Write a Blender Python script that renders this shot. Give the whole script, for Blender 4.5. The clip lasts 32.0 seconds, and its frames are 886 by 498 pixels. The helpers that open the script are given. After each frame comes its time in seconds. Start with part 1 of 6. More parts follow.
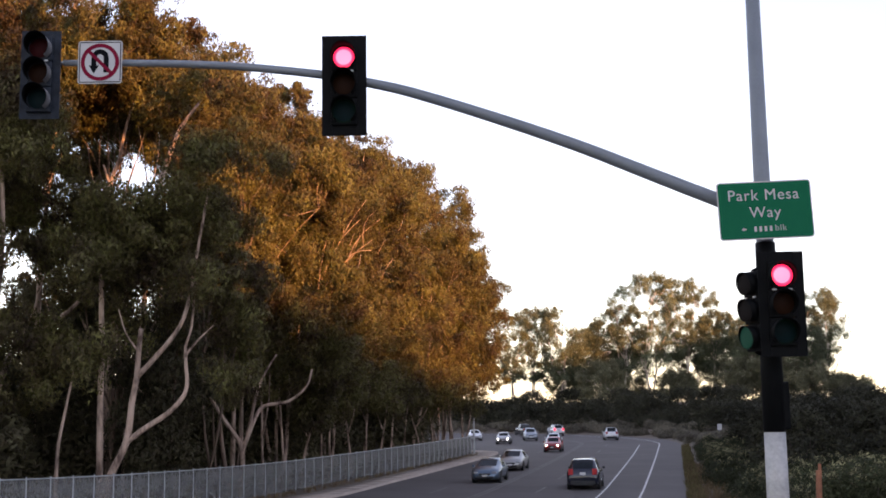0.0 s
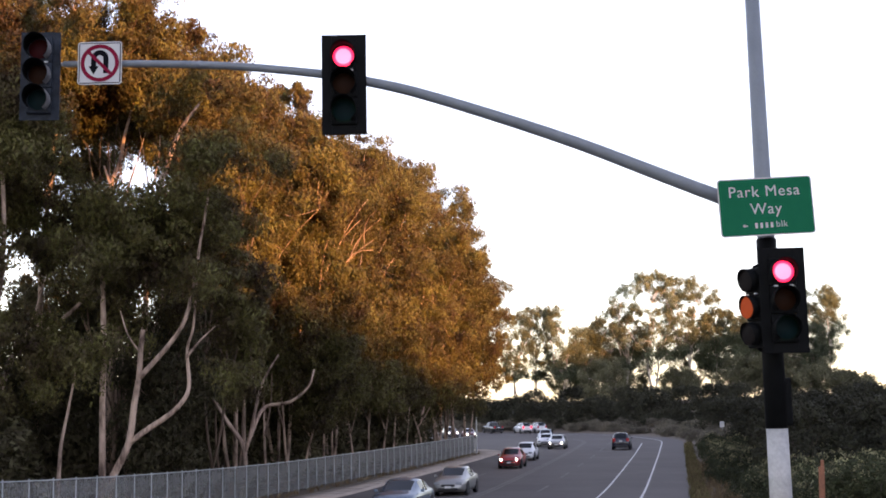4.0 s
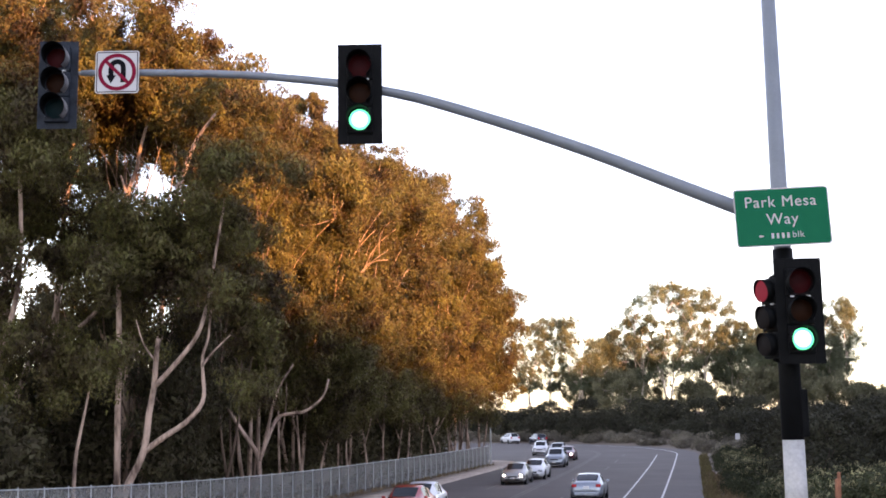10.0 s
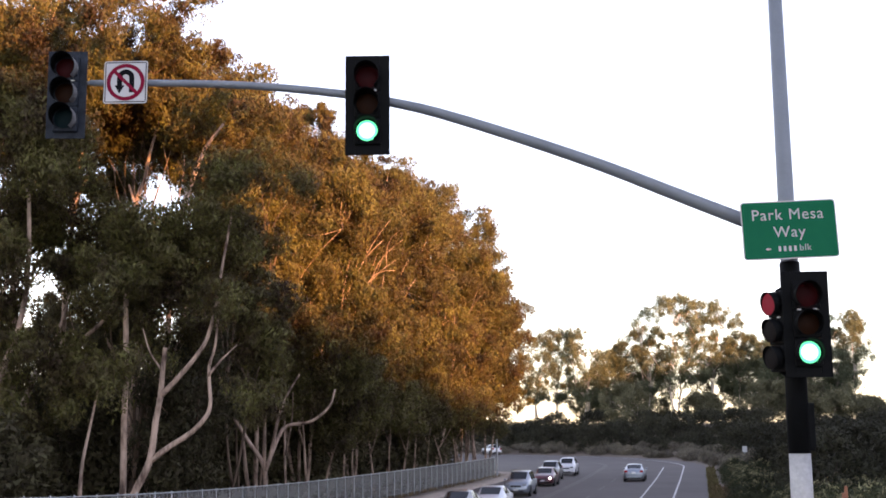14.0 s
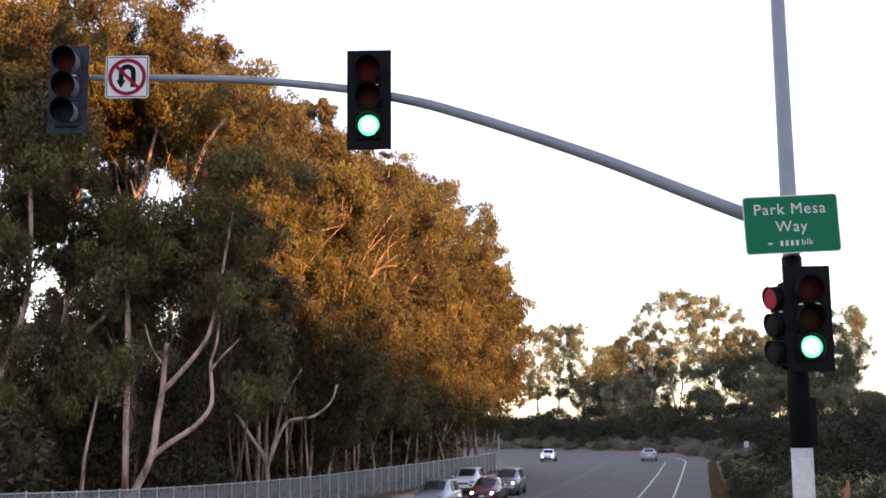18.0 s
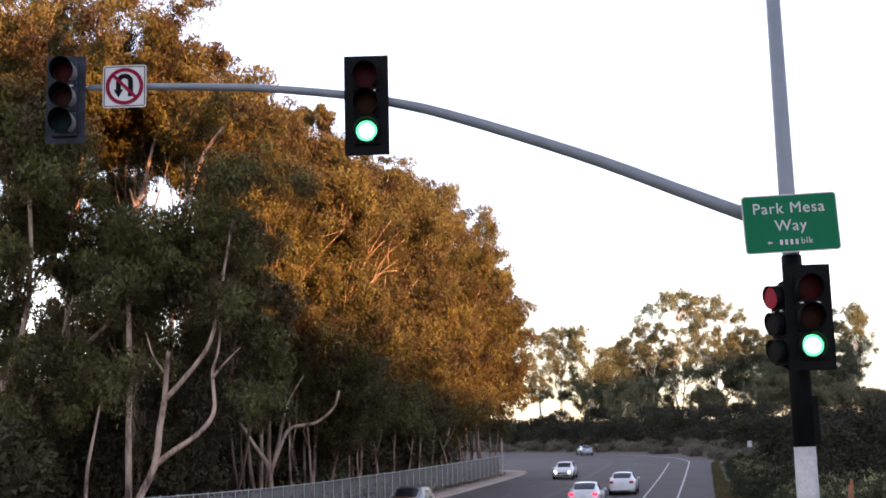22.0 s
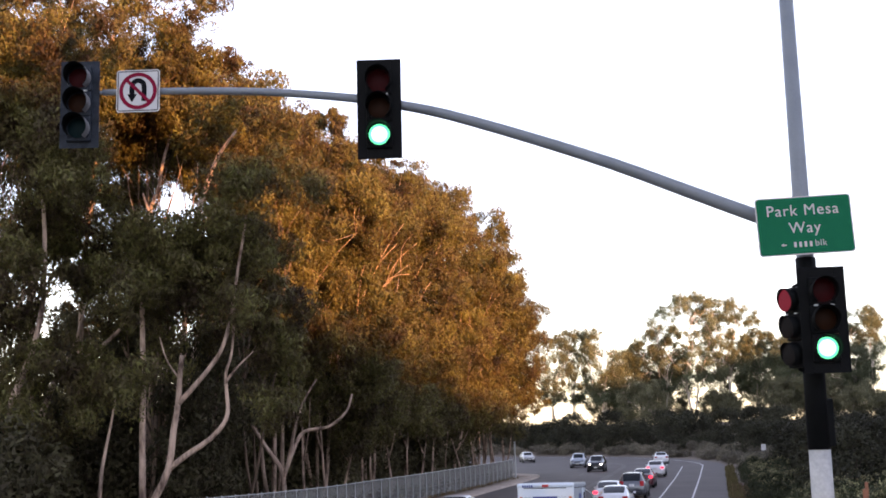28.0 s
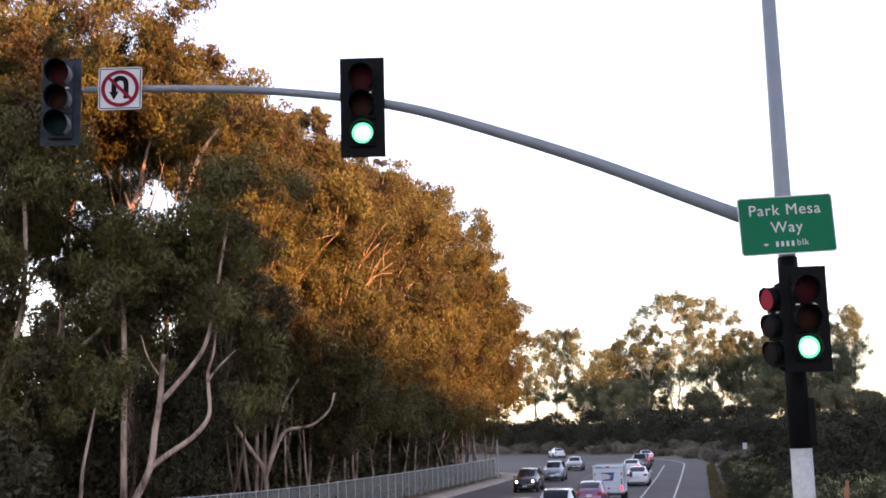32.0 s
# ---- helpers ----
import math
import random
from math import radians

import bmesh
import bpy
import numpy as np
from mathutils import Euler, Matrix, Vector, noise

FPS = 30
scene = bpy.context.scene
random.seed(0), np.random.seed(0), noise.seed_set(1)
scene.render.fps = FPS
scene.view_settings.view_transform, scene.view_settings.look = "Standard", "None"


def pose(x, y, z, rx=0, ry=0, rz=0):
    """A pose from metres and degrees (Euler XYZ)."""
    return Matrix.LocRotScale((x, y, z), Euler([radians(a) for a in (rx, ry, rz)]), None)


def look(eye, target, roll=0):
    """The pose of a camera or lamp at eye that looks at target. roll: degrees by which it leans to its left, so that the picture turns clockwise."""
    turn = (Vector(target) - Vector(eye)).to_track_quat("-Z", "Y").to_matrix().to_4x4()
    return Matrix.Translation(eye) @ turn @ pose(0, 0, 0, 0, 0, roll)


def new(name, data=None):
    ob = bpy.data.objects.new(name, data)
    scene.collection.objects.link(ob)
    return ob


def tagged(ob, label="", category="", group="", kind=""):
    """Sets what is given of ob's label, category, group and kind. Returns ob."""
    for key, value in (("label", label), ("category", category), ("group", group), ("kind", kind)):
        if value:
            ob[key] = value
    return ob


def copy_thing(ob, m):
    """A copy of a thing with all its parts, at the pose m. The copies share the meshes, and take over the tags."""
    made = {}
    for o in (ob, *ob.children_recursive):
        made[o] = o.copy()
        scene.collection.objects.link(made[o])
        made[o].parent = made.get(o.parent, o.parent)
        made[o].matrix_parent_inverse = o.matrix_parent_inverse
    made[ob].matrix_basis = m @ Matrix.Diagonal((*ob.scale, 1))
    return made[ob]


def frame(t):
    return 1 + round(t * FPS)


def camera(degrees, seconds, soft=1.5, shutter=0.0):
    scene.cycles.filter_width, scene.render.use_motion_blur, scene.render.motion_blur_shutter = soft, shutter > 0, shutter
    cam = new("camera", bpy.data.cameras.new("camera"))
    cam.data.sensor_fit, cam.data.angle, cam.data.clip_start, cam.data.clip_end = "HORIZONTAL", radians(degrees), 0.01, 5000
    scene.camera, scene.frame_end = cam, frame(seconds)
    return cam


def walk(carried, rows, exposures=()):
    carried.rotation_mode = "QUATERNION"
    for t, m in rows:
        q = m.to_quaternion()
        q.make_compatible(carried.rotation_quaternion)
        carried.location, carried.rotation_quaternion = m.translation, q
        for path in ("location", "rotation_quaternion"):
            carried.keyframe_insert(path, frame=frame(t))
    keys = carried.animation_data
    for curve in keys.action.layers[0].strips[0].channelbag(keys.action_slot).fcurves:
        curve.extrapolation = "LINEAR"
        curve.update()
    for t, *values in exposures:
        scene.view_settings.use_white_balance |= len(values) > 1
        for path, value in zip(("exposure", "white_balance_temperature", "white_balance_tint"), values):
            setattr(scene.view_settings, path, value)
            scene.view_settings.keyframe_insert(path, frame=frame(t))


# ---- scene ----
import collections

# ------------------------------------------------------------- camera and its way
cam = camera(40.8, 32.0, soft=1.75)
PATH = [
    (0.0, -0.005, 0.000, 2.203, -0.016, 7.946, -0.807),
    (0.5, -0.011, 0.008, 2.200, 0.111, 8.065, -0.768),
    (1.0, -0.011, 0.006, 2.202, 0.110, 7.590, -0.834),
    (1.5, -0.014, -0.004, 2.191, 0.138, 7.561, -0.876),
    (2.0, -0.004, 0.008, 2.194, 0.030, 7.597, -0.965),
    (2.5, -0.004, 0.008, 2.194, 0.075, 7.798, -1.030),
    (3.0, -0.003, 0.000, 2.198, 0.000, 7.758, -1.032),
    (3.5, -0.001, 0.005, 2.194, 0.012, 7.946, -1.099),
    (5.5, -0.005, 0.003, 2.188, 0.189, 7.783, -1.408),
    (6.0, -0.007, 0.003, 2.182, 0.430, 7.888, -1.279),
    (6.5, -0.006, -0.003, 2.186, 0.458, 7.794, -1.188),
    (7.0, -0.005, 0.009, 2.183, 0.872, 7.606, -0.857),
    (7.5, -0.005, -0.006, 2.183, 0.761, 7.700, -0.827),
    (8.0, -0.008, 0.001, 2.175, 0.642, 7.912, -0.936),
    (8.5, -0.007, -0.001, 2.179, 0.776, 7.832, -1.001),
    (9.0, -0.009, -0.005, 2.177, 0.818, 7.587, -1.017),
    (9.5, -0.006, -0.000, 2.178, 0.865, 8.169, -0.939),
    (10.0, -0.005, 0.008, 2.175, 0.760, 8.436, -0.885),
    (10.5, -0.004, 0.001, 2.173, 0.761, 8.424, -0.878),
    (11.0, -0.005, -0.001, 2.174, 0.745, 8.438, -0.906),
    (11.5, 0.000, 0.005, 2.180, 0.868, 8.409, -0.980),
    (12.0, -0.003, -0.001, 2.173, 0.903, 8.749, -1.010),
    (12.5, 0.001, 0.008, 2.180, 1.062, 8.815, -0.820),
    (13.0, -0.002, 0.013, 2.183, 1.186, 8.924, -0.644),
    (13.5, -0.003, 0.006, 2.177, 1.190, 8.860, -0.608),
    (14.0, 0.007, 0.001, 2.183, 1.113, 8.950, -0.534),
    (14.5, -0.002, 0.009, 2.175, 1.005, 8.543, -0.647),
    (16.5, -0.003, 0.003, 2.173, 1.233, 8.646, -0.655),
    (17.0, 0.002, -0.002, 2.181, 1.183, 8.638, -0.644),
    (17.5, 0.002, 0.005, 2.179, 1.189, 8.788, -0.569),
    (18.0, 0.005, 0.008, 2.174, 1.195, 8.730, -0.548),
    (18.5, 0.005, -0.001, 2.182, 1.140, 8.827, -0.618),
    (19.0, 0.009, 0.004, 2.177, 1.197, 8.988, -0.651),
    (19.5, 0.011, 0.004, 2.181, 1.110, 9.093, -0.704),
    (20.0, 0.013, 0.013, 2.176, 1.138, 8.912, -0.811),
    (20.5, 0.009, 0.007, 2.175, 1.125, 8.926, -0.904),
    (21.0, 0.008, 0.001, 2.185, 1.060, 8.920, -1.069),
    (21.5, 0.006, 0.008, 2.176, 1.118, 9.022, -1.276),
    (22.0, 0.010, 0.004, 2.175, 1.196, 8.930, -1.442),
    (22.5, 0.013, 0.017, 2.182, 1.200, 9.132, -1.510),
    (23.0, 0.012, 0.009, 2.182, 0.997, 9.338, -1.651),
    (23.5, 0.011, 0.009, 2.181, 0.957, 9.398, -1.755),
    (24.0, 0.012, 0.010, 2.177, 0.971, 9.408, -1.796),
    (24.5, 0.004, -0.002, 2.175, 1.141, 9.458, -1.880),
    (26.5, -0.008, 0.004, 2.174, 1.169, 9.561, -1.888),
    (27.0, 0.003, -0.005, 2.174, 1.221, 9.460, -1.803),
    (27.5, -0.009, 0.000, 2.173, 1.483, 9.256, -1.738),
    (28.0, -0.000, 0.003, 2.172, 1.789, 9.113, -1.504),
    (28.5, 0.003, 0.009, 2.173, 1.609, 9.045, -1.424),
    (29.0, 0.004, 0.002, 2.175, 1.325, 8.961, -1.403),
    (29.5, -0.001, 0.000, 2.169, 1.274, 8.772, -1.545),
    (30.0, 0.003, 0.003, 2.173, 1.234, 9.221, -1.584),
    (30.5, -0.004, 0.000, 2.173, 1.348, 8.882, -1.676),
    (31.0, -0.003, -0.001, 2.171, 1.365, 8.966, -1.744),
    (31.5, -0.002, 0.002, 2.176, 1.228, 9.036, -1.775),
    (32.0, -0.005, 0.015, 2.172, 0.954, 9.042, -1.532),
]


def head_pose(x, y, z, yaw, pitch, roll):
    """Camera pose from metres and degrees: yaw to the left of +y, pitch up, roll as look() has it."""
    return Matrix.Translation((x, y, z)) @ Matrix.Rotation(radians(yaw), 4, "Z") @ pose(0, 0, 0, 90 + pitch, 0, 0) @ pose(0, 0, 0, 0, 0, roll)


STOPS = [(0.0, 1.85), (0.5, 1.75), (1.0, 1.95), (2.0, 2.17), (3.0, 1.88), (3.5, 1.90), (5.5, 3.0), (7.0, 3.05), (9.0, 2.95), (10.0, 2.55), (11.0, 2.4), (13.0, 2.25), (17.0, 2.32), (19.0, 2.22), (24.0, 2.15), (32.0, 2.28)]
EXPOSURES = [(t, e, 7500, 31) for t, e in STOPS]
walk(cam, [(r[0], head_pose(*r[1:])) for r in PATH], EXPOSURES)

# ------------------------------------------------------------- sky and sun
SUN_AZ, SUN_EL = 135.0, 9.0      # degrees clockwise from +y, and above the horizon
world = bpy.data.worlds.new("evening_sky")
scene.world = world
world.use_nodes = True
wn = world.node_tree.nodes
sky = wn.new("ShaderNodeTexSky")
sky.sky_type, sky.sun_disc = "NISHITA", False
sky.sun_elevation, sky.sun_rotation = radians(SUN_EL), radians(SUN_AZ)
sky.air_density, sky.dust_density, sky.ozone_density = 1.0, 0.15, 2.2
wn["Background"].inputs["Strength"].default_value = 0.15
haze = wn.new("ShaderNodeHueSaturation")      # thin evening haze greys the sky
haze.inputs["Saturation"].default_value = 0.72
world.node_tree.links.new(sky.outputs[0], haze.inputs["Color"])
world.node_tree.links.new(haze.outputs[0], wn["Background"].inputs["Color"])
sun = new("sun", bpy.data.lights.new("sun", "SUN"))
sun.data.energy, sun.data.angle, sun.data.color = 3.6, radians(1.2), (1.0, 0.51, 0.165)
_a, _e = radians(SUN_AZ), radians(SUN_EL)
sun.matrix_world = look((0, 0, 0), (-math.sin(_a) * math.cos(_e), -math.cos(_a) * math.cos(_e), -math.sin(_e)))
scene.view_settings.exposure = 0.0


# ------------------------------------------------------------- materials
def material(name, color, rough=0.7, metal=0.0, vary=0.15, scale=6.0, fine=60.0, bump=0.0, tint=None, spec=0.5, emit=None, glow=0.0, sheer=0.0, random=False, island=False, coat=0.0, stretch=1.0, open_weave=0.0, lo_hi=(0.45, 1.0)):
    """A surface with a base colour that varies at two scales, fine relief and uneven gloss."""
    m = bpy.data.materials.new(name)
    m.use_nodes = True
    nt = m.node_tree
    b = nt.nodes["Principled BSDF"]
    b.inputs["Roughness"].default_value, b.inputs["Metallic"].default_value = rough, metal
    b.inputs["Specular IOR Level"].default_value = spec
    b.inputs["Coat Weight"].default_value = coat
    geo = nt.nodes.new("ShaderNodeTexCoord")
    n1, n2 = nt.nodes.new("ShaderNodeTexNoise"), nt.nodes.new("ShaderNodeTexNoise")
    n1.inputs["Scale"].default_value, n2.inputs["Scale"].default_value = scale, fine
    n1.inputs["Detail"].default_value, n2.inputs["Detail"].default_value = 4, 3
    scaled = nt.nodes.new("ShaderNodeMapping")
    scaled.inputs["Scale"].default_value = (1, 1, stretch)
    nt.links.new(geo.outputs["Object"], scaled.inputs["Vector"])
    for n in (n1, n2):
        nt.links.new(scaled.outputs[0], n.inputs["Vector"])
    add = nt.nodes.new("ShaderNodeMath")
    add.operation = "MULTIPLY_ADD"
    add.inputs[1].default_value, add.inputs[2].default_value = 0.45, 0.0
    nt.links.new(n2.outputs["Fac"], add.inputs[0])
    mix0 = nt.nodes.new("ShaderNodeMath")
    mix0.operation = "ADD"
    nt.links.new(n1.outputs["Fac"], mix0.inputs[0])
    nt.links.new(add.outputs[0], mix0.inputs[1])
    ramp = nt.nodes.new("ShaderNodeMapRange")
    ramp.inputs["From Min"].default_value, ramp.inputs["From Max"].default_value = lo_hi
    nt.links.new(mix0.outputs[0], ramp.inputs["Value"])
    mix = nt.nodes.new("ShaderNodeMix")
    mix.data_type = "RGBA"
    lo = tint if tint else tuple(c * (1 - vary) for c in color)
    hi = tuple(min(1, c * (1 + vary)) for c in color)
    mix.inputs["A"].default_value, mix.inputs["B"].default_value = (*lo, 1), (*hi, 1)
    nt.links.new(ramp.outputs[0], mix.inputs["Factor"])
    out = mix.outputs["Result"]
    if random or island:
        if random:
            info = nt.nodes.new("ShaderNodeObjectInfo")
            src = info.outputs["Random"]
        else:
            info = nt.nodes.new("ShaderNodeNewGeometry")
            src = info.outputs["Random Per Island"]
        hsv = nt.nodes.new("ShaderNodeHueSaturation")
        mr, mh = nt.nodes.new("ShaderNodeMapRange"), nt.nodes.new("ShaderNodeMapRange")
        mr.inputs["To Min"].default_value, mr.inputs["To Max"].default_value = 0.72, 1.28
        mh.inputs["To Min"].default_value, mh.inputs["To Max"].default_value = 0.475, 0.52
        nt.links.new(src, mr.inputs["Value"])
        nt.links.new(src, mh.inputs["Value"])
        tone = nt.nodes.new("ShaderNodeMath")
        tone.operation = "MULTIPLY"
        nt.links.new(mr.outputs[0], tone.inputs[0])
        whole, mt = nt.nodes.new("ShaderNodeObjectInfo"), nt.nodes.new("ShaderNodeMapRange")
        mt.inputs["To Min"].default_value, mt.inputs["To Max"].default_value = 0.72, 1.25
        nt.links.new(whole.outputs["Random"], mt.inputs["Value"])
        nt.links.new(mt.outputs[0], tone.inputs[1])
        nt.links.new(tone.outputs[0], hsv.inputs["Value"])
        nt.links.new(mh.outputs[0], hsv.inputs["Hue"])
        nt.links.new(out, hsv.inputs["Color"])
        out = hsv.outputs["Color"]
    nt.links.new(out, b.inputs["Base Color"])
    if bump:
        bp = nt.nodes.new("ShaderNodeBump")
        bp.inputs["Strength"].default_value, bp.inputs["Distance"].default_value = bump, 0.02
        nt.links.new(n2.outputs["Fac"], bp.inputs["Height"])
        nt.links.new(bp.outputs[0], b.inputs["Normal"])
    if emit:
        b.inputs["Emission Color"].default_value, b.inputs["Emission Strength"].default_value = (*emit, 1), glow
    if sheer:
        tr = nt.nodes.new("ShaderNodeBsdfTranslucent")
        nt.links.new(out, tr.inputs["Color"])
        ms = nt.nodes.new("ShaderNodeMixShader")
        ms.inputs[0].default_value = sheer
        nt.links.new(b.outputs[0], ms.inputs[1])
        nt.links.new(tr.outputs[0], ms.inputs[2])
        nt.links.new(ms.outputs[0], nt.nodes["Material Output"].inputs["Surface"])
    if open_weave:
        tp, ms = nt.nodes.new("ShaderNodeBsdfTransparent"), nt.nodes.new("ShaderNodeMixShader")
        ms.inputs[0].default_value = open_weave
        nt.links.new(b.outputs[0], ms.inputs[1])
        nt.links.new(tp.outputs[0], ms.inputs[2])
        nt.links.new(ms.outputs[0], nt.nodes["Material Output"].inputs["Surface"])
    return m


M_ASPHALT = material("asphalt", (0.081, 0.070, 0.067), 0.85, vary=0.22, scale=0.25, fine=3.0, bump=0.15)
M_CONCRETE = material("concrete", (0.36, 0.295, 0.25), 0.9, vary=0.2, scale=0.5, fine=9, bump=0.1)
M_LINE = material("road_paint", (0.55, 0.55, 0.54), 0.7, vary=0.3, scale=1.2, fine=20)
M_LINE_WORN = material("worn_road_paint", (0.125, 0.115, 0.108), 0.8, vary=0.45, scale=1.0, fine=14)
M_GROUND = material("dry_soil", (0.12, 0.090, 0.066), 0.95, vary=0.35, scale=0.12, fine=2.5, bump=0.4)
M_GALV = material("galvanised_steel", (0.40, 0.42, 0.43), 0.5, 0.4, vary=0.15, scale=3, fine=40)
M_POLE = material("grey_painted_steel", (0.19, 0.215, 0.24), 0.55, 0.1, vary=0.12, scale=2, fine=30)
M_POLE_WHITE = material("pale_grey_pole_paint", (0.39, 0.385, 0.375), 0.55, 0.0, vary=0.32, scale=4, fine=25)
M_BLACK = material("black_signal_paint", (0.004, 0.0045, 0.005), 0.6, vary=0.3, scale=5, fine=40, spec=0.08)
M_WEATHERED = material("weathered_black_paint", (0.020, 0.026, 0.036), 0.6, vary=0.6, scale=5, fine=30, spec=0.15)
# weathered paint, made paler still for light on the visor's outer wall
M_VISOR_OUT = material("weathered_lit_visor_outside", (0.13, 0.13, 0.135), 0.6, vary=0.4, scale=6, fine=30)
M_SIGN_GREEN = material("green_sign_sheeting", (0.0, 0.135, 0.068), 0.8, vary=0.06, scale=2, fine=200, spec=0.0)
M_SIGN_WHITE = material("white_sign_sheeting", (0.52, 0.52, 0.52), 0.4, vary=0.06, scale=2, fine=100, spec=0.1)
M_SIGN_RED = material("red_sign_ink", (0.21, 0.010, 0.032), 0.6, vary=0.08, spec=0.05)
M_SIGN_BLACK = material("black_sign_ink", (0.006, 0.006, 0.008), 0.6, vary=0.1, spec=0.05)
M_LENS_RED = material("dark_red_lens", (0.034, 0.003, 0.004), 0.5, vary=0.2, spec=0.06)
M_LENS_AMBER = material("dark_amber_lens", (0.020, 0.006, 0.002), 0.5, vary=0.2, spec=0.06)
M_LENS_GREEN = material("dark_green_lens", (0.002, 0.012, 0.014), 0.5, vary=0.2, spec=0.06)
M_LIT_RED = material("lit_red_lens", (0.3, 0.02, 0.03), 0.3, emit=(1.0, 0.022, 0.08), glow=0.8)
M_LIT_RED_CORE = material("lit_red_lens_core", (0.3, 0.02, 0.03), 0.3, emit=(1.0, 0.15, 0.25), glow=0.9)
M_LIT_GREEN = material("lit_green_lens", (0.02, 0.3, 0.15), 0.3, emit=(0.012, 0.8, 0.34), glow=0.5)
M_LIT_GREEN_CORE = material("lit_green_lens_core", (0.02, 0.3, 0.15), 0.3, emit=(0.26, 1.0, 0.64), glow=0.9)
M_SIDE_OFF = material("dark_lens_seen_aslant", (0.006, 0.004, 0.004), 0.6, vary=0.2, spec=0.06)
M_SIDE_RED = material("red_lens_seen_aslant", (0.05, 0.006, 0.010), 0.6, spec=0.06, emit=(1.0, 0.09, 0.16), glow=0.03)
M_SIDE_AMBER = material("amber_lens_seen_aslant", (0.08, 0.02, 0.01), 0.6, spec=0.06, emit=(1.0, 0.16, 0.03), glow=0.06)
M_SIDE_GREEN = material("green_lens_seen_aslant", (0.006, 0.02, 0.016), 0.6, spec=0.06, emit=(0.03, 0.8, 0.5), glow=0.01)
M_BARK = material("pale_eucalyptus_bark", (0.41, 0.29, 0.225), 0.85, vary=0.2, scale=2.4, fine=11, bump=0.4, tint=(0.085, 0.05, 0.036), stretch=0.3, lo_hi=(0.52, 0.84))
# eucalyptus bark darkened in colour for trunks standing in shade
M_BARK_SHADED = material("shaded_eucalyptus_bark", (0.13, 0.085, 0.06), 0.9, vary=0.35, scale=2.4, fine=14, bump=0.4, stretch=0.3)
M_BARK_FAR = material("grey_tree_bark", (0.48, 0.42, 0.36), 0.85, vary=0.3, scale=1.0, fine=6)
M_STEM = material("dark_brush_stem", (0.07, 0.055, 0.045), 0.9, vary=0.3, scale=2.0, fine=12)
M_LEAF = material("eucalyptus_leaf", (0.116, 0.106, 0.035), 0.6, vary=0.3, scale=0.5, fine=3, spec=0.3, sheer=0.32, island=True, tint=(0.058, 0.036, 0.019), lo_hi=(0.58, 0.84))
M_LEAF_FAR = material("far_tree_leaf", (0.15, 0.168, 0.105), 0.65, vary=0.3, scale=0.3, fine=2, spec=0.1, sheer=0.35, island=True)
M_LEAF_LOW = material("dull_tree_leaf", (0.155, 0.15, 0.09), 0.65, vary=0.3, scale=0.3, fine=2, spec=0.1, sheer=0.25, island=True)
M_SHRUB = material("dark_chaparral_leaf", (0.080, 0.069, 0.036), 0.7, vary=0.35, scale=0.4, fine=3, spec=0.2, sheer=0.2, island=True)
M_BANK = material("bank_chaparral_leaf", (0.044, 0.043, 0.027), 0.7, vary=0.35, scale=0.4, fine=3, spec=0.15, sheer=0.2, island=True)
M_SHRUB_PALE = material("coyote_brush_leaf", (0.046, 0.052, 0.025), 0.7, vary=0.35, scale=1.2, fine=6, spec=0.2, sheer=0.25, island=True)
M_SHRUB_TIP = material("pale_coyote_brush_flower", (0.25, 0.235, 0.13), 0.8, vary=0.3, scale=1.2, fine=6, spec=0.2, sheer=0.25, island=True)
M_SHRUB_TAN = material("dry_tan_brush", (0.175, 0.155, 0.12), 0.8, vary=0.4, scale=0.5, fine=5, spec=0.2, sheer=0.2, island=True)
M_GRASS_DRY = material("dry_grass", (0.19, 0.135, 0.075), 0.85, vary=0.3, scale=1.0, fine=6, spec=0.2, sheer=0.25, island=True)
M_GRASS = material("verge_grass", (0.12, 0.10, 0.045), 0.85, vary=0.3, scale=1.0, fine=6, spec=0.2, sheer=0.25, island=True)
M_FENCE = material("grey_fence_slat", (0.22, 0.225, 0.215), 0.65, 0.0, vary=0.3, scale=0.5, fine=8, open_weave=0.45)
M_WOOD_POST = material("orange_painted_wood", (0.28, 0.11, 0.06), 0.8, vary=0.3, scale=5, fine=30)
M_GREEN_BOX = material("green_utility_paint", (0.03, 0.20, 0.12), 0.5, vary=0.15)
M_GLASS_CAR = material("dark_car_glass", (0.008, 0.012, 0.016), 0.08, vary=0.1, spec=0.3)
M_TYRE = material("tyre_rubber", (0.015, 0.015, 0.016), 0.8, vary=0.2)
M_RIM = material("alloy_rim", (0.40, 0.41, 0.42), 0.35, 0.8, vary=0.1)
M_TRIM = material("black_plastic_trim", (0.02, 0.02, 0.022), 0.6, vary=0.2)
M_PLATE = material("number_plate", (0.60, 0.60, 0.60), 0.5, vary=0.05)
M_HEAD_OFF = material("headlamp_glass", (0.30, 0.32, 0.35), 0.12, 0.3, vary=0.2)
M_HEAD_ON = material("headlamp_lit", (0.8, 0.8, 0.8), 0.2, emit=(1.0, 0.90, 0.82), glow=14.0)
M_TAIL = material("tail_lamp", (0.30, 0.015, 0.02), 0.2, vary=0.1, emit=(1.0, 0.02, 0.04), glow=0.015)
M_TAIL_ON = material("tail_lamp_lit", (0.35, 0.015, 0.02), 0.2, vary=0.1, emit=(1.0, 0.03, 0.06), glow=0.9)
M_BLUE_MARK = material("blue_vinyl_mark", (0.02, 0.045, 0.22), 0.4, vary=0.08)
M_AMBER = material("amber_marker_lamp", (0.55, 0.16, 0.03), 0.3, vary=0.1)


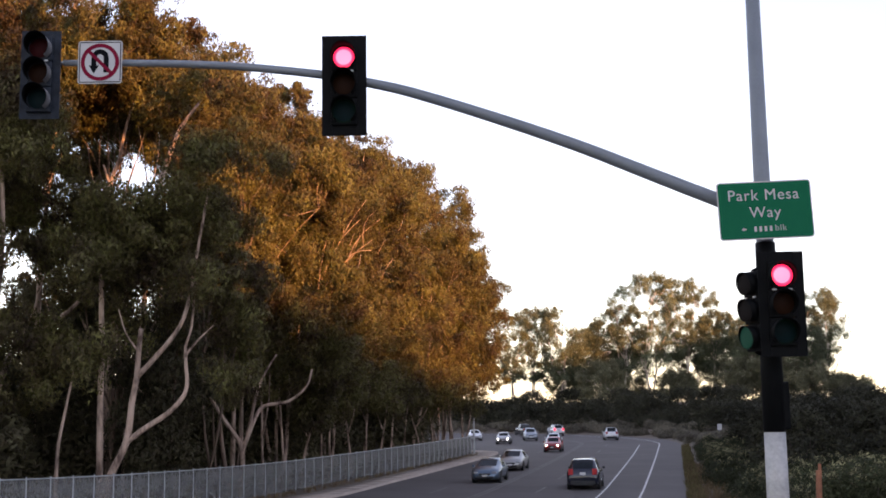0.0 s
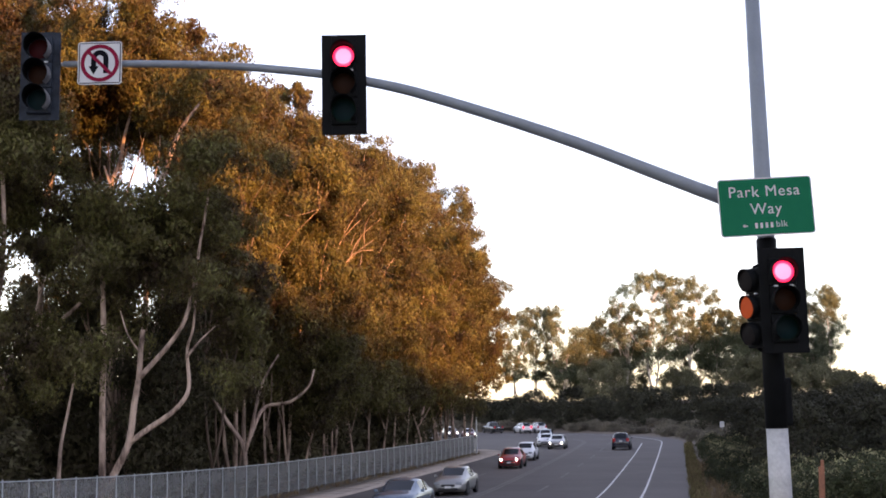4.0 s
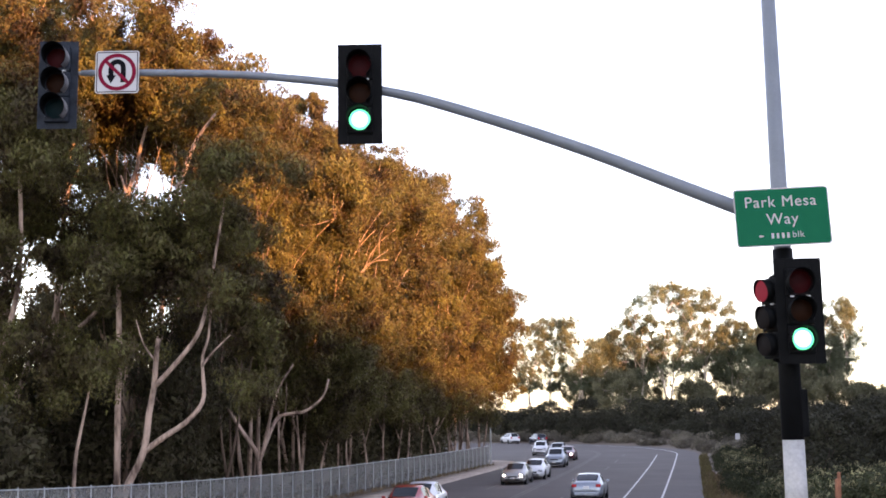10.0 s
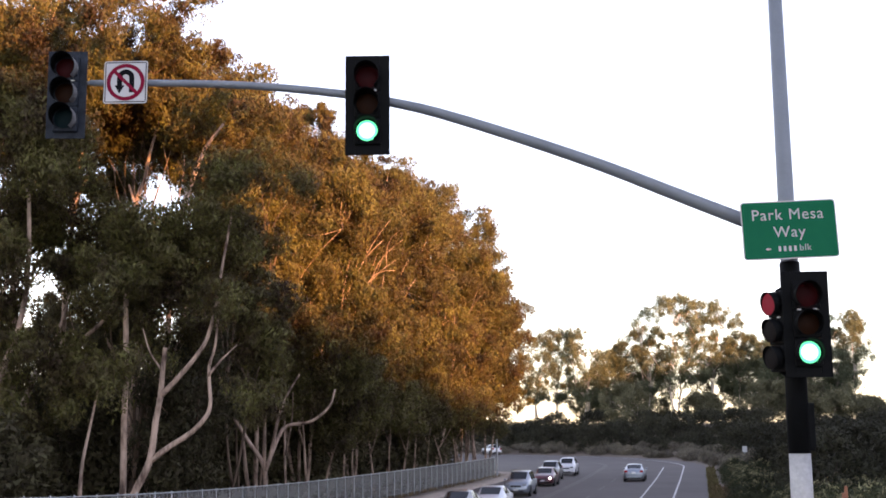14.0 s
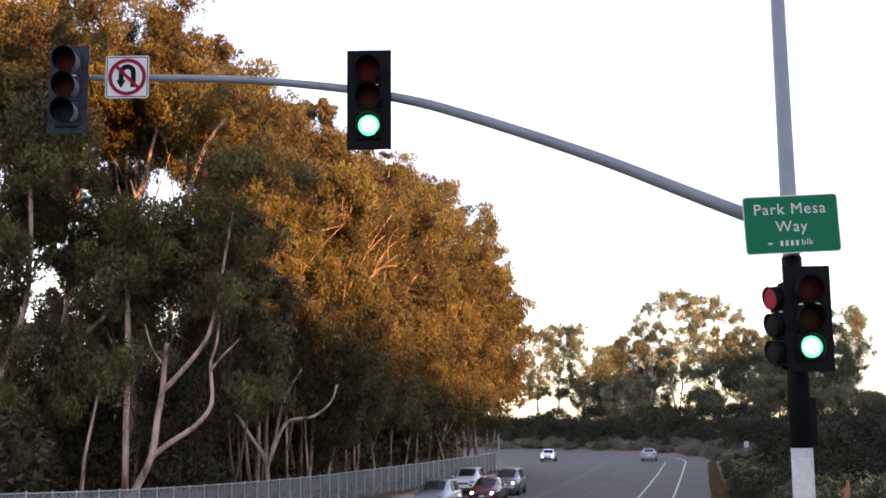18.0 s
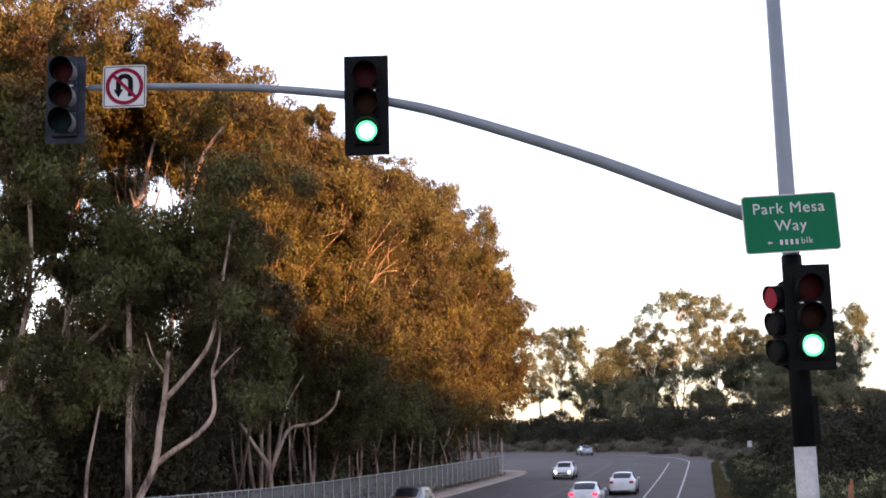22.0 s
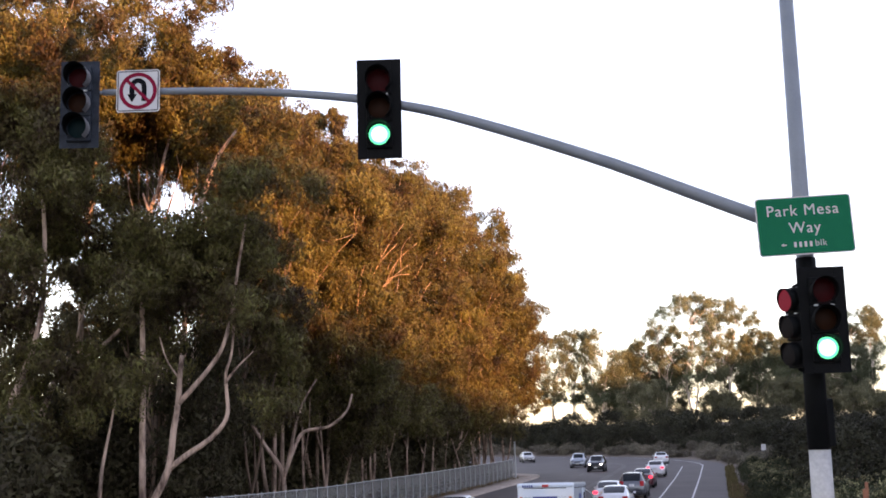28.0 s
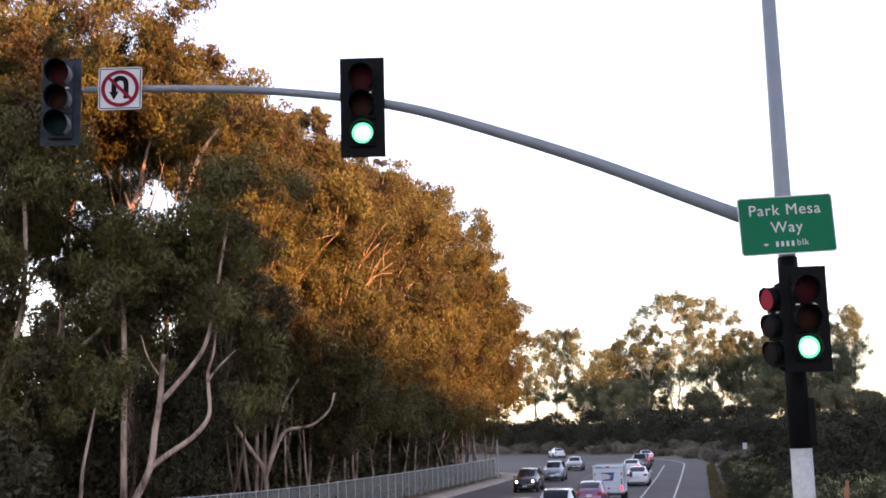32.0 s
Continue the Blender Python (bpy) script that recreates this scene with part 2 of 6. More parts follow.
# ------------------------------------------------------------- mesh helpers
def mesh_of(name, verts, faces, mats, smooth=False, index=None):
    me = bpy.data.meshes.new(name)
    me.from_pydata(verts, [], faces)
    for m in (mats if isinstance(mats, (list, tuple)) else [mats]):
        me.materials.append(m)
    if index is not None:
        me.polygons.foreach_set("material_index", index)
    if smooth:
        me.polygons.foreach_set("use_smooth", [True] * len(me.polygons))
    me.update()
    return me


def part(name, data, mat, parent=None, label="", m=None, smooth=False):
    """One mesh object, from a bmesh or a mesh, under a thing or a part."""
    if isinstance(data, bmesh.types.BMesh):
        me = bpy.data.meshes.new(name)
        data.to_mesh(me)
        data.free()
        for k in (mat if isinstance(mat, (list, tuple)) else [mat]):
            me.materials.append(k)
        if smooth:
            me.polygons.foreach_set("use_smooth", [True] * len(me.polygons))
        data = me
    ob = new(name, data)
    if parent:
        ob.parent = parent
    if m is not None:
        ob.matrix_basis = m
    if label:
        ob["label"] = label
    return ob


def box(bm, c, s, bevel=0.0, m=None):
    """A bevelled block of size s round the point c."""
    made = bmesh.ops.create_cube(bm, size=1.0)["verts"]
    bmesh.ops.transform(bm, matrix=(m or Matrix()) @ Matrix.Translation(c) @ Matrix.Diagonal((*s, 1)), verts=made)
    if bevel:
        edges = list({e for v in made for e in v.link_edges})
        bmesh.ops.bevel(bm, geom=edges, offset=bevel, segments=2, profile=0.6, affect="EDGES")
    return bm


def rod(bm, a, b, r0, r1=None, n=10):
    """A capped, tapered rod from a to b."""
    a, b = Vector(a), Vector(b)
    d = b - a
    q = d.to_track_quat("Z", "Y").to_matrix().to_4x4()
    bmesh.ops.create_cone(bm, cap_ends=True, segments=n, radius1=r0, radius2=r0 if r1 is None else r1, depth=d.length, matrix=Matrix.Translation((a + b) / 2) @ q)
    return bm


def tube_data(pts, radii, n=7):
    """Vertices and faces of a bent, tapered tube."""
    pts = [Vector(p) for p in pts]
    verts, faces = [], []
    side = Vector((1, 0, 0.01))
    for i, p in enumerate(pts):
        d = (pts[min(i + 1, len(pts) - 1)] - pts[max(i - 1, 0)]).normalized()
        u = (side - d * side.dot(d))
        u = u.normalized() if u.length > 0.05 else d.orthogonal().normalized()
        w = d.cross(u)
        side = u
        for k in range(n):
            a = 2 * math.pi * k / n
            verts.append(tuple(p + (u * math.cos(a) + w * math.sin(a)) * radii[i]))
    for i in range(len(pts) - 1):
        for k in range(n):
            k2 = (k + 1) % n
            faces.append((i * n + k, i * n + k2, (i + 1) * n + k2, (i + 1) * n + k))
    faces.append(tuple(range(n - 1, -1, -1)))
    faces.append(tuple((len(pts) - 1) * n + k for k in range(n)))
    return verts, faces


def joined(pieces):
    verts, faces = [], []
    for v, f in pieces:
        o = len(verts)
        verts += v
        faces += [tuple(i + o for i in q) for q in f]
    return verts, faces


def curved(pts, steps=4):
    """A smooth line through the points (Catmull-Rom)."""
    p = [Vector(q) for q in pts]
    p = [p[0] * 2 - p[1]] + p + [p[-1] * 2 - p[-2]]
    out = []
    for i in range(1, len(p) - 2):
        for k in range(steps):
            t = k / steps
            out.append(0.5 * (2 * p[i] + (p[i + 1] - p[i - 1]) * t + (2 * p[i - 1] - 5 * p[i] + 4 * p[i + 1] - p[i + 2]) * t * t
                              + (3 * p[i] - p[i - 1] - 3 * p[i + 1] + p[i + 2]) * t ** 3))
    return out + [p[-2]]


# ------------------------------------------------------------- lie of the land
GY = [-400, -60, 0, 8, 13, 22, 30, 40, 50, 62, 80, 100, 125, 145, 165, 200, 260, 400]
GZ = [-1.0, 0.0, 0.02, 0.12, 0.0, -0.55, -0.98, -1.35, -1.58, -1.72, -1.6, -1.42, -0.95, -0.55, -0.2, 0.3, 0.6, 0.6]


def level(y):
    """Height of the road at y; it dips ahead of the crossing and climbs again to the bend."""
    y = np.asarray(y, float)
    return sum(np.interp(y + d, GY, GZ) for d in (-4, -2, 0, 2, 4)) / 5


HEAD = radians(10.9)
AHEAD, ASIDE = np.array([math.sin(HEAD), math.cos(HEAD)]), np.array([math.cos(HEAD), -math.sin(HEAD)])
START, STRAIGHT, RADIUS, BEND = np.array([7.3, 47.5]), 75.0, 36.0, radians(95)
CENTRE = START + AHEAD * STRAIGHT - ASIDE * RADIUS


def road_at(s, off):
    """Place and heading (degrees right of +y) at s metres along the road's edge line, off metres to its right."""
    if s <= STRAIGHT:
        p, h = START + AHEAD * s + ASIDE * off, HEAD
    else:
        a = min((s - STRAIGHT) / RADIUS, BEND)
        h = HEAD - a
        p = CENTRE + np.array([math.cos(h), -math.sin(h)]) * (RADIUS + off)
        if a == BEND:
            p = p + np.array([math.sin(h), math.cos(h)]) * (s - STRAIGHT - BEND * RADIUS)
    return float(p[0]), float(p[1]), math.degrees(h)


def beside(x, y):
    """How far a place lies to the right of the road's edge line."""
    x, y = np.asarray(x, float), np.asarray(y, float)
    dx, dy = x - START[0], y - START[1]
    along = dx * AHEAD[0] + dy * AHEAD[1]
    flat = dx * ASIDE[0] + dy * ASIDE[1]
    rx, ry = x - CENTRE[0], y - CENTRE[1]
    ring = np.hypot(rx, ry) - RADIUS
    west = (ry - 0.09 * rx) - RADIUS
    return np.where(along < STRAIGHT, flat, np.where(rx > 0, ring, west))


def terrain(x, y):
    """Height of the ground sheet."""
    x, y = np.asarray(x, float), np.asarray(y, float)
    off = beside(x, y)
    z = level(y) - 0.10
    bank = np.clip((off - 3.2) / 22.0, 0, 1)
    z = z + bank ** 1.1 * (2.4 + 1.2 * np.clip((y - 60) / 80, 0, 1)) * np.clip((y - 8) / 20, 0, 1)
    z = z + 0.09 * np.clip((off - 2.1) / 0.4, 0, 1) + 0.18 * np.clip((-14.8 - off) / 0.3, 0, 1) * (y < 112)
    # unseen ridge right of and behind the road, added to shade signals and trees
    crest = np.interp(y, [-80, -69, -65, -57, -50, -41, -30, -15, -3, 14, 40, 70, 100, 120, 150, 172, 200], [42, 40.4, 38.4, 34.2, 32, 29.6, 28.4, 27.6, 26, 23.8, 21, 20, 24, 28, 23, 15, 0])
    inland = x - 14 * np.clip((y - 90) / 40, 0, 1)
    z = z + crest * np.clip((inland - 50) / 42, 0, 1) * (1 - 0.5 * np.clip((inland - 95) / 22, 0, 1))
    # second unseen rise farther right, added to shade the far trees
    z = np.where(x > 105, np.maximum(z, 22 * np.clip((x - 105) / 25, 0, 1) * np.clip((260 - y) / 40, 0, 1)), z)
    return z + 0.12 * np.sin(x * 0.31 + 1) * np.cos(y * 0.23) * np.clip((np.abs(off + 6) - 12) / 6, 0, 1)


def z_at(x, y):
    return float(terrain(x, y))


def ground_sheet():
    xs = np.concatenate([np.array([-2500, -1200, -600, -350, -220, -150, -110]), np.arange(-80, 120, 2.0), np.array([130, 150, 180, 230, 350, 600, 1200, 2500])])
    ys = np.concatenate([np.array([-2500, -1200, -500, -250, -150, -100, -70]), np.arange(-50, 230, 2.0), np.array([240, 260, 300, 360, 450, 600, 900, 1500, 2800])])
    X, Y = np.meshgrid(xs, ys)
    Z = terrain(X, Y)
    Z = np.where(Y > 260, Z - (Y - 260) * 0.02, Z)
    verts = np.stack([X, Y, Z], -1).reshape(-1, 3).tolist()
    n = len(xs)
    faces = [(j * n + i, j * n + i + 1, (j + 1) * n + i + 1, (j + 1) * n + i) for j in range(len(ys) - 1) for i in range(n - 1)]
    tagged(part("ground", mesh_of("ground", verts, faces, M_GROUND, True), None), "dry brown soil with sparse grass beside the road", "ground", kind="structure")


def ribbon(name, left, right, s0, s1, mat, lift, step=1.5, thick=0.0):
    """A strip of the road between two offsets (numbers or functions of s)."""
    n = max(2, int((s1 - s0) / step) + 1)
    verts, faces = [], []
    for i in range(n):
        s = s0 + (s1 - s0) * i / (n - 1)
        a = left(s) if callable(left) else left
        b = right(s) if callable(right) else right
        across = [a, b] if abs(b - a) < 3 else list(np.linspace(a, b, 7))
        for o in across:
            x, y, _ = road_at(s, o)
            verts.append((x, y, float(level(y)) + lift))
    w = len(verts) // n
    for i in range(n - 1):
        for k in range(w - 1):
            faces.append((i * w + k, i * w + k + 1, (i + 1) * w + k + 1, (i + 1) * w + k))
    if thick:
        m = len(verts)
        verts += [(x, y, z - thick) for x, y, z in verts]
        for i in range(n - 1):
            faces += [(i * w, (i + 1) * w, m + (i + 1) * w, m + i * w), (i * w + w - 1, m + i * w + w - 1, m + (i + 1) * w + w - 1, (i + 1) * w + w - 1)]
        faces += [tuple(range(w)) + tuple(range(m + w - 1, m - 1, -1)), tuple(range((n - 1) * w + w - 1, (n - 1) * w - 1, -1)) + tuple(range(m + (n - 1) * w, m + n * w))]
    return mesh_of(name, verts, faces, mat, True)


def curb_off(s):
    return -14.6 + 0.7 * max(0.0, min(1.0, (s - 20) / 35))


CORNER = 58.0


def roads():
    inner = lambda s: curb_off(s) if s < CORNER else max(-30.0, curb_off(CORNER) - (s - CORNER) * 4)
    road = part("road", ribbon("road", inner, 2.1, -130, 190, M_ASPHALT, 0.0), None)
    tagged(road, "worn grey asphalt road bending out of sight", "road", kind="structure")
    for nm, off, w, mat, s0, s1 in (("edge_line", 0.0, 0.11, M_LINE, -20, 170), ("bike_lane_line", -1.96, 0.10, M_LINE, -20, 74)):
        tagged(part(nm, ribbon(nm, off - w / 2, off + w / 2, s0, s1, mat, 0.006), None), "solid white line painted on the asphalt", "road marking", kind="structure")
    for off, gap in ((-5.25, 12.0), (-10.6, 12.0)):
        s = -60.0
        while s < 150:
            me = ribbon("lane_dash", off - 0.07, off + 0.07, s, s + 5.0, M_LINE_WORN, 0.006)
            tagged(part("lane_dash", me, None), "faded dashed lane line on the asphalt", "road marking", "lane dashes", "structure")
            s += gap
    for d in (-0.13, 0.13):
        tagged(part("centre_line", ribbon("centre_line", -7.85 + d - 0.06, -7.85 + d + 0.06, -40, 160, M_LINE_WORN, 0.006), None), "faded double centre line on the asphalt", "road marking", kind="structure")
    seam = ribbon("stop_mark", -0.2 + 1.3, 2.0, 3.0, 3.4, M_LINE, 0.006, step=0.2)
    tagged(part("stop_mark", seam, None), "short white mark across the shoulder", "road marking", kind="structure")
    # kerb and pavement along the fence
    kerb = part("kerb", ribbon("kerb", lambda s: curb_off(s) - 0.16, lambda s: curb_off(s), -70, CORNER, M_CONCRETE, 0.15, thick=0.3), None)
    tagged(kerb, "pale concrete kerb along the road", "kerb", kind="structure")
    s, joints = -40.0, None
    while s < CORNER - 0.5:
        me = ribbon("slab", lambda q: curb_off(q) - 1.75, lambda q: curb_off(q) - 0.17, s, s + 1.98, M_CONCRETE, 0.14, step=2.0, thick=0.2)
        if joints is None:
            joints = tagged(new("pavement"), "pale concrete pavement of square slabs beside the fence", "pavement", kind="structure")
        part("slab", me, None, joints)
        s += 2.0
    # rounded end of the pavement, turning away behind the fence
    x0, y0, h = road_at(CORNER, curb_off(CORNER))
    verts, faces = [], []
    n = 14
    cx, cy = x0 - 5.0 * ASIDE[0], y0 - 5.0 * ASIDE[1]
    for i in range(n):
        a = HEAD - (math.pi * 0.5) * i / (n - 1)
        ux, uy = math.cos(a), -math.sin(a)
        for r, dz in ((5.0, -0.1), (5.0, 0.15), (4.84, 0.15), (3.2, 0.14)):
            px, py = cx + ux * r, cy + uy * r
            verts.append((px, py, float(level(py)) + dz))
    for i in range(n - 1):
        for k in range(3):
            faces.append((i * 4 + k, i * 4 + k + 1, i * 4 + k + 5, i * 4 + k + 4))
    tagged(part("kerb_return", mesh_of("kerb_return", verts, faces, M_CONCRETE, False), None), "rounded concrete kerb corner where the pavement turns", "kerb", kind="structure")
    # corner pavement under the signal pole
    bm = bmesh.new()
    box(bm, (5.6, 16.5, 0.02), (4.4, 5.0, 0.30), 0.03)
    tagged(part("pavement_corner", bm, M_CONCRETE), "concrete pavement corner under the signal pole", "pavement", kind="structure")


ground_sheet()
roads()

# ------------------------------------------------------------- fence
FENCE_LINE = [(-17.5, 8), (-15.4, 20), (-13.5, 30), (-10.2, 50), (-8.6, 58.7), (-6.8, 67.2), (-4.4, 76.7), (-0.8, 92.2), (2.3, 105.2)]


def fence():
    line = [Vector((x, y, 0)) for x, y in FENCE_LINE]
    pts, step, i, pos = [line[0].copy()], 1.5, 0, line[0].copy()
    left = step
    while i < len(line) - 1:
        d = line[i + 1] - pos
        if d.length >= left:
            pos = pos + d.normalized() * left
            pts.append(pos.copy())
            left = step
        else:
            left -= d.length
            i += 1
            pos = line[i].copy()
    high = 1.60
    # infill of one bay: close upright slats woven in diagonal wire
    bm = bmesh.new()
    n = 24
    for k in range(n):
        x = (k + 0.5) / n * step
        box(bm, (x, 0, high / 2 + 0.04), (0.036, 0.008, high - 0.12))
    for k in range(-9, 10):
        a, b = k * 0.16, k * 0.16 + high - 0.1
        for flip in (0, 1):
            p, q = (a, 0.05), (b, high)
            if p[0] < 0:
                p = (0.0, 0.05 - p[0])
            if q[0] > step:
                q = (step, high - (q[0] - step))
            if p[1] < q[1]:
                f = (lambda u: step - u) if flip else (lambda u: u)
                rod(bm, (f(p[0]), 0.008, p[1]), (f(q[0]), 0.008, q[1]), 0.003, n=3)
    infill = bpy.data.meshes.new("infill")
    bm.to_mesh(infill)
    bm.free()
    infill.materials.append(M_FENCE)
    post_bm = bmesh.new()
    rod(post_bm, (0, 0, -0.3), (0, 0, high + 0.02), 0.025, n=10)
    bmesh.ops.create_uvsphere(post_bm, u_segments=8, v_segments=4, radius=0.030, matrix=Matrix.Translation((0, 0, high + 0.03)))
    post = bpy.data.meshes.new("post")
    post_bm.to_mesh(post)
    post_bm.free()
    post.materials.append(M_GALV)
    rail_bm = bmesh.new()
    rod(rail_bm, (0, 0, high - 0.01), (step, 0, high - 0.01), 0.020, n=8)
    rail = bpy.data.meshes.new("top_rail")
    rail_bm.to_mesh(rail)
    rail_bm.free()
    rail.materials.append(M_GALV)
    root = tagged(new("fence"), "grey chain-link fence with slats and steel posts", "fence", kind="structure")
    for a, b in zip(pts[:-1], pts[1:]):
        za, zb = float(level(a.y)) + 0.1, float(level(b.y)) + 0.1
        a3, b3 = Vector((a.x, a.y, za)), Vector((b.x, b.y, zb))
        d = (b3 - a3)
        yaw = math.atan2(d.y, d.x)
        tilt = -math.atan2(d.z, math.hypot(d.x, d.y))
        m = Matrix.Translation(a3) @ Matrix.Rotation(yaw, 4, "Z") @ Matrix.Rotation(tilt, 4, "Y")
        part("infill", infill, None, root, m=m)
        part("top_rail", rail, None, root, m=m)
        part("post", post, None, root, m=Matrix.Translation(a3))
    part("post", post, None, root, m=Matrix.Translation((pts[-1].x, pts[-1].y, float(level(pts[-1].y)) + 0.1)))
    # tall steel post at the far end of the fence
    bm = bmesh.new()
    rod(bm, (0, 0, -0.3), (0, 0, 3.1), 0.09, 0.08, 14)
    box(bm, (0, 0, 3.12), (0.2, 0.2, 0.06), 0.015)
    box(bm, (0, 0, 0.02), (0.34, 0.34, 0.05), 0.01)
    x, y = FENCE_LINE[-1]
    tagged(part("steel_post", bm, M_GALV, m=pose(x + 0.2, y + 0.35, float(level(y)) + 0.1)), "tall grey steel post at the end of the fence", "post")


fence()


# ------------------------------------------------------------- signal pole, heads and signs
POLE = (4.45, 16.3)


def signal_pole():
    root = tagged(new("traffic_signal_pole"), "grey steel signal pole with curved mast arm and black-painted middle", "signal pole")
    root.location = (POLE[0], POLE[1], 0.15)
    v, f = tube_data([(0, 0, 1.77), (0, 0, 4.4), (0, 0, 9.2)], [0.142, 0.118, 0.088], 20)
    part("shaft", mesh_of("shaft", v, f, M_POLE, True), None, root)
    v, f = tube_data([(0, 0, 1.76), (0, 0, 1.77), (0, 0, 3.0), (0, 0, 4.35), (0, 0, 4.36)], [0.13, 0.150, 0.143, 0.135, 0.12], 20)
    part("black_sleeve", mesh_of("black_sleeve", v, f, M_BLACK, True), None, root, "black painted middle of the pole")
    v, f = tube_data([(0, 0, -0.12), (0, 0, 0.9), (0, 0, 1.77)], [0.152, 0.148, 0.143], 20)
    part("base_section", mesh_of("base_section", v, f, M_POLE_WHITE, True), None, root, "pale grey painted foot of the pole")
    bm = bmesh.new()
    box(bm, (0, 0, -0.125), (0.52, 0.52, 0.05), 0.012)
    plate = part("base_plate", bm, M_GALV, root)
    for sx in (-1, 1):
        for sy in (-1, 1):
            bm = bmesh.new()
            bmesh.ops.create_cone(bm, cap_ends=True, segments=6, radius1=0.03, radius2=0.03, depth=0.06, matrix=Matrix.Translation((sx * 0.2, sy * 0.2, -0.07)))
            rod(bm, (sx * 0.2, sy * 0.2, -0.10), (sx * 0.2, sy * 0.2, 0.01), 0.014, n=8)
            part("bolt", bm, M_GALV, plate)
    ox, oy = POLE
    # mast arm: leaves the pole rising to the left and levels out
    arm = [(4.40, 4.88), (3.80, 5.11), (2.88, 5.49), (1.88, 5.905), (0.71, 6.33), (-0.39, 6.69), (-1.02, 6.845), (-1.66, 6.97), (-3.02, 7.12), (-4.46, 7.18), (-5.30, 7.19)]
    pts = curved([(x - ox, 16.25 - oy, z - 0.15) for x, z in arm], 3)
    rad = [0.105 - 0.062 * i / (len(pts) - 1) for i in range(len(pts))]
    v, f = tube_data(pts, rad, 16)
    armo = part("mast_arm", mesh_of("mast_arm", v, f, M_POLE, True), None, root)
    bm = bmesh.new()
    box(bm, (0.0, -0.02, 4.72), (0.36, 0.34, 0.42), 0.03)
    part("arm_flange", bm, M_POLE, armo)
    bm = bmesh.new()
    rod(bm, (-5.30 - ox, -0.05, 7.04), (-5.62 - ox, -0.05, 7.04), 0.03, n=10)
    part("end_tenon", bm, M_GALV, armo)
    # handhole cover on the foot
    bm = bmesh.new()
    box(bm, (0.02, -0.158, 0.62), (0.11, 0.02, 0.19), 0.008)
    part("handhole_cover", bm, M_POLE_WHITE, root)
    for z in (3.35, 2.9):
        v, f = tube_data([(0, 0, z), (0, 0, z + 0.03)], [0.152, 0.152], 20)
        part("band", mesh_of("band", v, f, M_BLACK, True), None, root)


LIT, SIDE = [], []
# side lenses sit out at the visor mouth, glowing for its lit inside
SIDE_LENS = -0.15


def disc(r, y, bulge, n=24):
    """A two-faced lens: a domed front towards -y, which can glow, and a dark domed back."""
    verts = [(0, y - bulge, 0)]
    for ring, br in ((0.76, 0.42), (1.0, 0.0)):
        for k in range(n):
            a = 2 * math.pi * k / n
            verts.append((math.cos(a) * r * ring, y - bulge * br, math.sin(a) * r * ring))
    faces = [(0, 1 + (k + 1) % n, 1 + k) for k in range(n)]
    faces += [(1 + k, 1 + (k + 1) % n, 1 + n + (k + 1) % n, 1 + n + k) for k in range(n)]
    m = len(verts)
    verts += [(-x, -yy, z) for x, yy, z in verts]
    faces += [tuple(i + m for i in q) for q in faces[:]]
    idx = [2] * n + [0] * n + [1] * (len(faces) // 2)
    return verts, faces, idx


def visor(r, depth, n=22, gap=70):
    """A tunnel visor: an open sleeve, cut away below, with thickness."""
    a0, a1 = radians(-90 + gap / 2), radians(270 - gap / 2)
    verts, faces = [], []
    for k in range(n + 1):
        a = a0 + (a1 - a0) * k / n
        c, s = math.cos(a), math.sin(a)
        cut = depth * (0.55 + 0.45 * (0.5 + 0.5 * s))
        for rr in (r, r + 0.006):
            verts.append((c * rr, 0, s * rr))
            verts.append((c * rr, -cut, s * rr))
    for k in range(n):
        i, j = 4 * k, 4 * (k + 1)
        faces += [(i, i + 1, j + 1, j), (i + 2, j + 2, j + 3, i + 3), (i + 1, i + 3, j + 3, j + 1)]
    return verts, faces


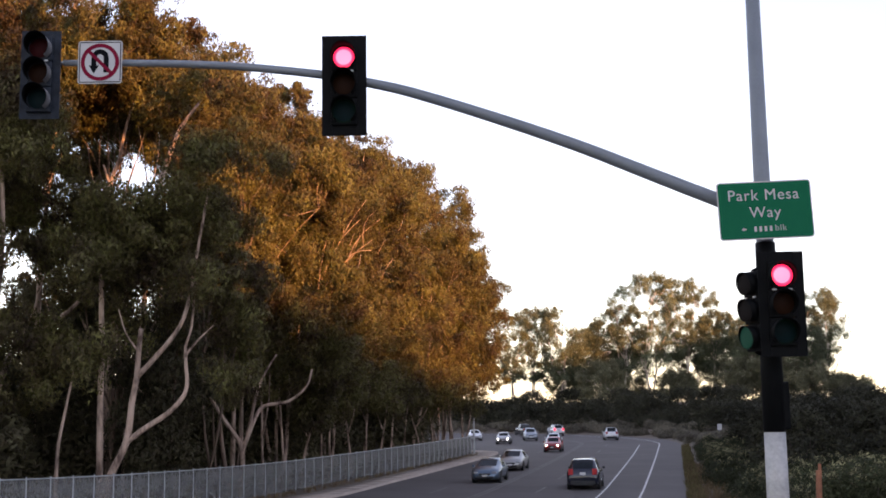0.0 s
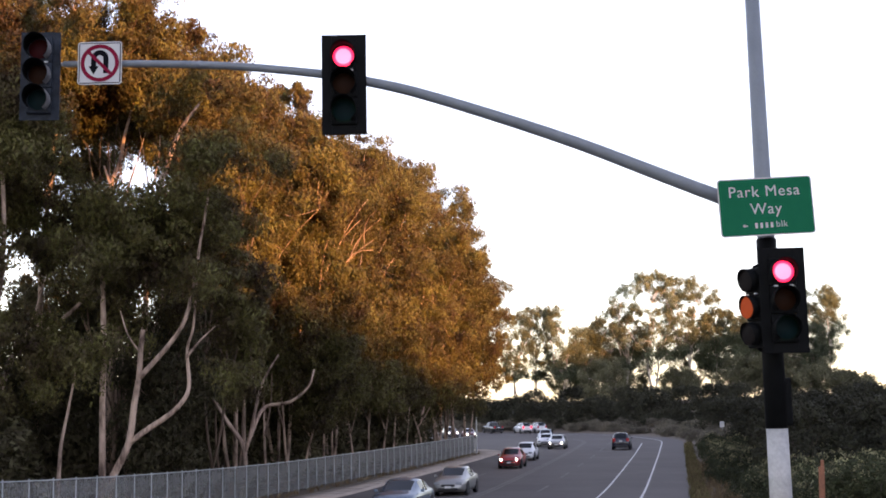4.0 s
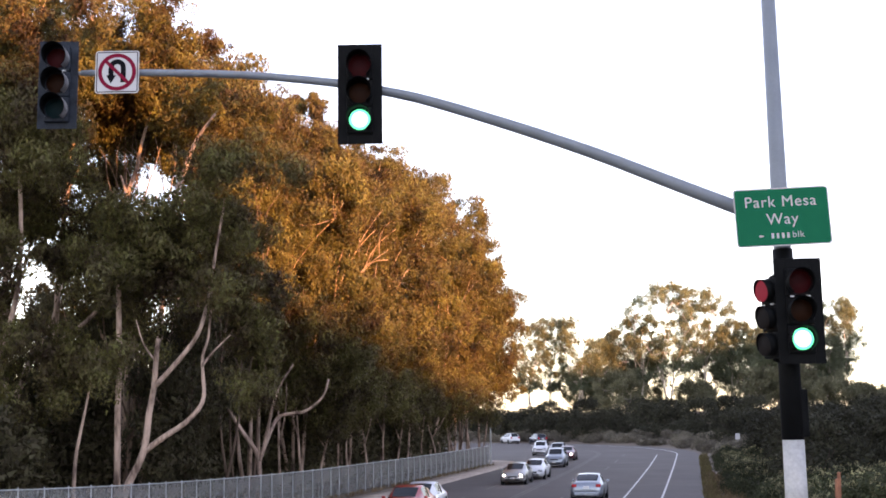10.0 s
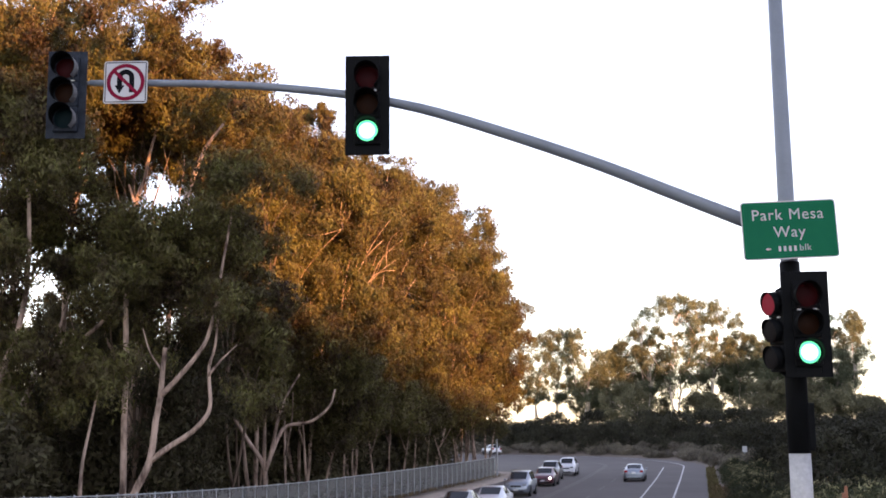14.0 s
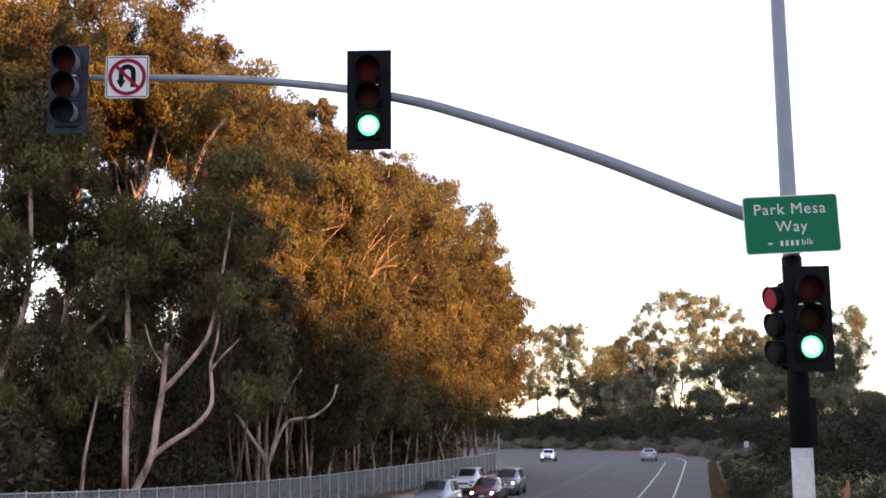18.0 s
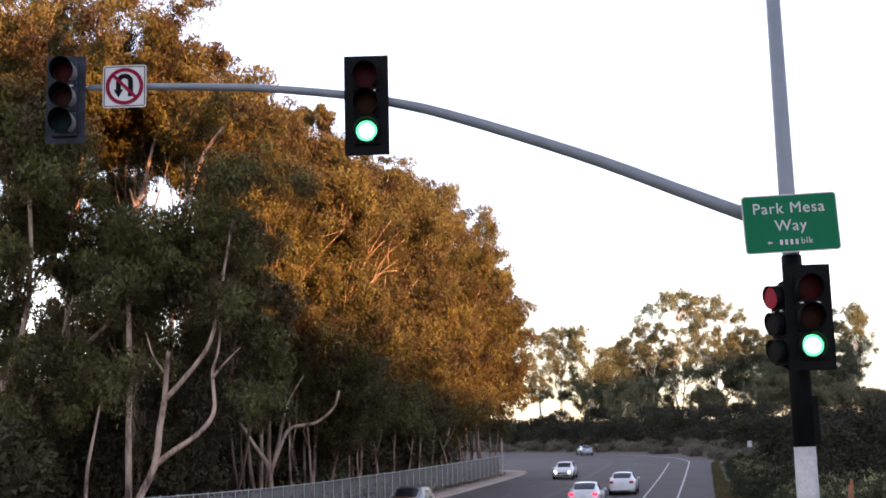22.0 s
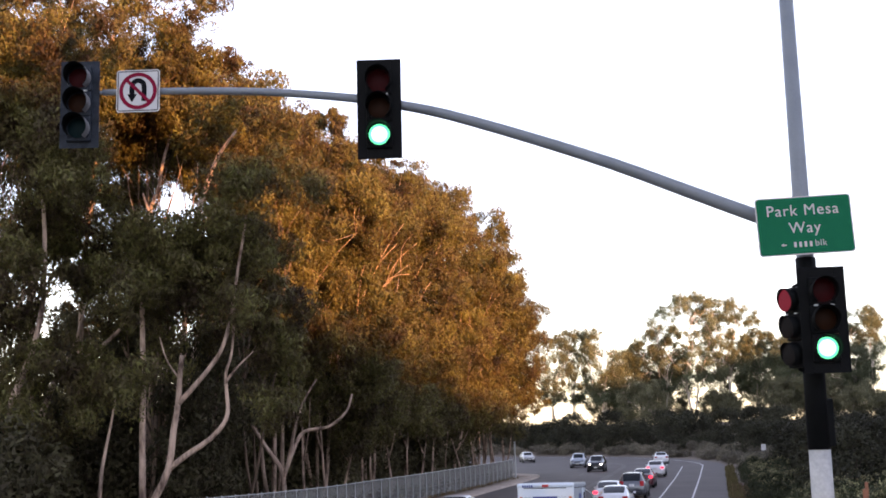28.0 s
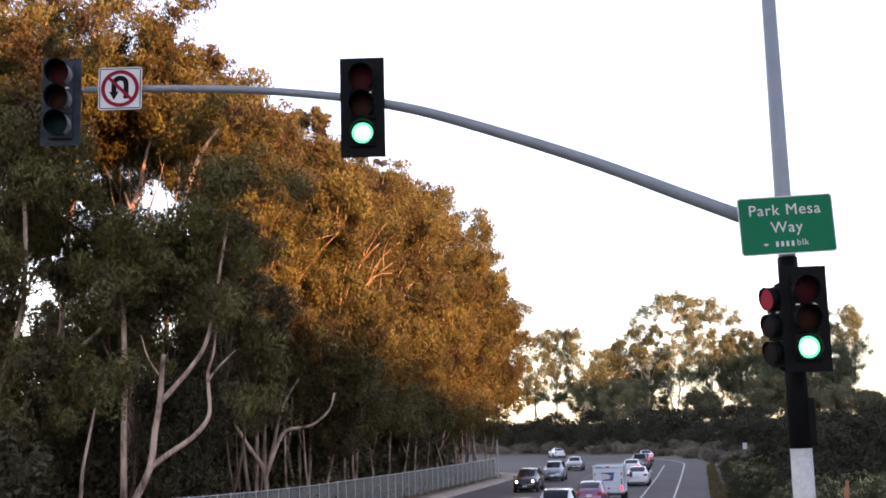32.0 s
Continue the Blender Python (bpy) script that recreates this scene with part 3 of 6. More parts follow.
def signal_head(label, m, backplate=True, switches=False, paint=None, side=False):
    """A three-lamp signal head that faces -y, its lamps at the usual 12-inch size."""
    paint = paint or M_BLACK
    root = tagged(new("traffic_light"), label, "traffic light", "traffic lights on the pole")
    root.matrix_basis = m
    if backplate:
        bm = bmesh.new()
        for c, s in (((-0.228, 0, 0), (0.134, 0.012, 1.36)), ((0.228, 0, 0), (0.134, 0.012, 1.36)), ((0, 0, 0.610), (0.322, 0.012, 0.14)), ((0, 0, -0.610), (0.322, 0.012, 0.14))):
            box(bm, c, s, 0.004)
        part("backplate", bm, paint, root)
    for k, (off, mat_off) in enumerate(((0.365, M_LENS_RED), (0.0, M_LENS_AMBER), (-0.365, M_LENS_GREEN))):
        bm = bmesh.new()
        box(bm, (0, 0.05, off), (0.345, 0.20, 0.36), 0.022)
        section = part("section", bm, paint, root)
        v, f = visor(0.158, 0.15, gap=60) if side else visor(0.163, 0.28 if paint is M_WEATHERED else 0.24)
        # weathered head: visor outside painted pale as if lit, inside black
        part("visor", mesh_of("visor", [(x, y - 0.05, z + off) for x, y, z in v], f, [M_BLACK if paint is M_WEATHERED else paint, M_VISOR_OUT if paint is M_WEATHERED else paint], True, [1 if i % 3 == 1 else 0 for i in range(len(f))]), None, section)
        bm = bmesh.new()
        box(bm, (0.165, -0.045, off + 0.02), (0.02, 0.02, 0.05), 0.003)
        part("latch", bm, paint, section)
        # glowing material for the lens front; its back keeps the dark one
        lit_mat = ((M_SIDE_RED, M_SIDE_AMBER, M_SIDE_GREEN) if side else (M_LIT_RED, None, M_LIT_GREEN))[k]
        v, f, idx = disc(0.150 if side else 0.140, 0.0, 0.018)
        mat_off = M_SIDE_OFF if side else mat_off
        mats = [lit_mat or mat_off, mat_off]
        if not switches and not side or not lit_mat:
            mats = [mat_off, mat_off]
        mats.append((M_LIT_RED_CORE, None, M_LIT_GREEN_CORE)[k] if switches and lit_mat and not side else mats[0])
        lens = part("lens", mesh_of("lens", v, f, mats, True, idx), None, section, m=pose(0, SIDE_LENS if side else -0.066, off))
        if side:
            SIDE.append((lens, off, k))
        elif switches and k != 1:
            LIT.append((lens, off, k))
    for x in (-0.10, 0.10):
        bm = bmesh.new()
        box(bm, (x, -0.064, 0.182), (0.05, 0.024, 0.020), 0.002)
        part("catch_plate", bm, M_GALV if paint is M_WEATHERED else M_SIGN_WHITE, root)
    return root


def mounting(name, label, a, b, r=0.025):
    bm = bmesh.new()
    rod(bm, a, b, r, n=10)
    tagged(part(name, bm, M_BLACK), label, "bracket")


def text_mesh(body, size, mat, parent, m, name="lettering", bold=0.0):
    cu = bpy.data.curves.new("lettering", "FONT")
    cu.space_character = 1.10
    cu.body, cu.size, cu.align_x, cu.align_y, cu.extrude, cu.offset = body, size, "CENTER", "CENTER", 0.0015, bold
    tmp = bpy.data.objects.new("tmp", cu)
    scene.collection.objects.link(tmp)
    bpy.context.view_layer.update()
    me = bpy.data.meshes.new_from_object(tmp.evaluated_get(bpy.context.evaluated_depsgraph_get()))
    bpy.data.objects.remove(tmp)
    me.materials.clear()
    me.materials.append(mat)
    bm = bmesh.new()
    bm.from_mesh(me)
    left = set(bm.verts)
    while left:
        seed = left.pop()
        letter, todo = {seed}, [seed]
        while todo:
            for e in todo.pop().link_edges:
                for q in e.verts:
                    if q not in letter:
                        letter.add(q)
                        todo.append(q)
        left -= letter
        order = {q: i for i, q in enumerate(letter)}
        faces = [tuple(order[q] for q in f.verts) for f in bm.faces if f.verts[0] in letter]
        part("letter", mesh_of("letter", [tuple(q.co) for q in order], faces, mat), None, parent, m=m)
    bm.free()


def rounded_plate(w, h, r, t, n=6):
    """Outline of a rounded sheet facing -y as vertices and faces."""
    ring = []
    for cx, cz, a0 in ((w / 2 - r, h / 2 - r, 0), (-w / 2 + r, h / 2 - r, 90), (-w / 2 + r, -h / 2 + r, 180), (w / 2 - r, -h / 2 + r, 270)):
        for k in range(n + 1):
            a = radians(a0 + 90 * k / n)
            ring.append((cx + r * math.cos(a), cz + r * math.sin(a)))
    c = len(ring)
    verts = [(x, -t / 2, z) for x, z in ring] + [(x, t / 2, z) for x, z in ring]
    faces = [tuple(range(c)), tuple(range(2 * c - 1, c - 1, -1))] + [(i, c + i, c + (i + 1) % c, (i + 1) % c) for i in range(c)]
    return verts, faces


def ring_mesh(r0, r1, y0, y1, n=48):
    verts, faces = [], []
    for k in range(n):
        a = 2 * math.pi * k / n
        for r in (r0, r1):
            for y in (y0, y1):
                verts.append((r * math.cos(a), y, r * math.sin(a)))
    for k in range(n):
        i, j = 4 * k, 4 * ((k + 1) % n)
        faces += [(i, j, j + 2, i + 2), (i + 2, j + 2, j + 3, i + 3), (i, i + 1, j + 1, j)]
    return verts, faces


def street_sign():
    w, h = 1.29, 0.80
    root = tagged(new("street_name_sign"), "green street name sign with white lettering on the pole", "street sign")
    root.matrix_basis = pose(4.395, 16.00, 4.91, 0, -2.0, 0)
    v, f = rounded_plate(w, h, 0.05, 0.006)
    part("white_border", mesh_of("white_border", v, f, M_SIGN_WHITE), None, root, "white edge of the sign")
    v, f = rounded_plate(w - 0.035, h - 0.035, 0.04, 0.006)
    part("panel", mesh_of("panel", v, f, M_SIGN_GREEN), None, root, m=pose(0, -0.004, 0))
    text_mesh("Park Mesa", 0.215, M_SIGN_WHITE, root, pose(-0.015, -0.0085, 0.205, 90), bold=0.0)
    text_mesh("Way", 0.215, M_SIGN_WHITE, root, pose(-0.005, -0.0085, -0.035, 90), bold=0.0)
    # block number shown as plain bars, with a small arrow and the word after it
    for x in (-0.155, -0.085, -0.015, 0.055):
        bm = bmesh.new()
        box(bm, (x, -0.009, -0.258), (0.034, 0.003, 0.072), 0.0)
        part("number_bar", bm, M_SIGN_WHITE, root)
    text_mesh("blk", 0.125, M_SIGN_WHITE, root, pose(0.19, -0.0085, -0.252, 90), bold=-0.0005)
    bm = bmesh.new()
    box(bm, (-0.30, -0.009, -0.258), (0.05, 0.003, 0.018))
    vs = [bm.verts.new(p) for p in ((-0.345, -0.0105, -0.258), (-0.31, -0.0105, -0.232), (-0.31, -0.0105, -0.284))]
    bm.faces.new(vs)
    part("arrow", bm, M_SIGN_WHITE, root)
    for z in (0.22, -0.22):
        bm = bmesh.new()
        box(bm, (0.06, 0.06, z), (0.34, 0.11, 0.03), 0.004)
        part("strap", bm, M_GALV, root)


def no_u_turn_sign():
    root = tagged(new("no_u_turn_sign"), "white square no-U-turn sign on the mast arm", "road sign")
    root.matrix_basis = pose(-4.75, 16.10, 7.15, 0, 0, 0)
    v, f = rounded_plate(0.615, 0.615, 0.04, 0.005)
    part("sheet", mesh_of("sheet", v, f, M_SIGN_WHITE), None, root)
    bm = bmesh.new()
    for c, s in (((0, 0, 0.285), (0.56, 0.002, 0.012)), ((0, 0, -0.285), (0.56, 0.002, 0.012)), ((-0.285, 0, 0), (0.012, 0.002, 0.56)), ((0.285, 0, 0), (0.012, 0.002, 0.56))):
        box(bm, (c[0], -0.0045, c[2]), s)
    part("black_border", bm, M_SIGN_BLACK, root)
    # the turned arrow: a hooked stroke and its head
    pts = [(0.085, 0, -0.15), (0.085, 0, 0.06), (0.06, 0, 0.125), (0.0, 0, 0.15), (-0.06, 0, 0.125), (-0.085, 0, 0.06), (-0.085, 0, -0.06)]
    line = curved(pts, 5)
    verts, faces = [], []
    for i, p in enumerate(line):
        d = (line[min(i + 1, len(line) - 1)] - line[max(i - 1, 0)]).normalized()
        nrm = Vector((-d.z, 0, d.x)) * 0.036
        verts += [tuple(p + nrm + Vector((0, -0.005, 0))), tuple(p - nrm + Vector((0, -0.005, 0)))]
    for i in range(len(line) - 1):
        faces.append((2 * i, 2 * i + 1, 2 * i + 3, 2 * i + 2))
    k = len(verts)
    verts += [(-0.155, -0.005, -0.045), (-0.015, -0.005, -0.045), (-0.085, -0.005, -0.165)]
    faces.append((k, k + 1, k + 2))
    part("turn_arrow", mesh_of("turn_arrow", verts, faces, M_SIGN_BLACK), None, root)
    v, f = ring_mesh(0.214, 0.268, -0.0075, -0.003)
    ring = part("red_ring", mesh_of("red_ring", v, f, M_SIGN_RED), None, root)
    bm = bmesh.new()
    box(bm, (0, -0.009, 0), (0.46, 0.003, 0.048), m=Matrix.Rotation(radians(45), 4, "Y"))
    part("red_slash", bm, M_SIGN_RED, root)
    bm = bmesh.new()
    box(bm, (0, 0.05, 0.02), (0.06, 0.10, 0.16), 0.006)
    part("clamp", bm, M_GALV, root)


signal_pole()
signal_head("black three-lamp traffic light with backplate on the mast arm", pose(-1.345, 16.13, 6.775) @ Matrix.Scale(1.055, 4), switches=True)
signal_head("black three-lamp traffic light with backplate on the pole", pose(4.535, 15.93, 3.62, 0, 0, -3) @ Matrix.Scale(1.04, 4), switches=True)
left_head = signal_head("weathered three-lamp traffic light at the arm's end", pose(-5.60, 16.15, 7.00, 0, 0, 3), backplate=False, paint=M_WEATHERED)
bm = bmesh.new()
for c, s in (((-0.215, 0.02, 0), (0.12, 0.012, 1.27)), ((0.215, 0.02, 0), (0.12, 0.012, 1.27)), ((0, 0.02, 0.585), (0.31, 0.012, 0.10)), ((0, 0.02, -0.585), (0.31, 0.012, 0.10))):
    box(bm, c, s, 0.004)
part("backplate", bm, M_WEATHERED, left_head)
side_head = signal_head("black three-lamp traffic light facing the side street", pose(4.24, 16.22, 3.55, 0, 0, -70), backplate=False, side=True)
mounting("bracket", "black steel bracket between pole and traffic light", (4.45, 16.2, 4.28), (4.62, 15.98, 4.20))
mounting("bracket", "black steel bracket between pole and traffic light", (4.45, 16.2, 2.94), (4.62, 15.98, 3.04))
mounting("bracket", "black steel bracket between pole and traffic light", (4.45, 16.3, 4.20), (4.24, 16.25, 4.10))
mounting("bracket", "black steel bracket between pole and traffic light", (4.45, 16.3, 2.90), (4.24, 16.25, 3.00))
street_sign()
no_u_turn_sign()
# pedestrian signal on the far side of the pole
root = tagged(new("pedestrian_signal"), "black pedestrian signal box strapped to the pole", "pedestrian signal")
root.matrix_basis = pose(4.57, 16.44, 2.27, 0, 0, -88)
bm = bmesh.new()
box(bm, (0, 0, 0), (0.46, 0.16, 0.64), 0.025)
part("housing", bm, M_BLACK, root)
bm = bmesh.new()
box(bm, (0, -0.10, 0.24), (0.46, 0.10, 0.02), 0.004)
box(bm, (-0.22, -0.10, 0), (0.02, 0.10, 0.5), 0.004)
box(bm, (0.22, -0.10, 0), (0.02, 0.10, 0.5), 0.004)
part("hood", bm, M_BLACK, root)


FITTINGS = {o for o in scene.objects if o.parent is None and o.name.split(".")[0] in ("traffic_signal_pole", "traffic_light", "bracket", "street_name_sign", "no_u_turn_sign", "pedestrian_signal", "camera", "sun")}


# ------------------------------------------------------------- trees and brush
def leaves(rng, centres, radii, per, size, droop=0.6, flat=0.75, skirt=1.0, stray=0.12):
    """Small pointed leaves gathered in clumps, one triangle each; they sit on the clump's outer shell and face outward."""
    n = len(centres)
    c = np.repeat(np.asarray(centres), per, axis=0)
    r = np.repeat(np.asarray(radii), per)
    d = rng.normal(size=(n * per, 3))
    d /= np.linalg.norm(d, axis=1)[:, None]
    rad = r * (0.35 + 0.65 * rng.uniform(0, 1, n * per) ** 0.6)
    rad = np.where(rng.uniform(0, 1, n * per) < stray, rad * rng.uniform(1.0, 1.6, n * per), rad)
    reach = d * rad[:, None] * np.array([1, 1, flat])
    reach[:, 2] = np.where(reach[:, 2] < 0, reach[:, 2] * skirt, reach[:, 2])
    p = c + reach
    face = d * 0.9 + rng.normal(size=(n * per, 3)) * 0.5
    face /= np.linalg.norm(face, axis=1)[:, None]
    along = rng.normal(size=(n * per, 3)) * np.array([0.6, 0.6, 0.4]) + np.array([0, 0, -droop])
    along -= face * np.sum(along * face, axis=1)[:, None]
    along /= np.linalg.norm(along, axis=1)[:, None] + 1e-9
    side = np.cross(face, along)
    ln = size * rng.uniform(0.7, 1.4, n * per)[:, None]
    w = ln * rng.uniform(0.14, 0.24, n * per)[:, None]
    v = np.stack([p - along * ln / 2 + side * w, p + along * ln / 2, p - along * ln / 2 - side * w], 1).reshape(-1, 3)
    f = np.arange(n * per * 3).reshape(-1, 3)
    return v, f


def billows(rng, centre, R, cen, rad, m=9, puff=False):
    """Clumps on the upper and outer shell of one rounded leaf mass."""
    for k in range(m):
        d = rng.normal(size=3)
        d /= np.linalg.norm(d)
        d[2] = d[2] * 0.8 + 0.34 if puff else d[2] * 1.05 + 0.08
        cen.append(np.asarray(centre) + d * R * (rng.uniform(0.62, 1.0) if puff else rng.uniform(0.35, 1.0)))
        rad.append(R * (rng.uniform(0.26, 0.48) if puff else rng.uniform(0.34, 0.62)))


def leaf_mesh(name, v, f, mat):
    me = bpy.data.meshes.new(name)
    me.vertices.add(len(v))
    me.vertices.foreach_set("co", v.ravel())
    me.loops.add(f.size)
    me.loops.foreach_set("vertex_index", f.ravel().astype(np.int32))
    me.polygons.add(len(f))
    me.polygons.foreach_set("loop_start", np.arange(0, f.size, 3, dtype=np.int32))
    me.materials.append(mat)
    me.update(calc_edges=True)
    return me


def limb(a, b, rng, r0, r1, sag=0.12, n=5, sides=6):
    a, b = np.asarray(a, float), np.asarray(b, float)
    d = np.linalg.norm(b - a)
    pts, side = [], rng.normal(size=3) * sag * d
    for k in range(n + 1):
        t = k / n
        pts.append(a + (b - a) * t + side * math.sin(math.pi * t) * 0.6 + np.array([0, 0, 0.10 * d * math.sin(math.pi * t)]))
    return tube_data(pts, [r0 + (r1 - r0) * k / n for k in range(n + 1)], sides)


def eucalyptus(seed, high, wide, low=0.22, stray=0.12, clumps=34, per=135, size=0.215, stems=1, leafmat=None, barkmat=None, open_crown=0.0, label="", lean=0.0, blob=(0.9, 1.7), girth=1.0, loose=1.0, bare=0, puff=0):
    """A tall gum: pale forking trunk, limbs that end in clumps of hanging leaves, uneven crown with gaps."""
    rng = np.random.default_rng(seed)
    root = tagged(new("eucalyptus_tree"), label or "tall eucalyptus with pale forking trunk and olive leaves", "tree", "eucalyptus row")
    wood, cen, rad = [], [], []
    forks = []
    for st in range(stems):
        base = np.array([rng.normal() * 0.35 * (stems > 1), rng.normal() * 0.35 * (stems > 1), -0.3])
        top = np.array([rng.normal() * wide * 0.18 + lean, rng.normal() * wide * 0.18, high * rng.uniform(0.42, 0.58)])
        r0 = high * rng.uniform(0.0042, 0.0066) * girth
        bend = rng.normal(size=3) * np.array([0.5, 0.5, 0])
        pts = [base + (top - base) * t + bend * math.sin(math.pi * t) for t in np.linspace(0, 1, 8)]
        wood.append(tube_data(pts, [r0 * (1.15 - 0.6 * t) for t in np.linspace(0, 1, 8)], 8))
        for t in (0.45, 0.6, 0.75, 0.9, 1.0):
            forks.append((base + (top - base) * t + bend * math.sin(math.pi * t), r0 * (1.0 - 0.6 * t)))
    mains = []
    for k in range(11):
        o, r = forks[int(rng.integers(len(forks)))]
        a = rng.uniform(0, 2 * math.pi)
        reach = wide * rng.uniform(0.35, 0.85)
        tip = np.array([o[0] * 0.4 + math.cos(a) * reach, o[1] * 0.4 + math.sin(a) * reach, min(high * 0.97, o[2] + high * rng.uniform(0.12, 0.42))])
        wood.append(limb(o, tip, rng, r * 0.75, r * 0.25))
        mains.append((tip, r * 0.25))
        mains.append(((o + tip) / 2, r * 0.4))
    for k in range(bare):
        a = radians(float(rng.uniform(-120, -15)))
        z0, reach = high * rng.uniform(0.36, 0.56), wide * rng.uniform(0.86, 1.0)
        foot = np.array([math.cos(a) * reach * 0.55, math.sin(a) * reach * 0.55, z0])
        tip = np.array([math.cos(a + 0.2) * reach * 0.95, math.sin(a + 0.2) * reach * 0.95, z0 + high * rng.uniform(0.15, 0.24)])
        wood.append(limb(foot, tip, rng, 0.055, 0.014, sag=0.12, n=6))
        fork = foot * 0.45 + tip * 0.55
        wood.append(limb(fork, tip + rng.normal(size=3) * np.array([0.6, 0.6, 0.2]) + np.array([-0.5, 0, 0.2]), rng, 0.034, 0.010, sag=0.10, n=4, sides=5))
    count = 0
    while count < clumps:
        t = rng.uniform(low, 0.97)
        prof = (1 - abs(2 * (t - low) / (1 - low) - 0.95) ** 2.6 * 0.8) ** 0.6
        a = rng.uniform(0, 2 * math.pi)
        rr = wide * prof * rng.uniform(0.15, 0.95) ** 0.5
        c = np.array([math.cos(a) * rr + lean * t, math.sin(a) * rr, high * t])
        lump = noise.noise(Vector(c * np.array([0.36, 0.36, 0.24])) + Vector((seed * 7.1, 0, 0)))
        if lump < -0.10 + open_crown:
            continue
        count += 1
        billows(rng, c * np.array([1 + 0.15 * lump, 1 + 0.15 * lump, 1]), rng.uniform(*blob) * (1.15 - 0.3 * t), cen, rad, puff or 9, puff > 0)
        if rng.uniform() < 0.6:
            near = min(mains, key=lambda q: np.linalg.norm(q[0] - c))
            wood.append(limb(near[0], c, rng, max(near[1] * 0.7, 0.02), 0.012, n=3, sides=4))
    v, f = joined(wood)
    part("trunk", mesh_of("trunk", v, f, barkmat or M_BARK, True), None, root)
    v, f = leaves(rng, cen, [r * loose for r in rad], per, size, droop=0.9, flat=0.85, skirt=1.35, stray=stray)
    part("crown", leaf_mesh("crown", v, f, leafmat or M_LEAF), None, root)
    return root


def shrub(seed, wide, high, mat, label, per=60, clumps=34, size=0.16, flowers=None, name="shrub"):
    rng = np.random.default_rng(seed)
    root = tagged(new(name), label, "shrub", "roadside brush")
    cen, rad, wood = [], [], []
    for k in range(clumps):
        a, t = rng.uniform(0, 2 * math.pi), rng.uniform(0.08, 1.0)
        rr = wide * math.sqrt(max(0.0, 1 - (t * 0.9) ** 2)) * rng.uniform(0.2, 1) ** 0.5
        c = np.array([math.cos(a) * rr, math.sin(a) * rr, high * t])
        cen.append(c)
        rad.append(rng.uniform(0.22, 0.42) * wide)
        if k % 3 == 0:
            wood.append(limb((0, 0, -0.1), c, rng, 0.03, 0.01, n=3, sides=4))
    v, f = joined(wood)
    part("stem", mesh_of("stem", v, f, M_STEM, True), None, root)
    v, f = leaves(rng, cen, rad, int(per * 1.7), size * 0.8, droop=-0.3, flat=0.8)
    part("foliage", leaf_mesh("foliage", v, f, mat), None, root)
    if flowers:
        tips = [c + np.array([rng.normal() * 0.1, rng.normal() * 0.1, r * 0.75]) for c, r in zip(cen, rad) if c[2] > high * 0.35]
        v, f = leaves(rng, tips, [rng.uniform(0.09, 0.17) for _ in tips], 15, 0.075, droop=-0.4)
        tagged(part("flower_tip", leaf_mesh("flower_tip", v, f, flowers), None, root), "pale cream flower tips", kind="stuff")
    return root


def place(kinds, spots, rng, sink=0.0):
    """Set trees or bushes out, the first of each kind moved, the rest copied."""
    used = set()
    for x, y, k in spots:
        ob = kinds[k % len(kinds)]
        m = pose(x, y, z_at(x, y) - sink, 0, 0, float(rng.uniform(0, 360)))
        if id(ob) not in used:
            used.add(id(ob))
            ob.matrix_basis = m
        else:
            copy_thing(ob, m)


def fence_x(y):
    return float(np.interp(y, [p[1] for p in FENCE_LINE] + [130], [p[0] for p in FENCE_LINE] + [6.5]))


TOPS = ([44, 54, 60, 66, 70, 75, 82, 90, 98, 105, 112], [21.0, 20.2, 19.0, 19.0, 19.2, 20.0, 20.7, 21.0, 20.8, 19.4, 16.6])


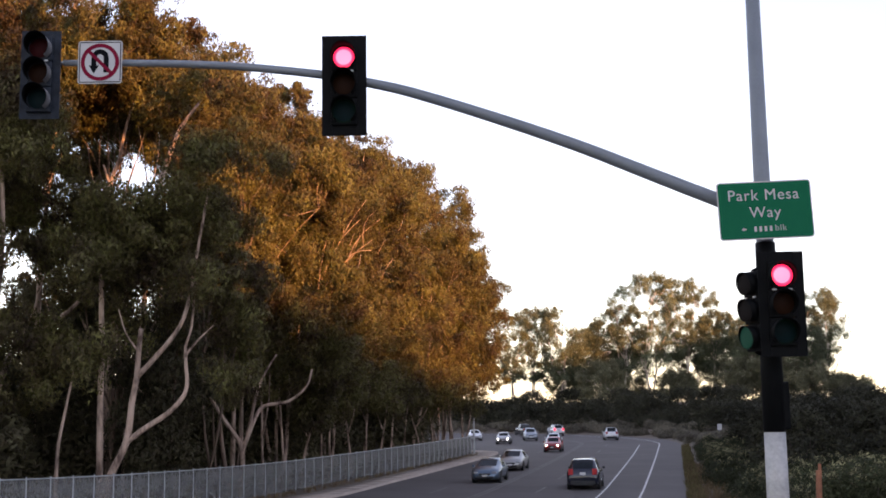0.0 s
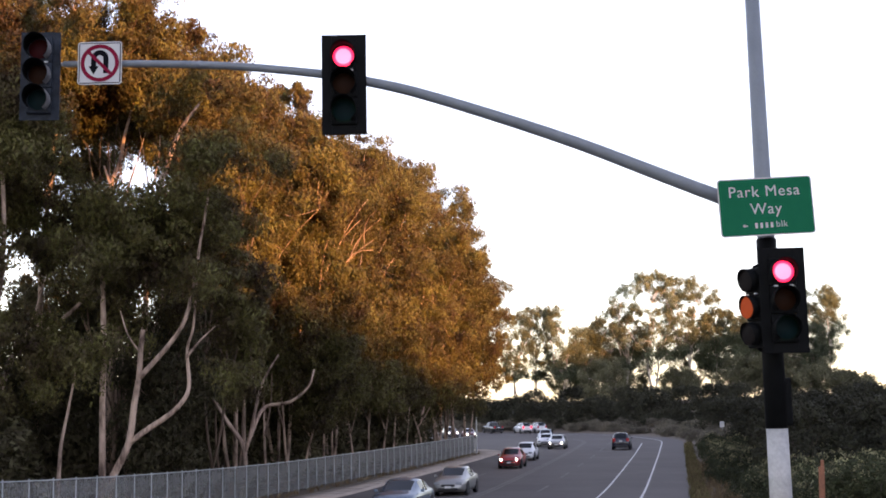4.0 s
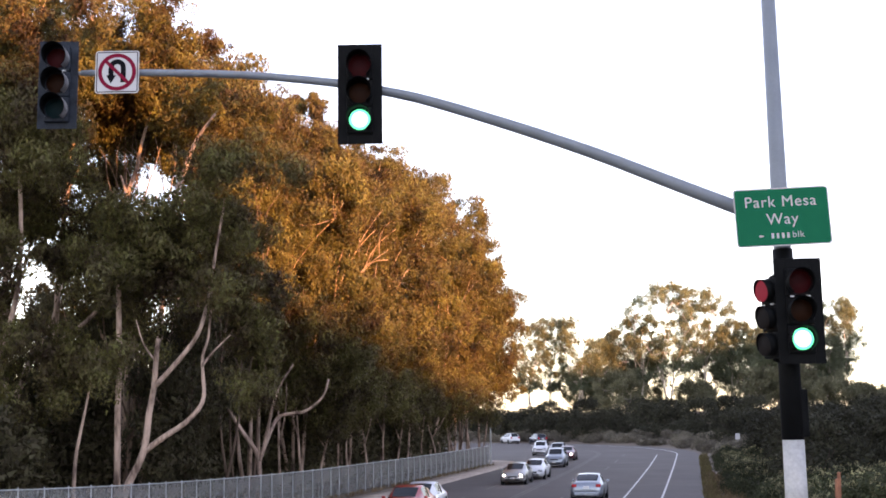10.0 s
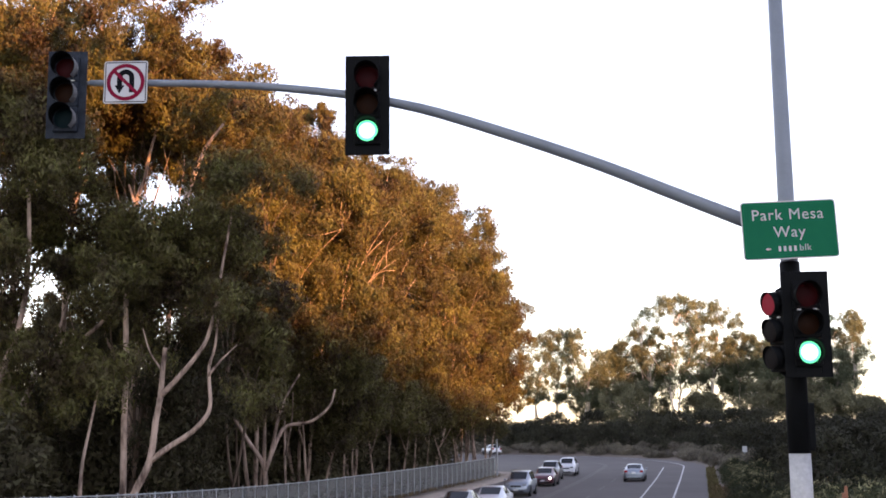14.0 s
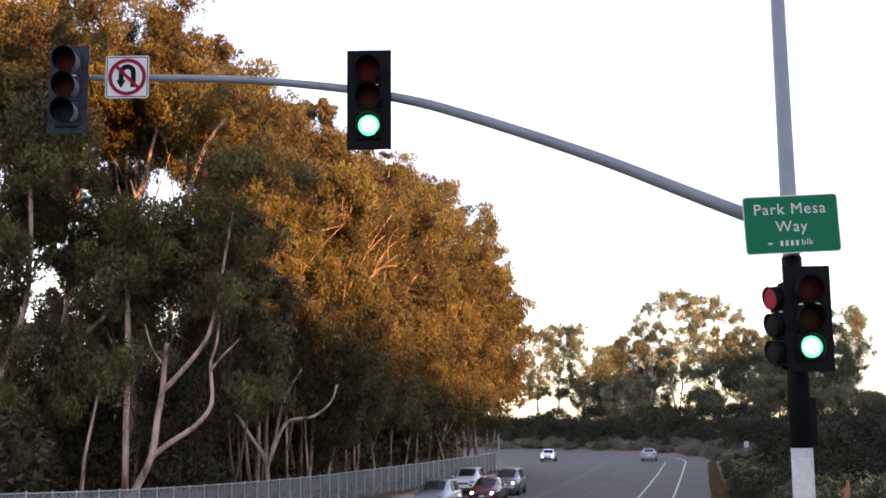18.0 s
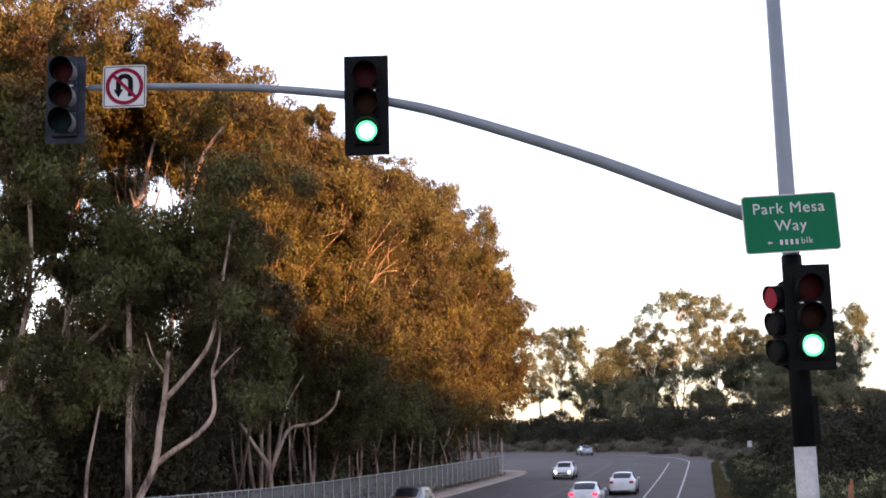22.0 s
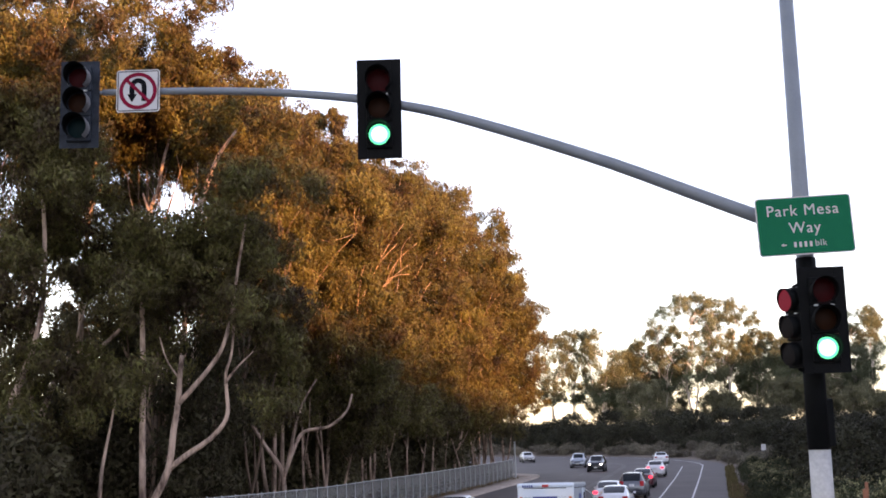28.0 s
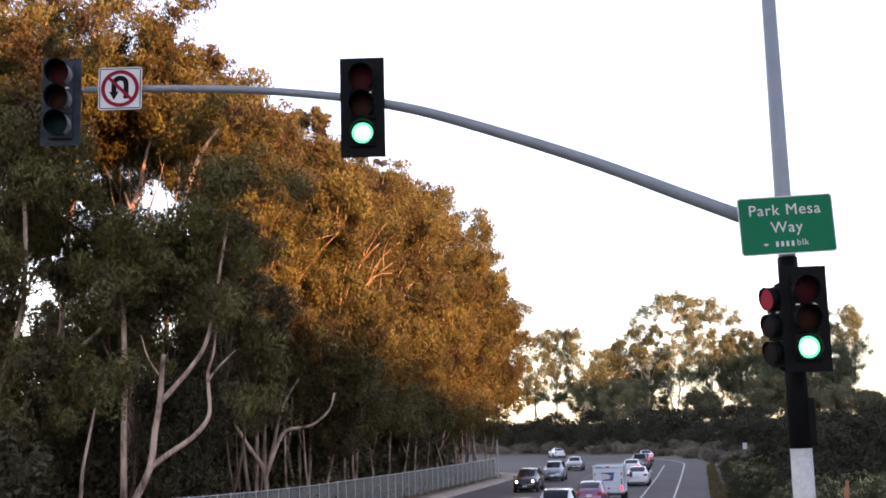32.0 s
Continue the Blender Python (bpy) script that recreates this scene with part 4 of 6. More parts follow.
def grove():
    rng = np.random.default_rng(11)

    def stand(x, y, wide, low=0.22, rise=0.0, clumps=34, **kw):
        g = z_at(x, y)
        ob = eucalyptus(100 + int(y * 7 + x * 3), float(np.interp(y, *TOPS)) + rise - g, wide, low, clumps=clumps, **kw)
        ob.matrix_basis = pose(x, y, g, 0, 0, 0 if "bare" in kw else float(rng.uniform(0, 360)))
        return ob

    # first row just behind the fence, from the nearest trunks to the bend
    for i, y in enumerate(np.arange(61, 106, 4.6)):
        x = fence_x(y) - rng.uniform(2.0, 2.7)
        stand(x, y + rng.uniform(-0.6, 0.6), 5.5, 0.17, rise=rng.uniform(-0.6, 0.3), clumps=52, open_crown=0.02, bare=2, stems=1 + i % 2, per=130, size=0.19, puff=13, blob=(1.1, 2.0))
    for x, y, wide, rise in ((1.5, 107.6, 4.1, -2.8), (0.6, 102.5, 4.2, -0.6), (-0.6, 107.0, 4.0, -0.6), (-0.8, 114.5, 4.0, 1.2)):
        stand(x, y, wide, 0.26, rise=rise, clumps=44, stems=2, open_crown=-0.04, per=130, size=0.19, puff=13, blob=(1.0, 1.7))
    # second row
    for i, y in enumerate(np.arange(74, 122, 6.0)):
        stand(fence_x(y) - rng.uniform(7.5, 9.5), y, 4.8, 0.30, rise=rng.uniform(-0.3, 0.9), clumps=40, per=70, size=0.3, stems=1 + i % 2)
    # high crowns beside and behind the nearest trunks
    for x, y, wide, low, rise, n in ((-19.5, 50.0, 4.2, 0.68, 2.0, 24), (-23.0, 47.0, 4.8, 0.66, 2.5, 26), (-13.7, 50.5, 3.2, 0.74, -0.6, 26), (-13.4, 55.0, 3.6, 0.78, 0.0, 24), (-10.8, 60.0, 3.6, 0.32, -0.6, 30), (-9.0, 64.5, 3.4, 0.40, -0.4, 26), (-19.0, 46.0, 3.6, 0.62, 2.2, 28), (-22.0, 43.5, 3.8, 0.64, 1.6, 22), (-24.0, 57.0, 5.0, 0.62, 1.0, 24), (-18.8, 60.0, 3.4, 0.74, 0.2, 16)):
        stand(x, y, wide, low, rise=rise, clumps=int(n * 1.5), stems=2, open_crown=0.06, bare=1, per=110, size=0.16, puff=11, blob=(0.9, 1.6))
    # their shade is put into the bark colour
    for x, y, wide, low, rise in ((-13.4, 48.5, 2.6, 0.74, -0.2), (-11.8, 51.0, 2.5, 0.72, -0.8), (-10.6, 54.0, 2.5, 0.70, -1.4), (-10.2, 57.5, 2.6, 0.66, -1.3)):
        stand(x, y, wide, low, rise=rise, clumps=34, open_crown=-0.08, per=120, size=0.16, bare=1, stems=2, girth=0.55, puff=11, blob=(0.9, 1.5), barkmat=M_BARK_SHADED)
    # two thin open crowns that stand above the rest
    for x, y, wide, rise in ((-9.0, 70.0, 1.9, 3.4), (-5.6, 82.0, 1.6, 1.6)):
        stand(x, y, wide, 0.72, rise=rise, clumps=26, open_crown=-0.15, blob=(0.6, 1.0), label="slender eucalyptus with an open crown above the others")
    young = [eucalyptus(111, 9.5, 3.0, 0.12, clumps=30, stems=3, per=70, size=0.24, leafmat=M_SHRUB, label="young dark-leaved eucalyptus under the tall trees"), eucalyptus(112, 11.0, 3.0, 0.15, clumps=32, stems=2, per=70, size=0.24, leafmat=M_SHRUB, label="young dark-leaved eucalyptus under the tall trees")]
    place(young, [(-13.2, 50.5, 0), (-17.5, 54, 0), (-13.4, 55.5, 1), (-14.2, 60, 0), (-12.8, 63.5, 1), (-12.0, 68, 0), (-19.8, 60, 1), (-10.5, 72, 0), (-9.2, 77, 1), (-7.8, 84, 0), (-6.5, 91, 1), (-5.0, 98, 0)], rng)
    back = [eucalyptus(103, 20.5, 5.4, 0.15, clumps=30, per=60, size=0.42), eucalyptus(104, 19.5, 5.4, 0.12, clumps=30, per=60, size=0.42, stems=2)]
    place(back, [(fence_x(y) - rng.uniform(15, 19), y + rng.uniform(-3, 3), i) for i, y in enumerate(np.arange(96, 130, 8.0))], rng)
    # thin pale saplings close behind the fence
    thin = []
    for k, (dx, h) in enumerate(((0.5, 6.5), (-0.7, 7.0), (1.1, 6.0), (0.1, 7.4))):
        q = limb_tree("thin pale eucalyptus sapling behind the fence", [([(0, 0, -0.2), (dx * 0.25, 0.1, h * 0.3), (dx * 0.8, 0.0, h * 0.65), (dx, 0.2, h)], 0.075, 0.035), ([(dx * 0.4, 0.05, h * 0.42), (dx * 0.2 - 0.7, 0.2, h * 0.66), (dx * 0.2 - 1.0, 0.3, h * 0.9)], 0.05, 0.02)], [((dx, 0.6, h + 0.6), (1.0, 0.9, 0.9), 30)], 300 + k)
        thin.append(q)
    place(thin, [(fence_x(y) - rng.uniform(0.6, 1.5), y, int(rng.integers(4)) if i > 3 else i) for i, y in enumerate(np.arange(60, 101, 3.1))], rng)
    # dark understorey behind the fence
    kinds = [shrub(131, 2.6, 4.2, M_SHRUB, "dark dense bush under the trees", 40, 46, 0.38, name="understorey_bush"), shrub(132, 2.2, 3.4, M_SHRUB, "dark dense bush under the trees", 40, 40, 0.38, name="understorey_bush")]
    spots = [(fence_x(y) - (rng.uniform(3.0, 5.0) if y > 60 else rng.uniform(4.5, 8.5)), y, i) for i, y in enumerate(np.arange(40, 104, 2.4))] + [(fence_x(y) - rng.uniform(10, 15), y, i) for i, y in enumerate(np.arange(30, 100, 3.5))]
    place(kinds, spots, rng)
    thick = [shrub(133, 4.2, 6.4, M_SHRUB, "tall dark thicket behind the trees", 60, 70, 0.48)]
    place(thick, [(fence_x(y) - 17.0 + rng.uniform(-2, 2), y, 0) for y in np.arange(46, 112, 5.5)], rng)


def forked_tree():
    """The nearest gum: it leans from the fence, forks low and opens into three pale limbs."""
    rng = np.random.default_rng(5)
    o = np.array([-12.3, 43.5, z_at(-12.3, 43.5)])
    root = tagged(new("eucalyptus_tree"), "forked eucalyptus with smooth pale limbs behind the fence", "tree", "eucalyptus row")
    root.location = o
    y = 43.5
    limbs = (
        ([(-12.42, -1.6), (-12.27, -0.81), (-12.12, 0.09), (-11.52, 1.39), (-11.34, 2.81), (-11.19, 3.73), (-11.12, 4.86), (-11.06, 5.5)], 0.165, 0.085, 0.0),
        ([(-11.19, 3.73), (-10.7, 4.23), (-9.98, 5.04), (-9.47, 5.86), (-9.17, 7.11), (-8.97, 8.37), (-8.6, 10.6)], 0.105, 0.045, -0.4),
        ([(-11.52, 1.39), (-10.87, 1.88), (-10.05, 2.42), (-9.54, 2.98), (-9.40, 3.45), (-9.45, 4.0), (-9.5, 4.83), (-9.3, 5.6), (-9.2, 7.4)], 0.115, 0.04, 0.5),
        ([(-9.46, 4.45), (-9.04, 5.03), (-8.5, 5.6)], 0.06, 0.02, 0.6),
        ([(-11.1, 4.6), (-11.6, 5.3), (-11.9, 6.2)], 0.04, 0.02, 0.0),
    )
    wood, tips = [], []
    for pts, r0, r1, dy in limbs:
        line = curved([(x - o[0], dy * i / len(pts), z - o[2]) for i, (x, z) in enumerate(pts)], 3)
        wood.append(tube_data(line, [r0 + (r1 - r0) * i / (len(line) - 1) for i in range(len(line))], 10))
        tips.append(np.array(line[-1]))
    v, f = joined(wood)
    part("trunk", mesh_of("trunk", v, f, M_BARK, True), None, root)
    cen, rad = [], []
    for k in range(16):
        tip = tips[1] if k % 2 else tips[2]
        billows(rng, tip + rng.normal(size=3) * np.array([1.4, 1.5, 1.5]) + np.array([-0.6, 1.2, 1.8]), rng.uniform(0.8, 1.4), cen, rad)
    for k in range(6):
        billows(rng, np.array([4.0, 1.0, 7.0]) + rng.normal(size=3) * np.array([0.6, 0.7, 1.3]), rng.uniform(0.7, 1.1), cen, rad)
    v, f = leaves(rng, cen, rad, 210, 0.17, droop=0.9, flat=0.85, skirt=1.35)
    part("crown", leaf_mesh("crown", v, f, M_LEAF), None, root)


def overhang():
    """A taller thin gum behind the dome of crowns: bare rising branches and loose leaf ends against the sky."""
    limb_tree("tall thin eucalyptus with bare branches and loose leaf ends", [([(-17.2, 50.0, z_at(-17.2, 50)), (-16.9, 49.6, 8.0), (-16.2, 49.0, 15.0), (-15.3, 48.2, 19.6), (-14.3, 48.0, 20.9), (-13.2, 48.0, 21.9)], 0.14, 0.03),
              ([(-15.2, 48.2, 19.7), (-14.6, 48.0, 20.7), (-13.4, 48.0, 21.3), (-12.3, 48.0, 21.5)], 0.04, 0.012),
              ([(-15.3, 48.2, 19.6), (-15.2, 48.0, 21.0), (-15.0, 48.0, 22.4)], 0.035, 0.015),
              ([(-13.8, 48.2, 19.2), (-13.06, 48.0, 20.06), (-12.3, 48.0, 20.8), (-11.4, 48.0, 21.4)], 0.035, 0.012),
              ([(-12.3, 48.0, 20.8), (-11.6, 48.0, 20.7), (-11.1, 48.0, 20.4)], 0.015, 0.006)],
              [((-11.2, 48.0, 21.0), (0.5, 0.4, 0.35), 20), ((-11.5, 48.0, 20.3), (0.3, 0.3, 0.25), 10), ((-12.5, 48.0, 21.6), (0.6, 0.4, 0.25), 15), ((-13.4, 48.0, 21.5), (0.5, 0.4, 0.2), 10)], 27, spare=0.16)


def limb_tree(label, limbs, crowns, seed, name="eucalyptus_tree", spare=1.0):
    """A gum given by its limbs (points, radii) and the places of its leaf masses."""
    rng = np.random.default_rng(seed)
    o = Vector(limbs[0][0][0])
    root = tagged(new(name), label, "tree", "eucalyptus row")
    root.location = o
    wood = []
    for pts, r0, r1 in limbs:
        line = curved([tuple(Vector(p) - o) for p in pts], 3)
        wood.append(tube_data(line, [r0 + (r1 - r0) * i / (len(line) - 1) for i in range(len(line))], 9))
    v, f = joined(wood)
    part("trunk", mesh_of("trunk", v, f, M_BARK, True), None, root)
    if crowns:
        cen, rad = [], []
        for c, spread, n in crowns:
            for k in range(max(2, n // 5)):
                billows(rng, np.array(Vector(c) - o) + rng.normal(size=3) * np.array(spread), rng.uniform(0.7, 1.35) * (0.5 + 0.5 * spare), cen, rad)
        v, f = leaves(rng, cen, rad, int(210 * spare), 0.17, droop=0.9, flat=0.85, skirt=1.35)
        part("crown", leaf_mesh("crown", v, f, M_LEAF), None, root)
    return root


def near_trees():
    g0 = z_at(-12.6, 44.0)
    limb_tree("straight pale eucalyptus trunk with peeling bark", [([(-12.58, 44.0, g0 - 0.2), (-12.60, 44.0, 0.8), (-12.63, 44.0, 2.84), (-12.62, 44.0, 4.92), (-12.70, 44.1, 6.2), (-12.9, 44.5, 9.0)], 0.135, 0.09)],
              [((-13.0, 44.8, 9.3), (1.6, 1.2, 0.9), 36), ((-12.9, 43.1, 8.0), (0.9, 0.4, 0.9), 34)], 21)
    limb_tree("leaning eucalyptus with sunlit upper trunk", [([(-18.4, 42.0, z_at(-18.4, 42)), (-17.4, 42.0, 2.0), (-16.37, 42.0, 4.87), (-15.95, 42.0, 6.1), (-15.7, 42.0, 7.9), (-15.9, 42.3, 10.9), (-16.4, 42.8, 13.0)], 0.17, 0.05)],
              [((-16.2, 43, 15.6), (2.2, 1.8, 1.8), 90), ((-16.6, 42.5, 10.8), (1.5, 1.4, 1.4), 30), ((-15.7, 41.0, 12.4), (1.2, 0.5, 1.5), 60), ((-17.2, 41.6, 8.2), (1.3, 0.6, 1.5), 44), ((-16.2, 43.6, 6.4), (1.4, 0.6, 1.4), 24), ((-17.6, 43.0, 3.4), (1.2, 0.6, 1.4), 60)], 22)
    limb_tree("thin pale young eucalyptus behind the fence", [([(-13.9, 43.0, z_at(-13.9, 43)), (-13.85, 43.0, 0.44), (-13.79, 43.0, 1.44), (-13.61, 43.0, 2.44), (-13.40, 43.0, 3.6), (-13.2, 43.2, 5.2)], 0.085, 0.03)],
              [((-13.6, 43.4, 4.6), (0.9, 0.8, 1.0), 18)], 23)
    limb_tree("eucalyptus with a long grey side limb", [([(-18.2, 46.2, z_at(-18.2, 46)), (-17.6, 46.2, 2.0), (-16.91, 46.0, 4.23), (-16.49, 46.0, 4.99), (-15.73, 46.0, 5.53), (-14.86, 46.0, 6.12), (-13.89, 46.0, 7.14), (-13.2, 46.0, 9.0)], 0.15, 0.05),
              ([(-16.49, 46, 4.99), (-16.0, 46.2, 6.3), (-15.6, 46.4, 8.0)], 0.07, 0.03)],
              [((-13.4, 46.3, 9.4), (1.6, 1.2, 0.8), 34), ((-17.0, 44.8, 11.2), (1.3, 0.7, 0.9), 44), ((-16.2, 46.5, 2.4), (1.4, 1.2, 1.0), 24), ((-15.4, 46.2, 7.4), (1.5, 0.8, 1.2), 22), ((-16.2, 46.6, 9.9), (1.7, 0.8, 0.8), 40)], 24)
    limb_tree("low-forking eucalyptus with a broken bent limb", [([(-9.75, 57.2, z_at(-9.7, 57.2)), (-9.62, 57.1, -0.5), (-9.61, 57.0, 0.52), (-9.8, 57.0, 1.19), (-10.47, 57.0, 2.13), (-11.34, 57.0, 3.61), (-12.0, 57.2, 5.4)], 0.16, 0.06),
              ([(-9.61, 57, 0.6), (-9.34, 57, 1.44), (-8.99, 57, 3.17), (-8.59, 57, 4.23), (-8.0, 57, 5.2)], 0.11, 0.04),
              ([(-9.45, 57.2, 1.1), (-9.1, 57.6, 2.2), (-8.74, 58, 2.77), (-7.91, 58, 2.89), (-7.37, 58, 3.07), (-6.68, 58, 3.69), (-6.42, 58, 4.5)], 0.105, 0.05),
              ([(-9.0, 57, 3.1), (-9.3, 57.2, 4.4), (-9.4, 57.3, 5.6)], 0.05, 0.02)],
              [((-9.8, 58.6, 8.2), (2.0, 1.4, 1.8), 70), ((-7.0, 58.8, 6.6), (1.4, 1.2, 1.3), 36), ((-11.6, 58.6, 5.0), (1.2, 1.0, 1.0), 20)], 25)
    limb_tree("tall eucalyptus with sunlit upper limbs", [([(-13.9, 50.0, z_at(-13.9, 50)), (-13.9, 49.6, 3.0), (-13.1, 48.2, 7.6), (-11.39, 46.0, 10.33), (-11.07, 46.0, 11.46), (-10.74, 46.0, 12.47), (-10.3, 46.0, 13.61), (-9.6, 46.0, 14.6)], 0.20, 0.05),
              ([(-13.1, 48.8, 7.0), (-13.6, 48.4, 9.4), (-13.6, 48, 11.6), (-13.24, 48.0, 12.84), (-13.09, 48.0, 13.8), (-12.7, 48.0, 15.4)], 0.12, 0.05),
              ([(-12.4, 47.6, 8.6), (-13.2, 47.6, 10.8), (-13.9, 48, 12.6)], 0.09, 0.04)],
              [((-14.4, 48.0, 16.2), (1.4, 1.8, 1.2), 90), ((-11.2, 47.6, 15.4), (0.8, 1.0, 0.6), 20), ((-9.4, 47.6, 9.6), (1.4, 1.2, 1.8), 44), ((-14.6, 48.6, 8.6), (1.6, 1.4, 1.4), 30)], 26)


def far_trees():
    rng = np.random.default_rng(31)
    far = dict(per=32, size=0.27, loose=1.2, stray=0.4, leafmat=M_LEAF_FAR, barkmat=M_BARK_FAR, girth=1.7)

    def stand(kind, x, y, top, wide, low, clumps, open_crown, blob, stems, label, **extra):
        g = z_at(x, y)
        ob = eucalyptus(kind, top * 0.985 - g, wide * 1.15, low, clumps=clumps, open_crown=open_crown, blob=blob, stems=stems, label=label, **{**far, **extra})
        ob.matrix_basis = pose(x, y, g, 0, 0, float(rng.uniform(0, 360)))

    open_label, full, low_label = "far open-crowned eucalyptus beyond the bend", "far tall eucalyptus with a full grey-green crown", "low bushy tree beyond the bend"
    for k, (x, y, top, wide) in enumerate(((11.6, 193, 18.6, 2.6), (15.0, 197, 19.8, 2.6), (19.0, 193, 19.4, 2.8), (22.6, 196, 16.0, 2.4))):
        stand(140 + k, x, y, top, wide * 1.15, 0.26, 66, 0.0, (0.6, 1.1), 2, open_label)
    for k, (x, y, top, wide) in enumerate(((28.6, 196, 20.0, 4.4), (34.0, 195, 25.4, 6.0), (40.0, 197, 24.6, 5.4), (45.0, 196, 18.6, 4.0), (49.5, 193, 17.5, 3.6), (53.5, 197, 16.0, 4.0))):
        stand(150 + k, x, y, top, wide, 0.30, 118, -0.05, (0.6, 1.15), 1 + k % 2, full)
    for k, (x, y, top, wide) in enumerate(((59.5, 195, 19.5, 3.4), (62.5, 197, 22.5, 3.4))):
        stand(160 + k, x, y, top, wide, 0.30, 92, -0.06, (0.6, 1.15), 2, open_label)
    for k, (x, y, top, wide) in enumerate(((24.5, 188, 10.0, 3.0), (20.5, 200, 9.5, 2.8), (31.5, 203, 13.0, 4.0), (42.0, 204, 15.0, 4.6), (37.0, 189, 8.0, 2.6), (46.5, 187, 10.0, 3.6), (51.0, 188, 11.0, 4.0), (56.0, 188, 9.5, 4.2), (60.5, 187, 7.6, 3.6), (65.0, 192, 7.2, 2.8), (48.5, 204, 15.0, 4.4), (27.0, 203, 12.5, 3.6))):
        stand(170 + k, x, y, top, wide * 1.1, 0.10, 50, -0.1, (0.7, 1.3), 3, low_label, per=46, stray=0.15, leafmat=M_LEAF_LOW)


def brush():
    rng = np.random.default_rng(41)
    dark = [shrub(201, 1.9, 2.4, M_BANK, "dark green chaparral bush on the bank", 34, 40, 0.29), shrub(202, 1.5, 1.7, M_BANK, "dark green chaparral bush on the bank", 34, 34, 0.27), shrub(203, 2.6, 3.4, M_BANK, "tall dark chaparral bush on the bank", 40, 50, 0.34)]
    pale = [shrub(211, 1.15, 1.3, M_SHRUB_PALE, "coyote brush with pale flower tips by the road", 56, 44, 0.12, flowers=M_SHRUB_TIP), shrub(212, 0.9, 1.0, M_SHRUB_PALE, "coyote brush with pale flower tips by the road", 56, 36, 0.11, flowers=M_SHRUB_TIP), shrub(213, 1.3, 1.0, M_SHRUB_PALE, "low grey-green brush by the road", 50, 36, 0.12)]
    tall = [shrub(204, 3.2, 4.4, M_BANK, "tall dark chaparral thicket on the bank", 44, 70, 0.40, name="thicket"), shrub(205, 3.4, 4.2, M_BANK, "broad dark chaparral thicket on the bank", 44, 70, 0.40, name="thicket")]
    tan = [shrub(221, 1.3, 1.0, M_SHRUB_TAN, "dry tan brush along the road's edge", 60, 30, 0.20), shrub(222, 1.0, 0.8, M_SHRUB_TAN, "dry tan brush along the road's edge", 60, 26, 0.18)]
    spots = []
    # bank to the right of the straight
    for s in np.arange(-8, 72, 3.6):
        for o in ((14.0, 18.0, 23.5) if s < 14 else (8.5, 12.5, 17, 23.5)):
            x, y, _ = road_at(s + rng.uniform(-1.2, 1.2), o + rng.uniform(-1.2, 1.2))
            spots.append((x, y, int(rng.integers(3))))
    low_spots = []
    # rising ground outside the bend
    for s in np.arange(72, 136, 3.2):
        for o in (8.5, 11.5, 15, 19):
            x, y, _ = road_at(s, o + rng.uniform(-1.5, 1.5))
            low_spots.append((x, y, int(rng.integers(3))))
    place(dark, spots, rng, 0.15)
    for x, y, k in low_spots:
        copy_thing(dark[k], pose(x, y, z_at(x, y) - 0.55, 0, 0, float(rng.uniform(0, 360))))
    spots = [(27.0, 90, 1), (26.0, 82, 1), (28.0, 78, 0), (26.0, 71, 1), (24.5, 66, 0), (30.0, 84, 0), (28.5, 72, 0), (30.0, 96, 0), (31.0, 104, 0), (33.0, 90, 0), (26.5, 62, 1), (25.0, 57, 0)]
    place(tall, spots, rng, 2.1)
    for s in np.arange(76, 136, 4.2):
        x, y, _ = road_at(s, 20.0 + float(rng.uniform(-2, 4)))
        copy_thing(tall[int(rng.integers(2))], pose(x, y, z_at(x, y) - 2.7, 0, 0, float(rng.uniform(0, 360))))
    spots = []
    for s in np.arange(66, 136, 2.2):
        for o in (4.4, 7.2):
            x, y, _ = road_at(s + rng.uniform(-0.8, 0.8), o + rng.uniform(-0.9, 1.2))
            spots.append((x, y, int(rng.integers(2))))
    place(tan, spots, rng, 0.1)
    spots = []
    for s in np.arange(-27, 24, 1.9):
        for o in (5.3, 6.9, 8.6, 10.4, 12.2):
            if rng.uniform() < 0.22:
                continue
            x, y, _ = road_at(s + rng.uniform(-0.8, 0.8), o + rng.uniform(-0.7, 0.7))
            if y < 27 and x < 9.6:
                continue
            spots.append((x, y, 2 if s > -14 and rng.uniform() < 0.6 else int(rng.integers(3))))
    for s in np.arange(16, 66, 2.3):
        for o in (4.6, 6.2):
            x, y, _ = road_at(s + rng.uniform(-0.8, 0.8), o + rng.uniform(-0.5, 0.6))
            spots.append((x, y, 2 if rng.uniform() < 0.6 else int(rng.integers(2))))
    place(pale, spots, rng, 0.25)
    big = [shrub(214, 1.25, 1.9, M_SHRUB_PALE, "tall coyote brush with pale flower tips", 90, 60, 0.12, flowers=M_SHRUB_TIP), shrub(215, 1.1, 1.7, M_SHRUB_PALE, "tall coyote brush with pale flower tips", 90, 52, 0.12, flowers=M_SHRUB_TIP)]
    place(big, [(9.3, 27.0, 0), (10.4, 28.5, 1), (8.9, 29.6, 1), (10.9, 31.5, 0), (9.6, 33.0, 1), (11.9, 33.5, 0), (12.4, 36.0, 1), (10.6, 35.5, 0)], rng, 0.5)


